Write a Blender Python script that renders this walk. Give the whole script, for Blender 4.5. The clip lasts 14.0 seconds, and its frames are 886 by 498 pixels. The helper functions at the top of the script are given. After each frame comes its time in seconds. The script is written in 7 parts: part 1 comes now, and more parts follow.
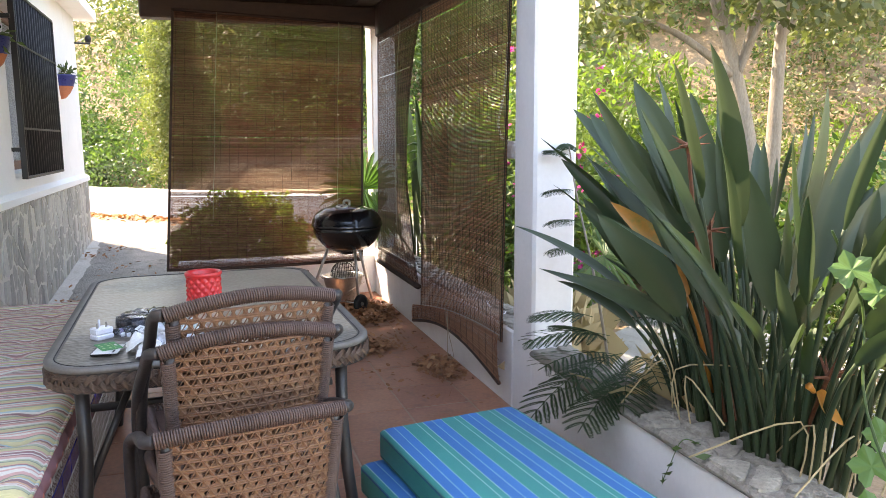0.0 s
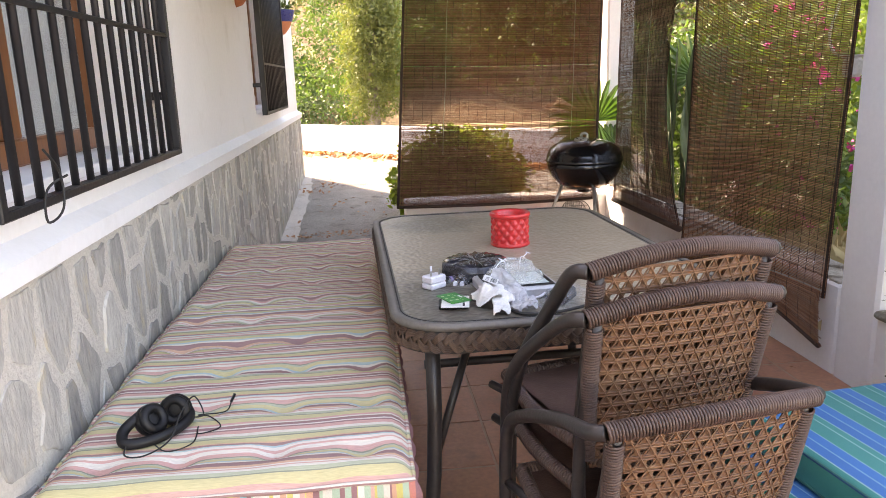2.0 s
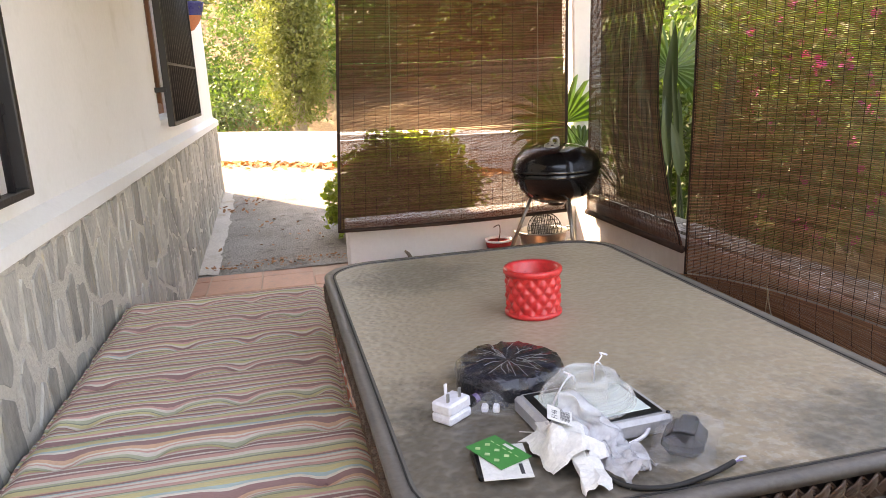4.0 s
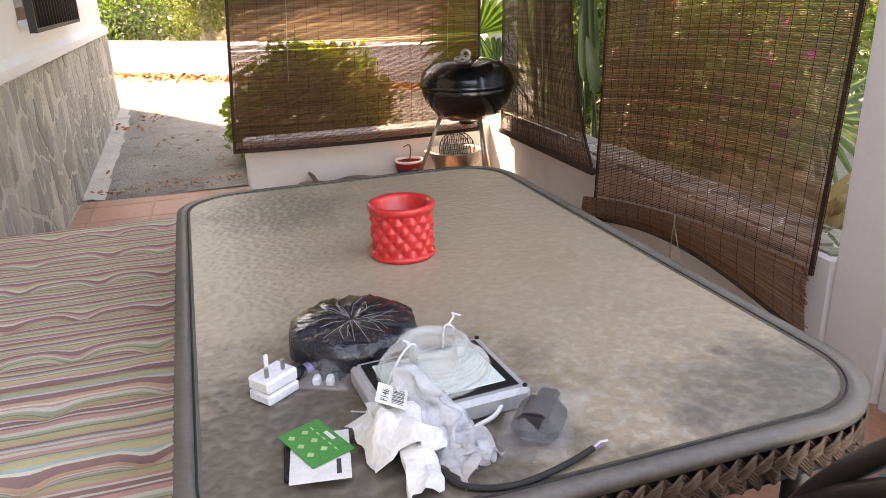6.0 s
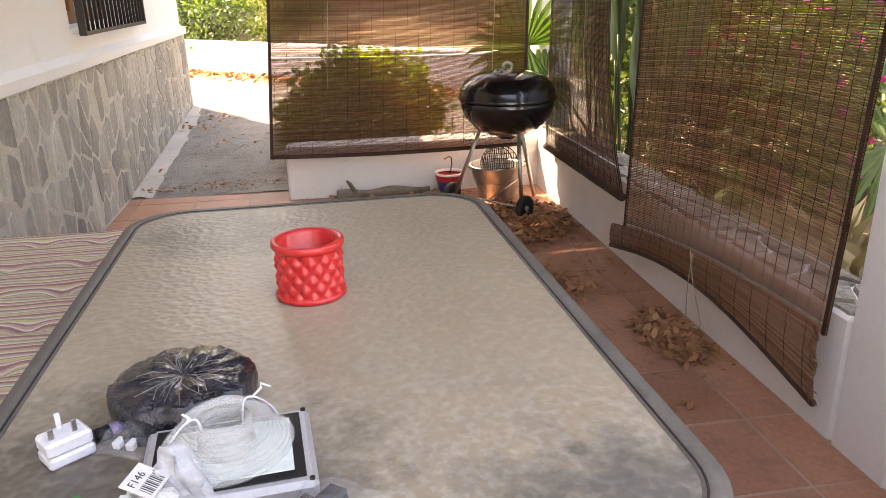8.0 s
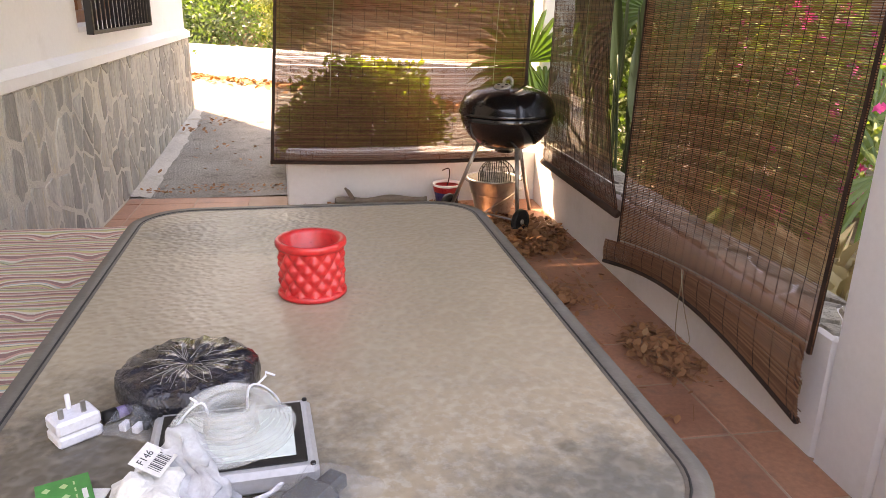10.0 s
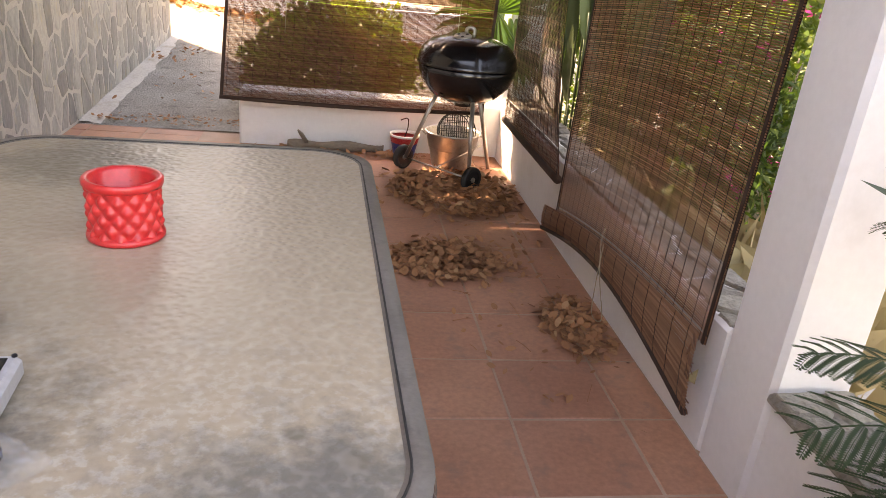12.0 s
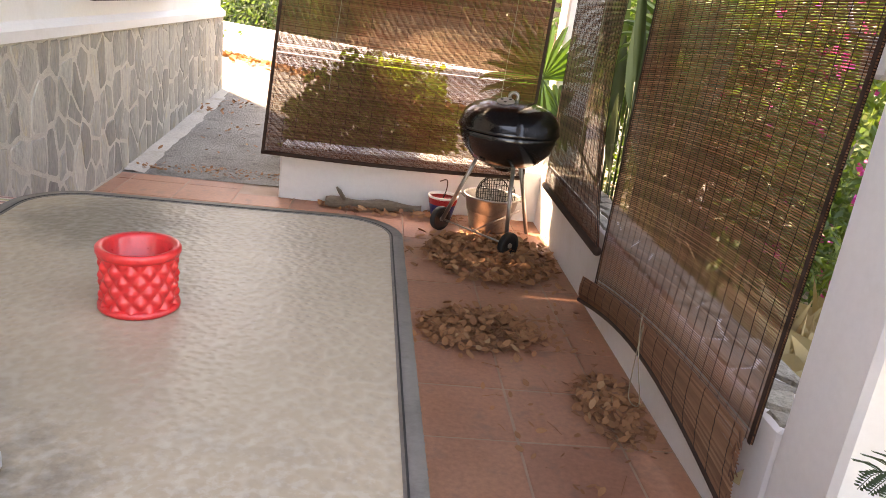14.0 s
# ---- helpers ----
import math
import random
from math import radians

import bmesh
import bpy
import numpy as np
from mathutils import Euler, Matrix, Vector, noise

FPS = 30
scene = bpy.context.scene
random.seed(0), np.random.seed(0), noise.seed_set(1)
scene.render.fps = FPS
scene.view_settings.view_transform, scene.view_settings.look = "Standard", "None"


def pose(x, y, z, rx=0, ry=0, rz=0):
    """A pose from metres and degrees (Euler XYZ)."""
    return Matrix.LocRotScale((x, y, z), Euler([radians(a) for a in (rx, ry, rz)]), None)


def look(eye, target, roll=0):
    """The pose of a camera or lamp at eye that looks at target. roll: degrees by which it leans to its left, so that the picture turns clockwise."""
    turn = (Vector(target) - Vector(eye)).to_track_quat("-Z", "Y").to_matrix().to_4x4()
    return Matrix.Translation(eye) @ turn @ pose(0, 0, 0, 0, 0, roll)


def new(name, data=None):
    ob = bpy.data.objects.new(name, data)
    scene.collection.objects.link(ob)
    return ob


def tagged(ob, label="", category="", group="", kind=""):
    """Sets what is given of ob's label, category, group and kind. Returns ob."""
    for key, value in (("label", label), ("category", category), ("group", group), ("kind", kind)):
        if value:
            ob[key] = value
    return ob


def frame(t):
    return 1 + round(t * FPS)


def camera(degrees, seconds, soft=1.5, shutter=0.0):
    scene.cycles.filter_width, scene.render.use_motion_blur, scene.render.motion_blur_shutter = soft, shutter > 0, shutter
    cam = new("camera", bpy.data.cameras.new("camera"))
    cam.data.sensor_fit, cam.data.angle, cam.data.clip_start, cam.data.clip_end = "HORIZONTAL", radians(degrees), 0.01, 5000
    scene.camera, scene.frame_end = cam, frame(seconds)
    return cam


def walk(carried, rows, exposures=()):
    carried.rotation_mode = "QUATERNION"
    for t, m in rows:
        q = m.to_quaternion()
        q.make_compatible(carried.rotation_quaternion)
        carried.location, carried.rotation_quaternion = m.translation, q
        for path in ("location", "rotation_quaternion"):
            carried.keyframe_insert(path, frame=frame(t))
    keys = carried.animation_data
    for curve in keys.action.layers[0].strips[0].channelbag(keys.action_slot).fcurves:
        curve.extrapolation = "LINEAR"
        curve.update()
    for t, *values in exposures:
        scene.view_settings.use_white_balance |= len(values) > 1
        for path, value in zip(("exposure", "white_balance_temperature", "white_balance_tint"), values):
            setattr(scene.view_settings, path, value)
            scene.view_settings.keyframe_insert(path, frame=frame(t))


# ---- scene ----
cam = camera(62.2, 14.0, soft=0.7)
PATH = [
    (0, (0.222, 0.09, 1.39), (0.839, 1.97, 1.098), -0.3),
    (0.5, (0.166, 0.111, 1.386), (0.544, 2.041, 1.026), -0.9),
    (1, (-0.069, 0.214, 1.357), (0.254, 2.142, 0.932), -1.5),
    (1.5, (-0.195, 0.381, 1.336), (0.101, 2.299, 0.852), -0.8),
    (2, (-0.301, 0.62, 1.347), (-0.107, 2.558, 0.894), -1.9),
    (2.2, (-0.364, 0.701, 1.339), (-0.203, 2.644, 0.896), -2.8),
    (4.3, (-0.364, 1.624, 1.342), (0.082, 3.515, 0.868), -3.4),
    (4.5, (-0.361, 1.669, 1.335), (0.119, 3.547, 0.845), -3.7),
    (5, (-0.337, 1.74, 1.307), (0.182, 3.586, 0.739), -4.2),
    (5.5, (-0.303, 1.756, 1.302), (0.244, 3.571, 0.664), -3.2),
    (6, (-0.148, 1.728, 1.314), (0.391, 3.527, 0.626), -2.1),
    (6.5, (0.041, 1.712, 1.312), (0.513, 3.515, 0.587), -1.5),
    (7, (0.183, 1.804, 1.328), (0.556, 3.629, 0.6), -2.3),
    (7.5, (0.228, 1.826, 1.331), (0.562, 3.673, 0.64), -2.0),
    (8, (0.263, 1.791, 1.34), (0.558, 3.651, 0.665), -1.3),
    (8.2, (0.274, 1.79, 1.333), (0.554, 3.651, 0.656), -0.8),
    (10.3, (0.24, 1.743, 1.342), (0.584, 3.607, 0.705), 1.9),
    (10.5, (0.253, 1.753, 1.352), (0.667, 3.593, 0.686), 2.0),
    (11, (0.301, 1.811, 1.324), (0.812, 3.58, 0.542), 3.3),
    (11.5, (0.412, 1.819, 1.322), (0.819, 3.611, 0.533), 5.3),
    (12, (0.607, 1.827, 1.324), (0.914, 3.651, 0.562), 5.8),
    (12.5, (0.688, 1.867, 1.319), (0.946, 3.705, 0.573), 4.6),
    (13, (0.699, 1.897, 1.329), (0.957, 3.75, 0.62), 5.5),
    (13.5, (0.655, 1.92, 1.337), (0.887, 3.791, 0.671), 7.0),
    (14, (0.634, 1.931, 1.346), (0.83, 3.818, 0.711), 7.2),
]
walk(cam, [(t, look(eye, target, roll)) for t, eye, target, roll in PATH], [(0.0, 3.16, 8300, 17), (1.5, 3.13, 9000, 19), (2.0, 3.22, 9700, 24), (4.5, 3.32, 10900, 23), (8.0, 3.4, 11500, 26), (10.5, 3.42, 11700, 28), (14.0, 3.5, 10900, 25)])

# ---- world and sun ----
world = bpy.data.worlds.new("world")
scene.world = world
world.use_nodes = True
wn, wl = world.node_tree.nodes, world.node_tree.links
sky = wn.new("ShaderNodeTexSky")
sky.sky_type = "NISHITA"
sky.sun_disc = False
sky.sun_elevation = radians(43.5)
sky.sun_rotation = radians(-41.5)
wn["Background"].inputs["Strength"].default_value = 0.15
wl.new(sky.outputs["Color"], wn["Background"].inputs["Color"])

sun = new("sun", bpy.data.lights.new("sun", "SUN"))
sun.data.energy = 2.6
sun.data.angle = radians(0.6)
sun.data.color = (1.0, 0.94, 0.84)
sun.matrix_world = look((-4.6, 5.2, 6.6), (0, 0, 0))

# ---- small mesh tools ----
class Mesh:
    """Collects vertices and faces of one mesh."""

    def __init__(self):
        self.v, self.f = [], []

    def add(self, verts, faces):
        n = len(self.v)
        self.v.extend([tuple(p) for p in verts])
        self.f.extend([tuple(n + i for i in f) for f in faces])
        return self

    def box(self, lo, hi, m=None):
        x0, y0, z0 = lo
        x1, y1, z1 = hi
        v = [Vector(p) for p in ((x0, y0, z0), (x1, y0, z0), (x1, y1, z0), (x0, y1, z0), (x0, y0, z1), (x1, y0, z1), (x1, y1, z1), (x0, y1, z1))]
        if m is not None:
            v = [m @ p for p in v]
        return self.add(v, [(0, 3, 2, 1), (4, 5, 6, 7), (0, 1, 5, 4), (1, 2, 6, 5), (2, 3, 7, 6), (3, 0, 4, 7)])

    def block(self, lo, hi, b=0.01, m=None):
        """A box with chamfered edges."""
        c = [(lo[i] + hi[i]) / 2 for i in range(3)]
        h = [(hi[i] - lo[i]) / 2 for i in range(3)]
        b = min(b, 0.45 * min(h) * 2)
        idx, verts = {}, []
        for s in ((-1, -1, -1), (1, -1, -1), (1, 1, -1), (-1, 1, -1), (-1, -1, 1), (1, -1, 1), (1, 1, 1), (-1, 1, 1)):
            for a in range(3):
                p = Vector([c[i] + s[i] * (h[i] if i == a else h[i] - b) for i in range(3)])
                idx[(s, a)] = len(verts)
                verts.append(m @ p if m is not None else p)
        faces = []
        for a in range(3):
            o = [i for i in range(3) if i != a]
            for sg in (-1, 1):
                ring = []
                for u, w in ((-1, -1), (1, -1), (1, 1), (-1, 1)):
                    s = [0, 0, 0]
                    s[a], s[o[0]], s[o[1]] = sg, u, w
                    ring.append(idx[(tuple(s), a)])
                flip = (sg == 1) == (a == 1)
                faces.append(tuple(reversed(ring)) if flip else tuple(ring))
        for a in range(3):
            o = [i for i in range(3) if i != a]
            for u in (-1, 1):
                for w in (-1, 1):
                    q = []
                    for e, ax in ((-1, o[0]), (-1, o[1]), (1, o[1]), (1, o[0])):
                        s = [0, 0, 0]
                        s[a], s[o[0]], s[o[1]] = e, u, w
                        q.append(idx[(tuple(s), ax)])
                    faces.append(tuple(q))
        for s in {k[0] for k in idx}:
            faces.append((idx[(s, 0)], idx[(s, 1)], idx[(s, 2)]))
        return self.add(verts, faces)

    def tube(self, pts, r, n=8, closed=False):
        """A round tube along points; r is one radius or one for each point."""
        pts = [Vector(p) for p in pts]
        k = len(pts)
        rs = r if isinstance(r, (list, tuple)) else [r] * k
        base = len(self.v)
        up = None
        for i, p in enumerate(pts):
            a = pts[(i - 1) % k] if (closed or i > 0) else p
            b = pts[(i + 1) % k] if (closed or i < k - 1) else p
            d = (b - a).normalized()
            if up is None:
                up = d.orthogonal().normalized()
            up = (up - d * up.dot(d))
            up = up.normalized() if up.length > 1e-6 else d.orthogonal().normalized()
            side = d.cross(up)
            for j in range(n):
                t = 2 * math.pi * j / n
                self.v.append(tuple(p + rs[i] * (math.cos(t) * up + math.sin(t) * side)))
        for i in range(k if closed else k - 1):
            for j in range(n):
                a, b = base + i * n, base + ((i + 1) % k) * n
                self.f.append((a + j, a + (j + 1) % n, b + (j + 1) % n, b + j))
        if not closed:
            self.f.append(tuple(base + j for j in reversed(range(n))))
            self.f.append(tuple(base + (k - 1) * n + j for j in range(n)))
        return self

    def lathe(self, prof, n=32, c=(0, 0, 0), m=None):
        """Turns a profile of (radius, height) round the z axis at c."""
        base = len(self.v)
        for r, z in prof:
            for j in range(n):
                t = 2 * math.pi * j / n
                p = Vector((c[0] + r * math.cos(t), c[1] + r * math.sin(t), c[2] + z))
                self.v.append(tuple(m @ p if m is not None else p))
        for i in range(len(prof) - 1):
            for j in range(n):
                a, b = base + i * n, base + (i + 1) * n
                self.f.append((a + j, a + (j + 1) % n, b + (j + 1) % n, b + j))
        return self

    def sheet(self, fn, nu, nv, thick=None):
        """A sheet fn(u, v), u and v from 0 to 1; with thick (a vector function or length) it gets a back."""
        base = len(self.v)
        for i in range(nu + 1):
            for j in range(nv + 1):
                self.v.append(tuple(fn(i / nu, j / nv)))
        for i in range(nu):
            for j in range(nv):
                a = base + i * (nv + 1) + j
                self.f.append((a, a + 1, a + nv + 2, a + nv + 1))
        return self

    def data(self, name, material, smooth=False):
        me = bpy.data.meshes.new(name)
        me.from_pydata(self.v, [], self.f)
        if smooth:
            me.polygons.foreach_set("use_smooth", [True] * len(me.polygons))
        if material is not None:
            me.materials.append(material)
        me.update()
        return me


def quads(name, verts, material, per=4, smooth=False):
    """A mesh of loose polygons with per corners each, from an array of corners."""
    verts = np.asarray(verts, dtype=np.float32).reshape(-1, 3)
    n = len(verts)
    me = bpy.data.meshes.new(name)
    me.vertices.add(n)
    me.vertices.foreach_set("co", verts.ravel())
    me.loops.add(n)
    me.loops.foreach_set("vertex_index", np.arange(n, dtype=np.int32))
    me.polygons.add(n // per)
    me.polygons.foreach_set("loop_start", np.arange(0, n, per, dtype=np.int32))
    me.update(calc_edges=True)
    me.materials.append(material)
    return me


def thing(name, label, category, at=(0, 0, 0), rz=0.0, group="", kind="", mesh=None):
    """A top-level thing: an Empty at its base, or one mesh."""
    ob = new(name, mesh)
    ob.matrix_world = pose(*at, 0, 0, rz)
    return tagged(ob, label, category, group, kind)


def part(name, mesh, material, parent, label="", smooth=False):
    """One mesh under a thing or a part."""
    me = mesh.data(name, material, smooth) if isinstance(mesh, Mesh) else mesh
    ob = new(name, me)
    ob.parent = parent
    return tagged(ob, label) if label else ob


def structure(name, mesh, material, label, category, smooth=False, parent=None):
    me = mesh.data(name, material, smooth) if isinstance(mesh, Mesh) else mesh
    ob = new(name, me)
    return tagged(ob, label, category, kind="structure")


def cell_polygons(seeds, lo, hi):
    """The Voronoi cells of seeds inside the rectangle lo..hi."""
    out = []
    for i, s in enumerate(seeds):
        poly = [(lo[0], lo[1]), (hi[0], lo[1]), (hi[0], hi[1]), (lo[0], hi[1])]
        near = sorted((q for j, q in enumerate(seeds) if j != i), key=lambda q: (q[0] - s[0]) ** 2 + (q[1] - s[1]) ** 2)[:16]
        for q in near:
            nx, ny = q[0] - s[0], q[1] - s[1]
            d = (q[0] ** 2 + q[1] ** 2 - s[0] ** 2 - s[1] ** 2) / 2
            cut = []
            for k in range(len(poly)):
                a, b = poly[k - 1], poly[k]
                da, db = a[0] * nx + a[1] * ny - d, b[0] * nx + b[1] * ny - d
                if (da <= 0) != (db <= 0):
                    t = da / (da - db)
                    cut.append((a[0] + t * (b[0] - a[0]), a[1] + t * (b[1] - a[1])))
                if db <= 0:
                    cut.append(b)
            poly = cut
            if len(poly) < 3:
                break
        if len(poly) >= 3:
            out.append((s, poly))
    return out


def slab_piece(poly, inset, depth, rnd):
    """A flat stone: the polygon shrunk by inset, with worn rim. Local x, y in the plane, z outward."""
    cx = sum(p[0] for p in poly) / len(poly)
    cy = sum(p[1] for p in poly) / len(poly)
    ring = []
    for k in range(len(poly)):
        a, b = poly[k - 1], poly[k]
        for t in (0.12, 0.5, 0.88):
            ring.append((a[0] + t * (b[0] - a[0]), a[1] + t * (b[1] - a[1])))
    m = Mesh()
    outer, top = [], []
    for x, y in ring:
        dx, dy = x - cx, y - cy
        l = math.hypot(dx, dy) or 1
        k = max(0.2, 1 - (inset + rnd.uniform(-0.3, 0.3) * inset) / l)
        outer.append((dx * k, dy * k, -0.01))
        k2 = max(0.15, k - 0.009 / l)
        top.append((dx * k2, dy * k2, depth * rnd.uniform(0.75, 1.1)))
    n = len(ring)
    m.add(outer + top + [(0, 0, depth * 1.1)], [(i, (i + 1) % n, n + (i + 1) % n, n + i) for i in range(n)] + [(n + i, n + (i + 1) % n, 2 * n) for i in range(n)])
    return m, (cx, cy)


def leaf_quads(centres, size, seed=0, aspect=0.45, droop=0.0, bend=0.25, normals=None):
    """Corners of many leaves, each two folded quads long, at the centres."""
    rng = np.random.default_rng(seed)
    c = np.asarray(centres, dtype=np.float64)
    n = len(c)
    d = rng.normal(size=(n, 3))
    if normals is not None:
        d = d * 0.7 + normals
    d[:, 2] -= droop
    d /= np.linalg.norm(d, axis=1)[:, None]
    s = np.cross(d, rng.normal(size=(n, 3)))
    s /= np.linalg.norm(s, axis=1)[:, None] + 1e-9
    u = np.cross(d, s)
    l = (size * rng.uniform(0.6, 1.3, n))[:, None]
    w = l * aspect * 0.5
    base, tip = c - d * l * 0.5, c + d * l * 0.5 - u * l * bend * 0.5
    left, right = c + s * w + u * l * bend * 0.3, c - s * w + u * l * bend * 0.3
    return np.stack([base, right, tip, left], axis=1)

# ---- materials ----
def shader(name):
    m = bpy.data.materials.new(name)
    m.use_nodes = True
    nt = m.node_tree
    return m, nt, nt.nodes["Principled BSDF"]


def link(nt, a, b):
    nt.links.new(a, b)


def node(nt, kind, **props):
    n = nt.nodes.new(kind)
    for k, v in props.items():
        n.inputs[k.replace("_", " ")].default_value = v
    return n


def ramp(nt, src, stops, constant=False):
    r = nt.nodes.new("ShaderNodeValToRGB")
    if constant:
        r.color_ramp.interpolation = "CONSTANT"
    while len(r.color_ramp.elements) < len(stops):
        r.color_ramp.elements.new(0.5)
    for e, (p, c) in zip(r.color_ramp.elements, stops):
        e.position = p
        e.color = (*c, 1) if len(c) == 3 else c
    link(nt, src, r.inputs["Fac"])
    return r.outputs["Color"]


def place(nt, local=False, stretch=(1, 1, 1)):
    """Coordinates in metres: of the world, or of the object."""
    if local:
        src = nt.nodes.new("ShaderNodeTexCoord").outputs["Object"]
    else:
        src = nt.nodes.new("ShaderNodeNewGeometry").outputs["Position"]
    mp = nt.nodes.new("ShaderNodeMapping")
    mp.inputs["Scale"].default_value = stretch
    link(nt, src, mp.inputs["Vector"])
    return mp.outputs["Vector"]


def noisy(nt, vec, scale, detail=4.0, rough=0.55):
    n = node(nt, "ShaderNodeTexNoise", Scale=scale, Detail=detail, Roughness=rough)
    link(nt, vec, n.inputs["Vector"])
    return n.outputs["Fac"]


def mixed(nt, fac, a, b, mode="MIX"):
    n = nt.nodes.new("ShaderNodeMix")
    n.data_type = "RGBA"
    n.blend_type = mode
    for sock, v in (("Factor", fac), ("A", a), ("B", b)):
        s = [i for i in n.inputs if i.name == sock and i.type == ("VALUE" if sock == "Factor" else "RGBA")][0]
        if isinstance(v, (int, float)):
            s.default_value = v
        elif isinstance(v, tuple):
            s.default_value = (*v, 1)
        else:
            link(nt, v, s)
    return [o for o in n.outputs if o.type == "RGBA"][0]


def mathn(nt, op, a, b=None):
    n = nt.nodes.new("ShaderNodeMath")
    n.operation = op
    for i, v in enumerate((a, b)):
        if v is None:
            continue
        if isinstance(v, (int, float)):
            n.inputs[i].default_value = v
        else:
            link(nt, v, n.inputs[i])
    return n.outputs[0]


def bumped(nt, b, height, strength=0.3, distance=0.01):
    n = node(nt, "ShaderNodeBump", Strength=strength, Distance=distance)
    link(nt, height, n.inputs["Height"])
    link(nt, n.outputs["Normal"], b.inputs["Normal"])


def surface(name, c1, c2, scale=6.0, fine=60.0, rough=0.7, metal=0.0, bump=0.2, dist=0.004, c3=None, local=False, stretch=(1, 1, 1), vary=0.0, spec=0.5, coat=0.0, island=0.0, grain=0.35):
    """A worn surface: two colours in large patches, a fine grain, a third colour as stains, and fine relief."""
    m, nt, b = shader(name)
    v = place(nt, local, stretch)
    big, small = noisy(nt, v, scale), noisy(nt, v, fine, 3.0)
    col = ramp(nt, big, [(0.32, c1), (0.68, c2)])
    col = mixed(nt, grain, col, ramp(nt, small, [(0.25, tuple(0.55 * x for x in c1)), (0.75, tuple(min(1.0, 1.25 * x) for x in c2))]))
    if c3 is not None:
        st = noisy(nt, v, scale * 2.3, 6.0, 0.65)
        col = mixed(nt, ramp(nt, st, [(0.56, (0, 0, 0)), (0.72, (1, 1, 1))]), col, c3)
    if vary or island:
        if vary:
            r = nt.nodes.new("ShaderNodeObjectInfo").outputs["Random"]
        else:
            r = nt.nodes.new("ShaderNodeNewGeometry").outputs["Random Per Island"]
        k = vary or island
        hs = nt.nodes.new("ShaderNodeHueSaturation")
        link(nt, mathn(nt, "ADD", mathn(nt, "MULTIPLY", r, 2 * k), 1 - k), hs.inputs["Value"])
        link(nt, mathn(nt, "ADD", mathn(nt, "MULTIPLY", r, 0.05 * k), 0.5 - 0.025 * k), hs.inputs["Hue"])
        link(nt, col, hs.inputs["Color"])
        col = hs.outputs["Color"]
    link(nt, col, b.inputs["Base Color"])
    b.inputs["Metallic"].default_value = metal
    b.inputs["Specular IOR Level"].default_value = spec
    b.inputs["Coat Weight"].default_value = coat
    rr = mathn(nt, "ADD", mathn(nt, "MULTIPLY", small, 0.25), rough - 0.12)
    link(nt, rr, b.inputs["Roughness"])
    if bump:
        bumped(nt, b, mathn(nt, "ADD", mathn(nt, "MULTIPLY", big, 0.6), small), bump, dist)
    return m


def leafy(name, c1, c2, trans=0.35, rough=0.5, dry=None, local=False):
    """Leaves: each leaf has its own tint, and lets light through."""
    m, nt, b = shader(name)
    r = nt.nodes.new("ShaderNodeNewGeometry").outputs["Random Per Island"]
    stops = [(0.0, c1), (0.75, c2)]
    if dry:
        stops += [(0.9, c2), (0.96, dry)]
    col = ramp(nt, r, stops)
    n = noisy(nt, place(nt), 3.0)
    col = mixed(nt, 0.5, col, mixed(nt, n, tuple(0.6 * x for x in c1), tuple(min(1, 1.2 * x) for x in c2)))
    link(nt, col, b.inputs["Base Color"])
    b.inputs["Roughness"].default_value = rough
    t = nt.nodes.new("ShaderNodeBsdfTranslucent")
    link(nt, mixed(nt, 1.0, col, (1.25, 1.5, 0.6), "MULTIPLY"), t.inputs["Color"])
    mx = nt.nodes.new("ShaderNodeMixShader")
    mx.inputs[0].default_value = trans
    link(nt, b.outputs[0], mx.inputs[1])
    link(nt, t.outputs[0], mx.inputs[2])
    link(nt, mx.outputs[0], nt.nodes["Material Output"].inputs["Surface"])
    return m


PLASTER = surface("white_plaster", (0.80, 0.79, 0.78), (0.75, 0.74, 0.735), 1.3, 45, 0.85, bump=0.12, dist=0.005, c3=(0.70, 0.685, 0.665), grain=0.08)
MORTAR = surface("pale_mortar", (0.60, 0.56, 0.50), (0.50, 0.47, 0.42), 5, 70, 0.9, bump=0.6, dist=0.01)
STONE = surface("grey_slate", (0.25, 0.245, 0.235), (0.47, 0.445, 0.40), 6, 60, 0.75, bump=0.6, dist=0.012, c3=(0.45, 0.38, 0.27), vary=0.28, stretch=(1, 1, 0.35))
CAPSTONE = surface("rough_capstone", (0.20, 0.175, 0.14), (0.33, 0.30, 0.25), 9, 60, 0.85, bump=0.8, dist=0.02, c3=(0.16, 0.15, 0.12), vary=0.25)
TERRACOTTA = surface("terracotta_tile", (0.35, 0.150, 0.090), (0.45, 0.215, 0.135), 3.5, 50, 0.55, bump=0.25, dist=0.003, c3=(0.26, 0.14, 0.10), vary=0.09)
GROUT = surface("tile_grout", (0.46, 0.32, 0.24), (0.36, 0.24, 0.17), 8, 80, 0.9, bump=0.4)
CONCRETE = surface("worn_concrete", (0.20, 0.18, 0.155), (0.37, 0.34, 0.30), 3.2, 70, 0.9, bump=1.0, dist=0.03, c3=(0.13, 0.115, 0.10), grain=0.5)
PATHWAY = surface("pale_path", (0.40, 0.36, 0.31), (0.52, 0.48, 0.42), 2.0, 60, 0.9, bump=0.5, dist=0.01, c3=(0.34, 0.29, 0.23))
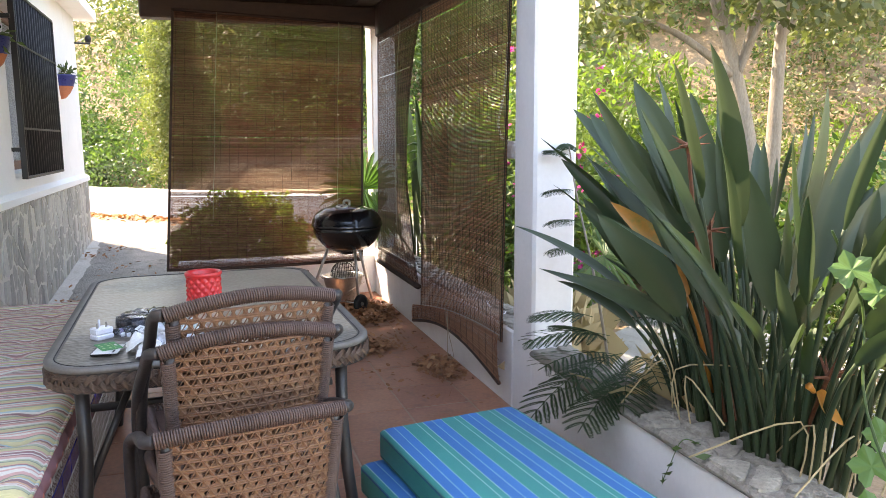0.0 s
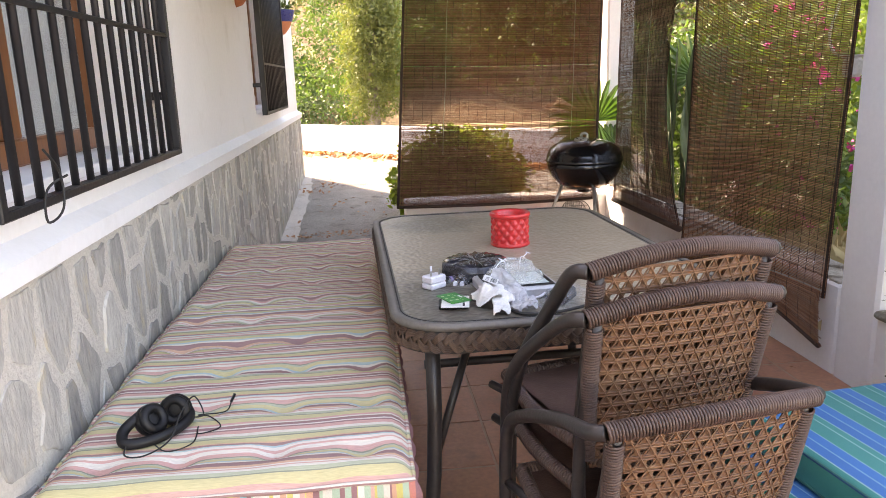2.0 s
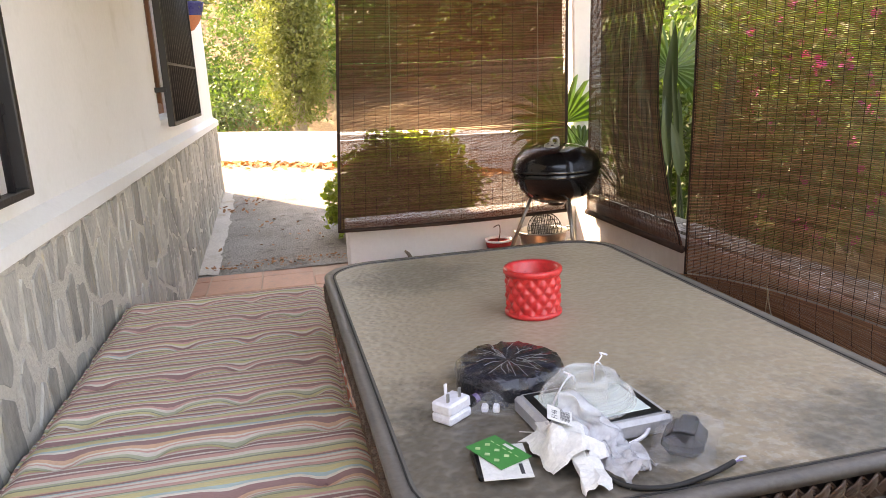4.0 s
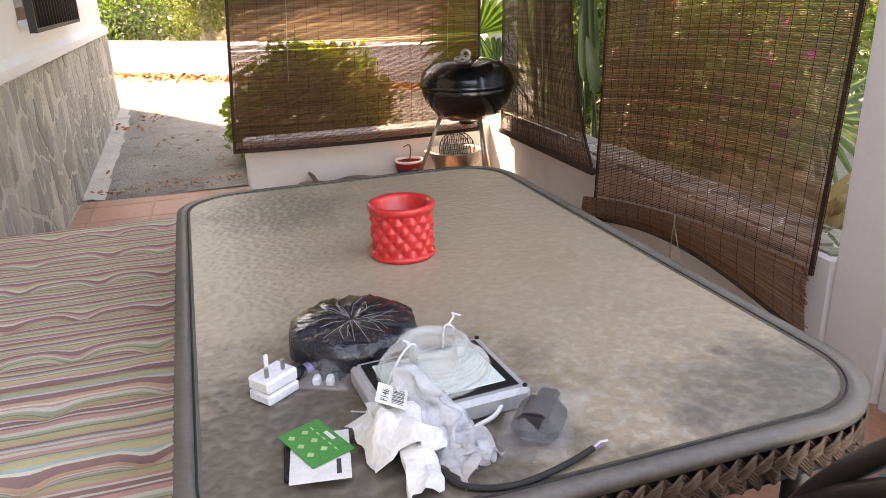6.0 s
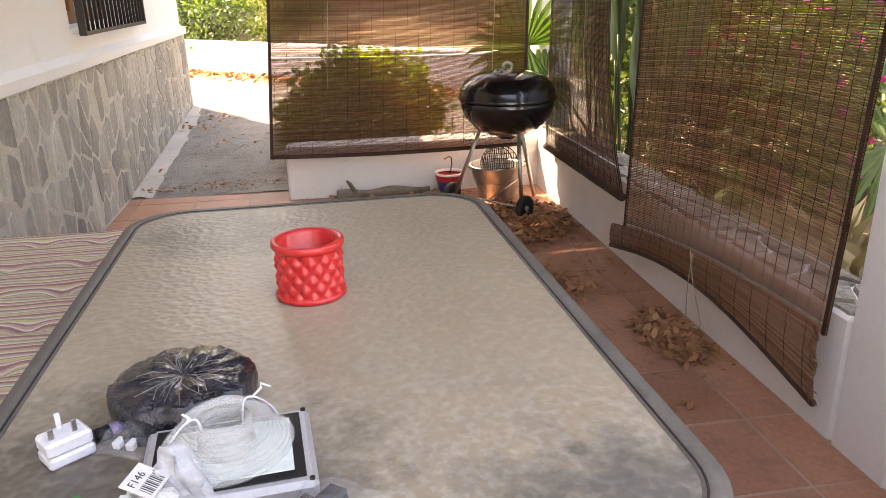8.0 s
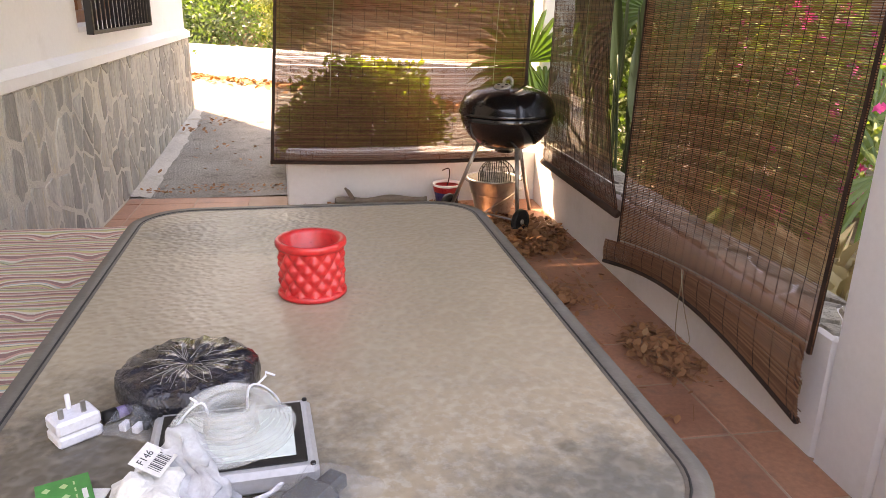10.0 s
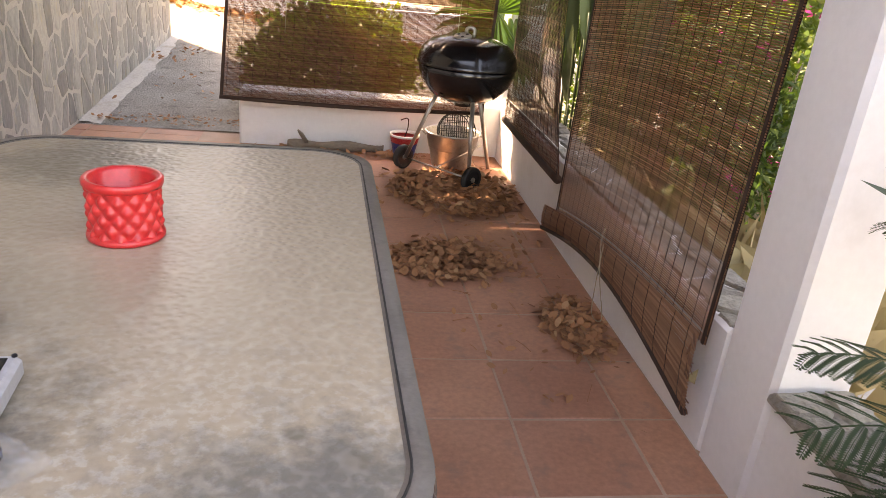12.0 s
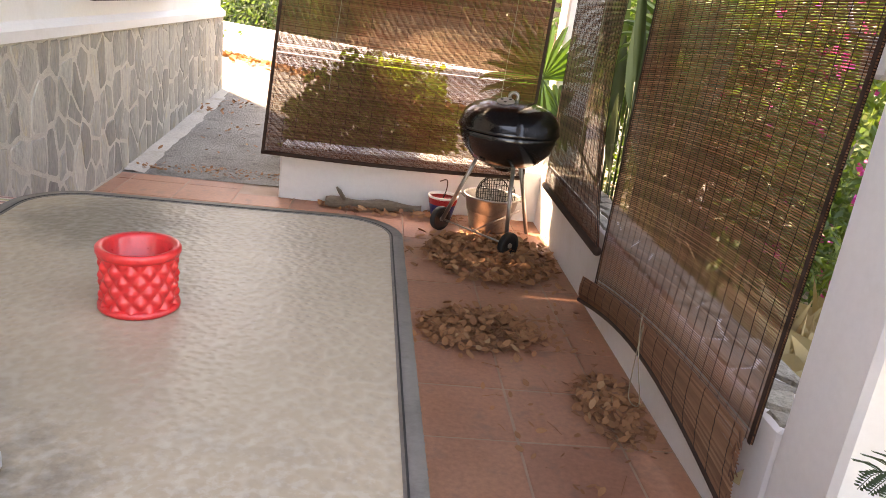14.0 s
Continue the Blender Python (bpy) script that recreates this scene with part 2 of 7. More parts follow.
SOIL = surface("dry_soil", (0.20, 0.13, 0.07), (0.32, 0.22, 0.13), 2.0, 30, 0.95, bump=0.8, dist=0.03, c3=(0.14, 0.13, 0.06))
DARKWOOD = surface("dark_stained_wood", (0.035, 0.018, 0.012), (0.07, 0.035, 0.022), 4, 40, 0.6, bump=0.4, stretch=(0.3, 1, 1))
IRON = surface("black_iron", (0.007, 0.007, 0.009), (0.014, 0.014, 0.017), 8, 90, 0.5, metal=0.0, bump=0.15)
BROWNWOOD = surface("varnished_wood", (0.16, 0.055, 0.02), (0.24, 0.09, 0.035), 6, 60, 0.35, bump=0.15, stretch=(1, 1, 0.15))

# ---- the setting ----
HX = -1.08      # face of the house wall's stone dado
RX = 1.72       # inner face of the low garden wall
rnd = random.Random(7)


def ground_height(x, y):
    """The land: a flat yard, a slope behind the far wall."""
    z = -0.05
    if y > 6.9:
        z = min(0.2, 0.065 * (y - 6.9)) - 0.02
    d = (y - 13.6) + 0.75 * (x + 1.5)
    if x > 2.1:
        z -= min(0.55, 0.22 * (x - 2.1))
    if d > 0.8 and y > 8:
        z += 0.42 * min(d - 0.8, 14)
    r = math.hypot(x, y)
    if r > 13.5 and x > 2 and y > 0:
        z += 0.40 * (r - 13.5) * min(1, (x - 2) / 4)
    return z


xs = [-400, -120, -40, -20, -12] + [-8 + 0.8 * i for i in range(41)] + [28, 36, 60, 150, 400]
ys = [-400, -120, -40, -15, -8] + [-5 + 0.8 * i for i in range(44)] + [34, 45, 70, 160, 400]
g = Mesh()
gv = []
for gy in ys:
    for gx in xs:
        zz = ground_height(max(-30, min(30, gx)), max(-10, min(40, gy)))
        gv.append((gx, gy, zz + 0.03 * noise.noise((gx * 0.7, gy * 0.7, 0))))
nx = len(xs)
g.add(gv, [(j * nx + i, j * nx + i + 1, (j + 1) * nx + i + 1, (j + 1) * nx + i) for j in range(len(ys) - 1) for i in range(nx - 1)])
structure("ground", g, SOIL, "dry brown earth with sparse weeds on a slope", "ground", smooth=True)

# driveway of worn concrete, sloping up from the porch
d = Mesh()


def drive_point(u, v):
    y = 6.93 + v * 9.5
    x = -6 + u * 12.0
    z = min(0.21, 0.062 * (y - 6.93)) + 0.004
    return (x, y, z + 0.008 * noise.noise((x * 1.5, y * 1.5, 3)))


d.sheet(drive_point, 24, 30)
structure("road", d, CONCRETE, "worn pale concrete driveway sloping up from the porch", "driveway", smooth=True)

# pale path through the garden
gp = Mesh()


def path_point(u, v):
    x, y = 2.2 + 3.0 * u + 5.0 * v, 4.15 - 2.6 * u + 5.4 * v
    return (x, y, ground_height(x, y) + 0.05 + 0.006 * noise.noise((x * 3, y * 3, 8)))


gp.sheet(path_point, 12, 26)
structure("pavement", gp, PATHWAY, "pale worn concrete path through the garden", "path", smooth=True)

# porch slab under the tiles
f = Mesh()
f.box((HX - 0.2, -3, -0.12), (RX + 0.22, 6.72, -0.0025))
f.box((HX - 0.2, 6.72, -0.12), (0.02, 6.95, -0.0025))
floor = structure("floor", f, GROUT, "terracotta tiled porch floor with sandy joints", "floor")

# house wall with stone dado, ledge and two openings
WY0, WY1 = -3.0, 9.97
WIN = [(2.16, 3.62, 1.12, 2.45), (6.42, 7.98, 1.145, 2.50)]
wall = Mesh()
wx0, wx1 = HX - 0.33, HX - 0.035
cuts = [WY0]
for a, b, _, _ in WIN:
    cuts += [a, b]
cuts.append(WY1)
TOP = 2.86
for k in range(len(cuts) - 1):
    a, b = cuts[k], cuts[k + 1]
    if k % 2 == 0:
        wall.box((wx0, a, 0.9), (wx1, b, TOP))
    else:
        _, _, z0, z1 = WIN[k // 2]
        wall.box((wx0, a, 0.9), (wx1, b, z0))
        wall.box((wx0, a, z1), (wx1, b, TOP))
wall_house = structure("wall_house", wall, PLASTER, "white plastered house wall above a stone dado", "wall")
core = Mesh()
core.box((wx0, WY0, -0.1), (HX - 0.004, WY1, 0.94))
dado = structure("wall_dado", core, MORTAR, "dado of irregular grey stone slabs in pale mortar", "wall")
led = Mesh()
led.add([(HX - 0.05, WY0, 1.03), (HX + 0.018, WY0, 0.985), (HX + 0.018, WY0, 0.935), (HX - 0.05, WY0, 0.935),
         (HX - 0.05, WY1 + 0.01, 1.03), (HX + 0.018, WY1 + 0.01, 0.985), (HX + 0.018, WY1 + 0.01, 0.935), (HX - 0.05, WY1 + 0.01, 0.935)],
        [(0, 1, 5, 4), (1, 2, 6, 5), (2, 3, 7, 6), (3, 0, 4, 7), (0, 3, 2, 1), (4, 5, 6, 7)])
structure("trim", led, PLASTER, "sloping white plaster ledge along the top of the dado", "ledge")

# room behind the windows, the house's other walls and roof
room = Mesh()
room.box((-5.2, WY0, -0.1), (-5.0, WY1, 3.4))
room.box((-5.0, WY0, -0.1), (wx0, WY0 + 0.2, 2.84))
room.box((-5.0, WY1 - 0.3, -0.1), (wx0, WY1, 2.84))
room.box((-5.0, 4.8, 0), (wx0, 5.0, 2.72))
structure("wall_room", room, PLASTER, "plain white walls that close the house", "wall")
rf = Mesh()
rf.box((-5.0, WY0, -0.05), (wx0, WY1, 0.0))
structure("floor_room", rf, TERRACOTTA, "dim tiled floor inside the house", "floor")
def roof_length(ya, yb, fascia, ridge):
    """One length of the house roof: soffit, fascia and two slopes."""
    return Mesh().add([(HX + 0.19, ya, 2.84), (HX + 0.19, yb, 2.84), (HX + 0.19, yb, fascia), (HX + 0.19, ya, fascia),
                       (-3.2, ya, ridge), (-3.2, yb, ridge), (-5.3, yb, 2.97), (-5.3, ya, 2.97), (-5.3, ya, 2.84), (-5.3, yb, 2.84)],
                      [(0, 1, 2, 3), (3, 2, 5, 4), (4, 5, 6, 7), (7, 6, 9, 8), (1, 0, 8, 9), (0, 3, 4, 7, 8), (1, 9, 6, 5, 2)])


# middle length: its unseen fascia is raised to block sun from the porch
structure("ceiling_house", roof_length(2.6, 7.9, 3.62, 4.2), PLASTER, "white house roof and eave, unseen fascia raised to shade the porch", "roof")
# start length: unseen, kept low so sun reaches the floor behind
structure("ceiling_house_start", roof_length(WY0, 2.597, 2.95, 3.7), PLASTER, "unseen white house eave, kept low to let sun in", "roof")
structure("ceiling_house_end", roof_length(7.903, WY1 + 0.23, 2.95, 3.7), PLASTER, "lower white rendered eave at the house's end", "roof")
kerb = Mesh()
kerb.sheet(lambda u, v: (HX - 0.01 + 0.15 * u + 0.02 * noise.noise((3.0, v * 9, 1)) * u, 6.95 + 3.05 * v, 0.062 * 3.05 * v + 0.016 - 0.012 * u * u + 0.006 * noise.noise((u * 3, v * 20, 4))), 4, 40)
structure("trim_kerb", kerb, PATHWAY, "pale worn mortar strip along the foot of the house", "kerb", smooth=True)

# low garden wall, pillars, back wall
low = Mesh()
low.block((RX, 3.50, -0.6), (RX + 0.22, 6.68, 0.41), 0.012)
low.block((RX - 0.005, -3, -0.6), (RX + 0.2, 3.26, 0.37), 0.02)
cap = Mesh().block((RX - 0.024, -3, 0.345), (RX + 0.214, 3.255, 0.378), 0.012)
structure("trim_capping", cap, CAPSTONE, "rough grey-brown stone capping of the low wall", "capping")
structure("wall_garden", low, PLASTER, "low white plastered garden wall along the porch", "wall")
back = Mesh()
back.block((0.0, 6.68, -0.3), (RX + 0.22, 6.9, 0.35), 0.012)
structure("wall_back", back, PLASTER, "low white plastered wall at the porch's end", "wall")
for py0, py1, nm in ((3.26, 3.50, "pillar_near"), (6.681, 6.901, "pillar_far")):
    p = Mesh()
    p.block((RX - 0.002, py0, -0.3), (RX + 0.222, py1, 2.5), 0.015)
    structure(nm, p, PLASTER, "square white plastered porch pillar", "pillar")

# roof: beams and plank ceiling
ROOF0, ROOFX = 3.2, -0.17
roof = Mesh()
for i in range(12):
    x0 = ROOFX + 0.01 + i * 0.186
    roof.block((x0, ROOF0, 2.52), (x0 + 0.178, 6.62, 2.55), 0.004)
roof.box((ROOFX, ROOF0 - 0.1, 2.552), (RX + 0.3, 6.8, 2.64))
# unseen strip out to the house, added to keep sun off the porch
roof.box((HX, ROOF0 - 0.1, 2.552), (ROOFX, 6.25, 2.64))
for i in range(4):
    x0 = HX + 0.02 + i * 0.222
    roof.block((x0, ROOF0, 2.52), (x0 + 0.214, 6.2, 2.55), 0.004)
structure("ceiling", roof, DARKWOOD, "dark brown wooden plank ceiling of the porch, unseen strip added for shade", "ceiling")
for lo, hi, nm in (((ROOFX, 6.44, 2.36), (RX + 0.3, 6.60, 2.52), "beam_back"), ((RX - 0.02, ROOF0, 2.27), (RX + 0.16, 6.44, 2.52), "beam_side")):
    bmh = Mesh().block(lo, hi, 0.012)
    structure(nm, bmh, DARKWOOD, "dark stained wooden roof beam", "beam")

# far parapet
u = Vector((1.74, -1.65, 0)).normalized()
o = Vector((-1.5, 13.3, 0))
w = Vector((-u.y, u.x, 0))


def parapet_run(s0, s1, z0, z1):
    m4 = Matrix.Translation(o) @ Matrix(((u.x, w.x, 0, 0), (u.y, w.y, 0, 0), (0, 0, 1, 0), (0, 0, 0, 1)))
    return Mesh().block((s0, 0, z0), (s1, 0.22, z1), 0.02, m4)


structure("wall_parapet", parapet_run(-9, 5.2, -0.2, 0.66), PLASTER, "low whitewashed parapet along the driveway", "wall")

# ---- materials of the things ----
def glass_top_material():
    m, nt, b = shader("hammered_glass")
    v = place(nt)
    big = noisy(nt, v, 1.4, 3.0)
    sp = noisy(nt, v, 60, 3.0, 0.6)
    dirt = noisy(nt, v, 3.2, 6.0, 0.7)
    col = ramp(nt, big, [(0.3, (0.32, 0.255, 0.18)), (0.7, (0.40, 0.325, 0.235))])
    sep = nt.nodes.new("ShaderNodeSeparateXYZ")
    link(nt, v, sep.inputs[0])
    near = ramp(nt, mathn(nt, "MULTIPLY", sep.outputs["Y"], 0.25), [(0.585, (1, 1, 1)), (0.75, (0, 0, 0))])
    spots = ramp(nt, sp, [(0.50, (0, 0, 0)), (0.60, (1, 1, 1))])
    col = mixed(nt, mathn(nt, "MULTIPLY", mathn(nt, "MULTIPLY", near, spots), 0.55), col, (0.50, 0.48, 0.43))
    col = mixed(nt, mathn(nt, "MULTIPLY", ramp(nt, dirt, [(0.60, (0, 0, 0)), (0.78, (1, 1, 1))]), 0.3), col, (0.17, 0.15, 0.13))
    blot = ramp(nt, noisy(nt, v, 11.0, 6.0, 0.7), [(0.50, (0, 0, 0)), (0.62, (1, 1, 1))])
    col = mixed(nt, mathn(nt, "MULTIPLY", mathn(nt, "MULTIPLY", near, blot), 0.5), col, (0.15, 0.145, 0.135))
    link(nt, col, b.inputs["Base Color"])
    link(nt, mathn(nt, "ADD", mathn(nt, "MULTIPLY", dirt, 0.3), 0.23), b.inputs["Roughness"])
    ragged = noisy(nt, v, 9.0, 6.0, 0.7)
    # ragged darker patches round three points, then two small stains
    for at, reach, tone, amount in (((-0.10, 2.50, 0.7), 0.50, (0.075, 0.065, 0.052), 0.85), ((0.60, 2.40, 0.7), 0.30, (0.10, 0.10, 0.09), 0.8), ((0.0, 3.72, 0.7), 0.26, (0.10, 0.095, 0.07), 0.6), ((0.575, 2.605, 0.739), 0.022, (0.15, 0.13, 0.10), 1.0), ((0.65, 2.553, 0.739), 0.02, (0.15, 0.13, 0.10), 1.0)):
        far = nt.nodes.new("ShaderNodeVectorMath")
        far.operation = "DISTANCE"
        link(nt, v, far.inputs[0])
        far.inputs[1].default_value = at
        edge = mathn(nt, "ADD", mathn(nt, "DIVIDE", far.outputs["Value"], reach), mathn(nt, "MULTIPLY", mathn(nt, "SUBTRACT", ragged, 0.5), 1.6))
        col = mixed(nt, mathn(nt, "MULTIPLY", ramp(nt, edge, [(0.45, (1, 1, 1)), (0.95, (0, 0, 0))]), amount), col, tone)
    vo = node(nt, "ShaderNodeTexVoronoi", Scale=66.0)
    vo.feature = "SMOOTH_F1"
    link(nt, v, vo.inputs["Vector"])
    # light caught by the glass relief, put into the colour as a pale net
    net = ramp(nt, vo.outputs["Distance"], [(0.42, (0, 0, 0)), (0.66, (1, 1, 1))])
    col = mixed(nt, mathn(nt, "MULTIPLY", net, 0.13), col, (0.62, 0.58, 0.50))
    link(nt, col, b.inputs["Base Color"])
    bumped(nt, b, mathn(nt, "ADD", vo.outputs["Distance"], mathn(nt, "MULTIPLY", noisy(nt, v, 22, 2.0), 0.5)), 0.30, 0.008)
    b.inputs["Specular IOR Level"].default_value = 0.4
    return m


def stripes_material(name, palette, pitch, axis, rough=0.9, coarse=0.0, seed=0.0):
    """Woven cloth with irregular stripes across one local axis."""
    m, nt, b = shader(name)
    v = place(nt, local=True)
    sep = nt.nodes.new("ShaderNodeSeparateXYZ")
    link(nt, v, sep.inputs[0])
    wob = mathn(nt, "MULTIPLY", noisy(nt, v, 5.0, 2.0), 0.003)
    s = mathn(nt, "ADD", mathn(nt, "ADD", sep.outputs[axis], wob), seed)
    k = mathn(nt, "FLOOR", mathn(nt, "DIVIDE", s, pitch))
    k2 = mathn(nt, "FLOOR", mathn(nt, "DIVIDE", s, pitch * 2.7))
    wn1 = nt.nodes.new("ShaderNodeTexWhiteNoise")
    wn1.noise_dimensions = "1D"
    link(nt, mathn(nt, "ADD", k, mathn(nt, "MULTIPLY", k2, 0.37)), wn1.inputs["W"])
    n = len(palette)
    col = ramp(nt, wn1.outputs["Value"], [(i / n, c) for i, c in enumerate(palette)], True)
    wn2 = nt.nodes.new("ShaderNodeTexWhiteNoise")
    wn2.noise_dimensions = "1D"
    link(nt, mathn(nt, "FLOOR", mathn(nt, "DIVIDE", mathn(nt, "ADD", s, 0.013), pitch * 3.6)), wn2.inputs["W"])
    col = mixed(nt, coarse, col, ramp(nt, wn2.outputs["Value"], [(i / n, c) for i, c in enumerate(palette)], True))
    fine = noisy(nt, v, 420, 2.0)
    col = mixed(nt, 0.5, col, mixed(nt, 1.0, col, ramp(nt, fine, [(0.3, (0.75, 0.75, 0.75)), (0.7, (1.1, 1.1, 1.1))]), "MULTIPLY"))
    col = mixed(nt, mathn(nt, "MULTIPLY", noisy(nt, v, 4.0, 5.0), 0.15), col, (0.46, 0.40, 0.34))
    link(nt, col, b.inputs["Base Color"])
    b.inputs["Roughness"].default_value = rough
    b.inputs["Specular IOR Level"].default_value = 0.2
    bumped(nt, b, fine, 0.25, 0.002)
    return m


def band_material(name, stops, period, axis, rough=0.6):
    """Cloth with a regular repeat of bands across one local axis."""
    m, nt, b = shader(name)
    v = place(nt, local=True)
    sep = nt.nodes.new("ShaderNodeSeparateXYZ")
    link(nt, v, sep.inputs[0])
    k = mathn(nt, "FRACT", mathn(nt, "DIVIDE", mathn(nt, "ADD", sep.outputs[axis], 5.0), period))
    col = ramp(nt, k, stops, True)
    soil = noisy(nt, v, 7.0, 6.0, 0.6)
    col = mixed(nt, mathn(nt, "MULTIPLY", soil, 0.28), col, (0.10, 0.22, 0.24))
    link(nt, col, b.inputs["Base Color"])
    link(nt, mathn(nt, "ADD", mathn(nt, "MULTIPLY", soil, 0.3), rough - 0.15), b.inputs["Roughness"])
    bumped(nt, b, mathn(nt, "ADD", noisy(nt, v, 500, 1.0), mathn(nt, "MULTIPLY", noisy(nt, v, 14, 2.0), 2.0)), 0.2, 0.003)
    return m


def clear_material(name, tint=(0.95, 0.97, 0.98), rough=0.15, alpha=0.35, bump=0.4, scale=40):
    """Thin clear plastic: mostly see-through, with gloss."""
    m, nt, b = shader(name)
    v = place(nt)
    n = noisy(nt, v, scale, 3.0)
    b.inputs["Base Color"].default_value = (*tint, 1)
    b.inputs["Roughness"].default_value = rough
    bumped(nt, b, n, bump, 0.01)
    tr = nt.nodes.new("ShaderNodeBsdfTransparent")
    mx = nt.nodes.new("ShaderNodeMixShader")
    link(nt, mathn(nt, "ADD", mathn(nt, "MULTIPLY", n, alpha), alpha * 0.5), mx.inputs[0])
    link(nt, tr.outputs[0], mx.inputs[1])
    link(nt, b.outputs[0], mx.inputs[2])
    link(nt, mx.outputs[0], nt.nodes["Material Output"].inputs["Surface"])
    return m


GLASSTOP = glass_top_material()
FRAMEGREY = surface("grey_painted_metal", (0.11, 0.097, 0.083), (0.165, 0.148, 0.13), 9, 90, 0.5, bump=0.2, c3=(0.09, 0.08, 0.07))
BRAID = surface("brown_resin_braid", (0.060, 0.032, 0.021), (0.135, 0.080, 0.053), 30, 160, 0.45, bump=0.3, island=0.25)
TUBE = surface("dark_brown_tube", (0.020, 0.016, 0.015), (0.036, 0.029, 0.027), 9, 120, 0.4, bump=0.15)
WRAP = surface("brown_cord_wrap", (0.060, 0.033, 0.026), (0.11, 0.064, 0.050), 25, 200, 0.42, bump=0.3, island=0.15)
CANE = surface("tan_woven_resin", (0.140, 0.064, 0.034), (0.225, 0.112, 0.062), 14, 150, 0.5, bump=0.3, c3=(0.15, 0.075, 0.035), island=0.2)
MAUVE, STRAWY, SAGE, ROSE, CREAM, AQUA, APRICOT, MOSS = (0.34, 0.17, 0.17), (0.62, 0.54, 0.28), (0.46, 0.49, 0.34), (0.68, 0.36, 0.32), (0.76, 0.69, 0.60), (0.36, 0.52, 0.53), (0.72, 0.42, 0.28), (0.24, 0.26, 0.19)
REPEAT = [(MAUVE, 9), (CREAM, 4), (ROSE, 7), (STRAWY, 14), (MOSS, 2), (SAGE, 8), (CREAM, 6), (ROSE, 3), (CREAM, 3), (APRICOT, 6), (MAUVE, 12), (CREAM, 4), (AQUA, 5), (STRAWY, 10), (SAGE, 4), (MOSS, 2), (ROSE, 8), (CREAM, 7), (ROSE, 4), (CREAM, 5), (AQUA, 3), (MAUVE, 5), (APRICOT, 4), (STRAWY, 13), (MOSS, 3), (SAGE, 6), (CREAM, 8), (ROSE, 10), (MAUVE, 4), (CREAM, 5)]


def repeat_material(name, repeat, unit, fade):
    """Woven cloth with a long repeat of stripes of set widths across local y, faded towards straw."""
    m, nt, b = shader(name)
    v = place(nt, local=True)
    sep = nt.nodes.new("ShaderNodeSeparateXYZ")
    link(nt, v, sep.inputs[0])
    total = sum(w for _, w in repeat)
    s = mathn(nt, "ADD", sep.outputs["Y"], mathn(nt, "MULTIPLY", noisy(nt, v, 4.0, 2.0), 0.006))
    k = mathn(nt, "FRACT", mathn(nt, "DIVIDE", mathn(nt, "ADD", s, 7.0), total * unit))
    at, stops = 0, []
    for c, w in repeat:
        stops.append((at / total, c))
        at += w
    col = ramp(nt, k, stops, True)
    fine = noisy(nt, place(nt, True, (40, 700, 300)), 1.0, 2.0)
    col = mixed(nt, 0.6, col, mixed(nt, 1.0, col, ramp(nt, fine, [(0.3, (0.72, 0.72, 0.72)), (0.7, (1.12, 1.12, 1.12))]), "MULTIPLY"))
    col = mixed(nt, mathn(nt, "ADD", mathn(nt, "MULTIPLY", noisy(nt, v, 5.0, 5.0), 0.2), fade), col, (0.56, 0.48, 0.38))
    link(nt, col, b.inputs["Base Color"])
    b.inputs["Roughness"].default_value = 0.9
    b.inputs["Specular IOR Level"].default_value = 0.2
    bumped(nt, b, fine, 0.3, 0.002)
    return m


MATTRESS = repeat_material("striped_mattress_cloth", REPEAT, 0.0015, 0.05)
MATTRESS_DULL = repeat_material("faded_mattress_cloth", [(MAUVE, 9), (CREAM, 4), (ROSE, 6), (MAUVE, 4), (CREAM, 5), (STRAWY, 6), (MOSS, 2), (SAGE, 5), (CREAM, 4), (ROSE, 5), (MAUVE, 8), (CREAM, 3), (ROSE, 4), (STRAWY, 7), (MOSS, 2), (CREAM, 4), (AQUA, 2), (ROSE, 4), (MAUVE, 6), (CREAM, 5), (STRAWY, 5), (ROSE, 5)], 0.0014, 0.06)
GUSSET = stripes_material("striped_gusset_cloth", [(0.70, 0.64, 0.55), (0.62, 0.20, 0.15), (0.60, 0.50, 0.15), (0.16, 0.34, 0.42), (0.72, 0.64, 0.54), (0.64, 0.34, 0.22), (0.30, 0.13, 0.14), (0.66, 0.36, 0.30), (0.38, 0.50, 0.36)], 0.014, "X", seed=3.0)
BLUE_STRIPE = band_material("blue_green_striped_cloth", [(0.0, (0.004, 0.25, 0.21)), (0.33, (0.30, 0.50, 0.46)), (0.352, (0.004, 0.26, 0.22)), (0.49, (0.30, 0.50, 0.46)), (0.512, (0.004, 0.14, 0.42)), (0.74, (0.20, 0.42, 0.50)), (0.762, (0.005, 0.16, 0.46)), (0.978, (0.30, 0.50, 0.46))], 0.155, "X", 0.55)
BLUE_SIDE = band_material("teal_side_cloth", [(0.0, (0.003, 0.12, 0.10)), (0.46, (0.25, 0.42, 0.44)), (0.52, (0.003, 0.07, 0.22))], 0.10, "Z", 0.55)
WHITE_TILE = surface("glazed_white_tile", (0.74, 0.73, 0.70), (0.66, 0.65, 0.63), 5, 60, 0.15, bump=0.05)
BLUE_TILE = surface("glazed_cobalt_tile", (0.008, 0.010, 0.16), (0.02, 0.025, 0.26), 30, 120, 0.15, bump=0.1)
INK = surface("dark_glaze", (0.02, 0.022, 0.05), (0.035, 0.035, 0.06), 20, 90, 0.2, bump=0.0)
RED_POT = surface("red_glazed_ceramic", (0.62, 0.022, 0.025), (0.72, 0.035, 0.035), 7, 80, 0.32, bump=0.05, coat=0.25)
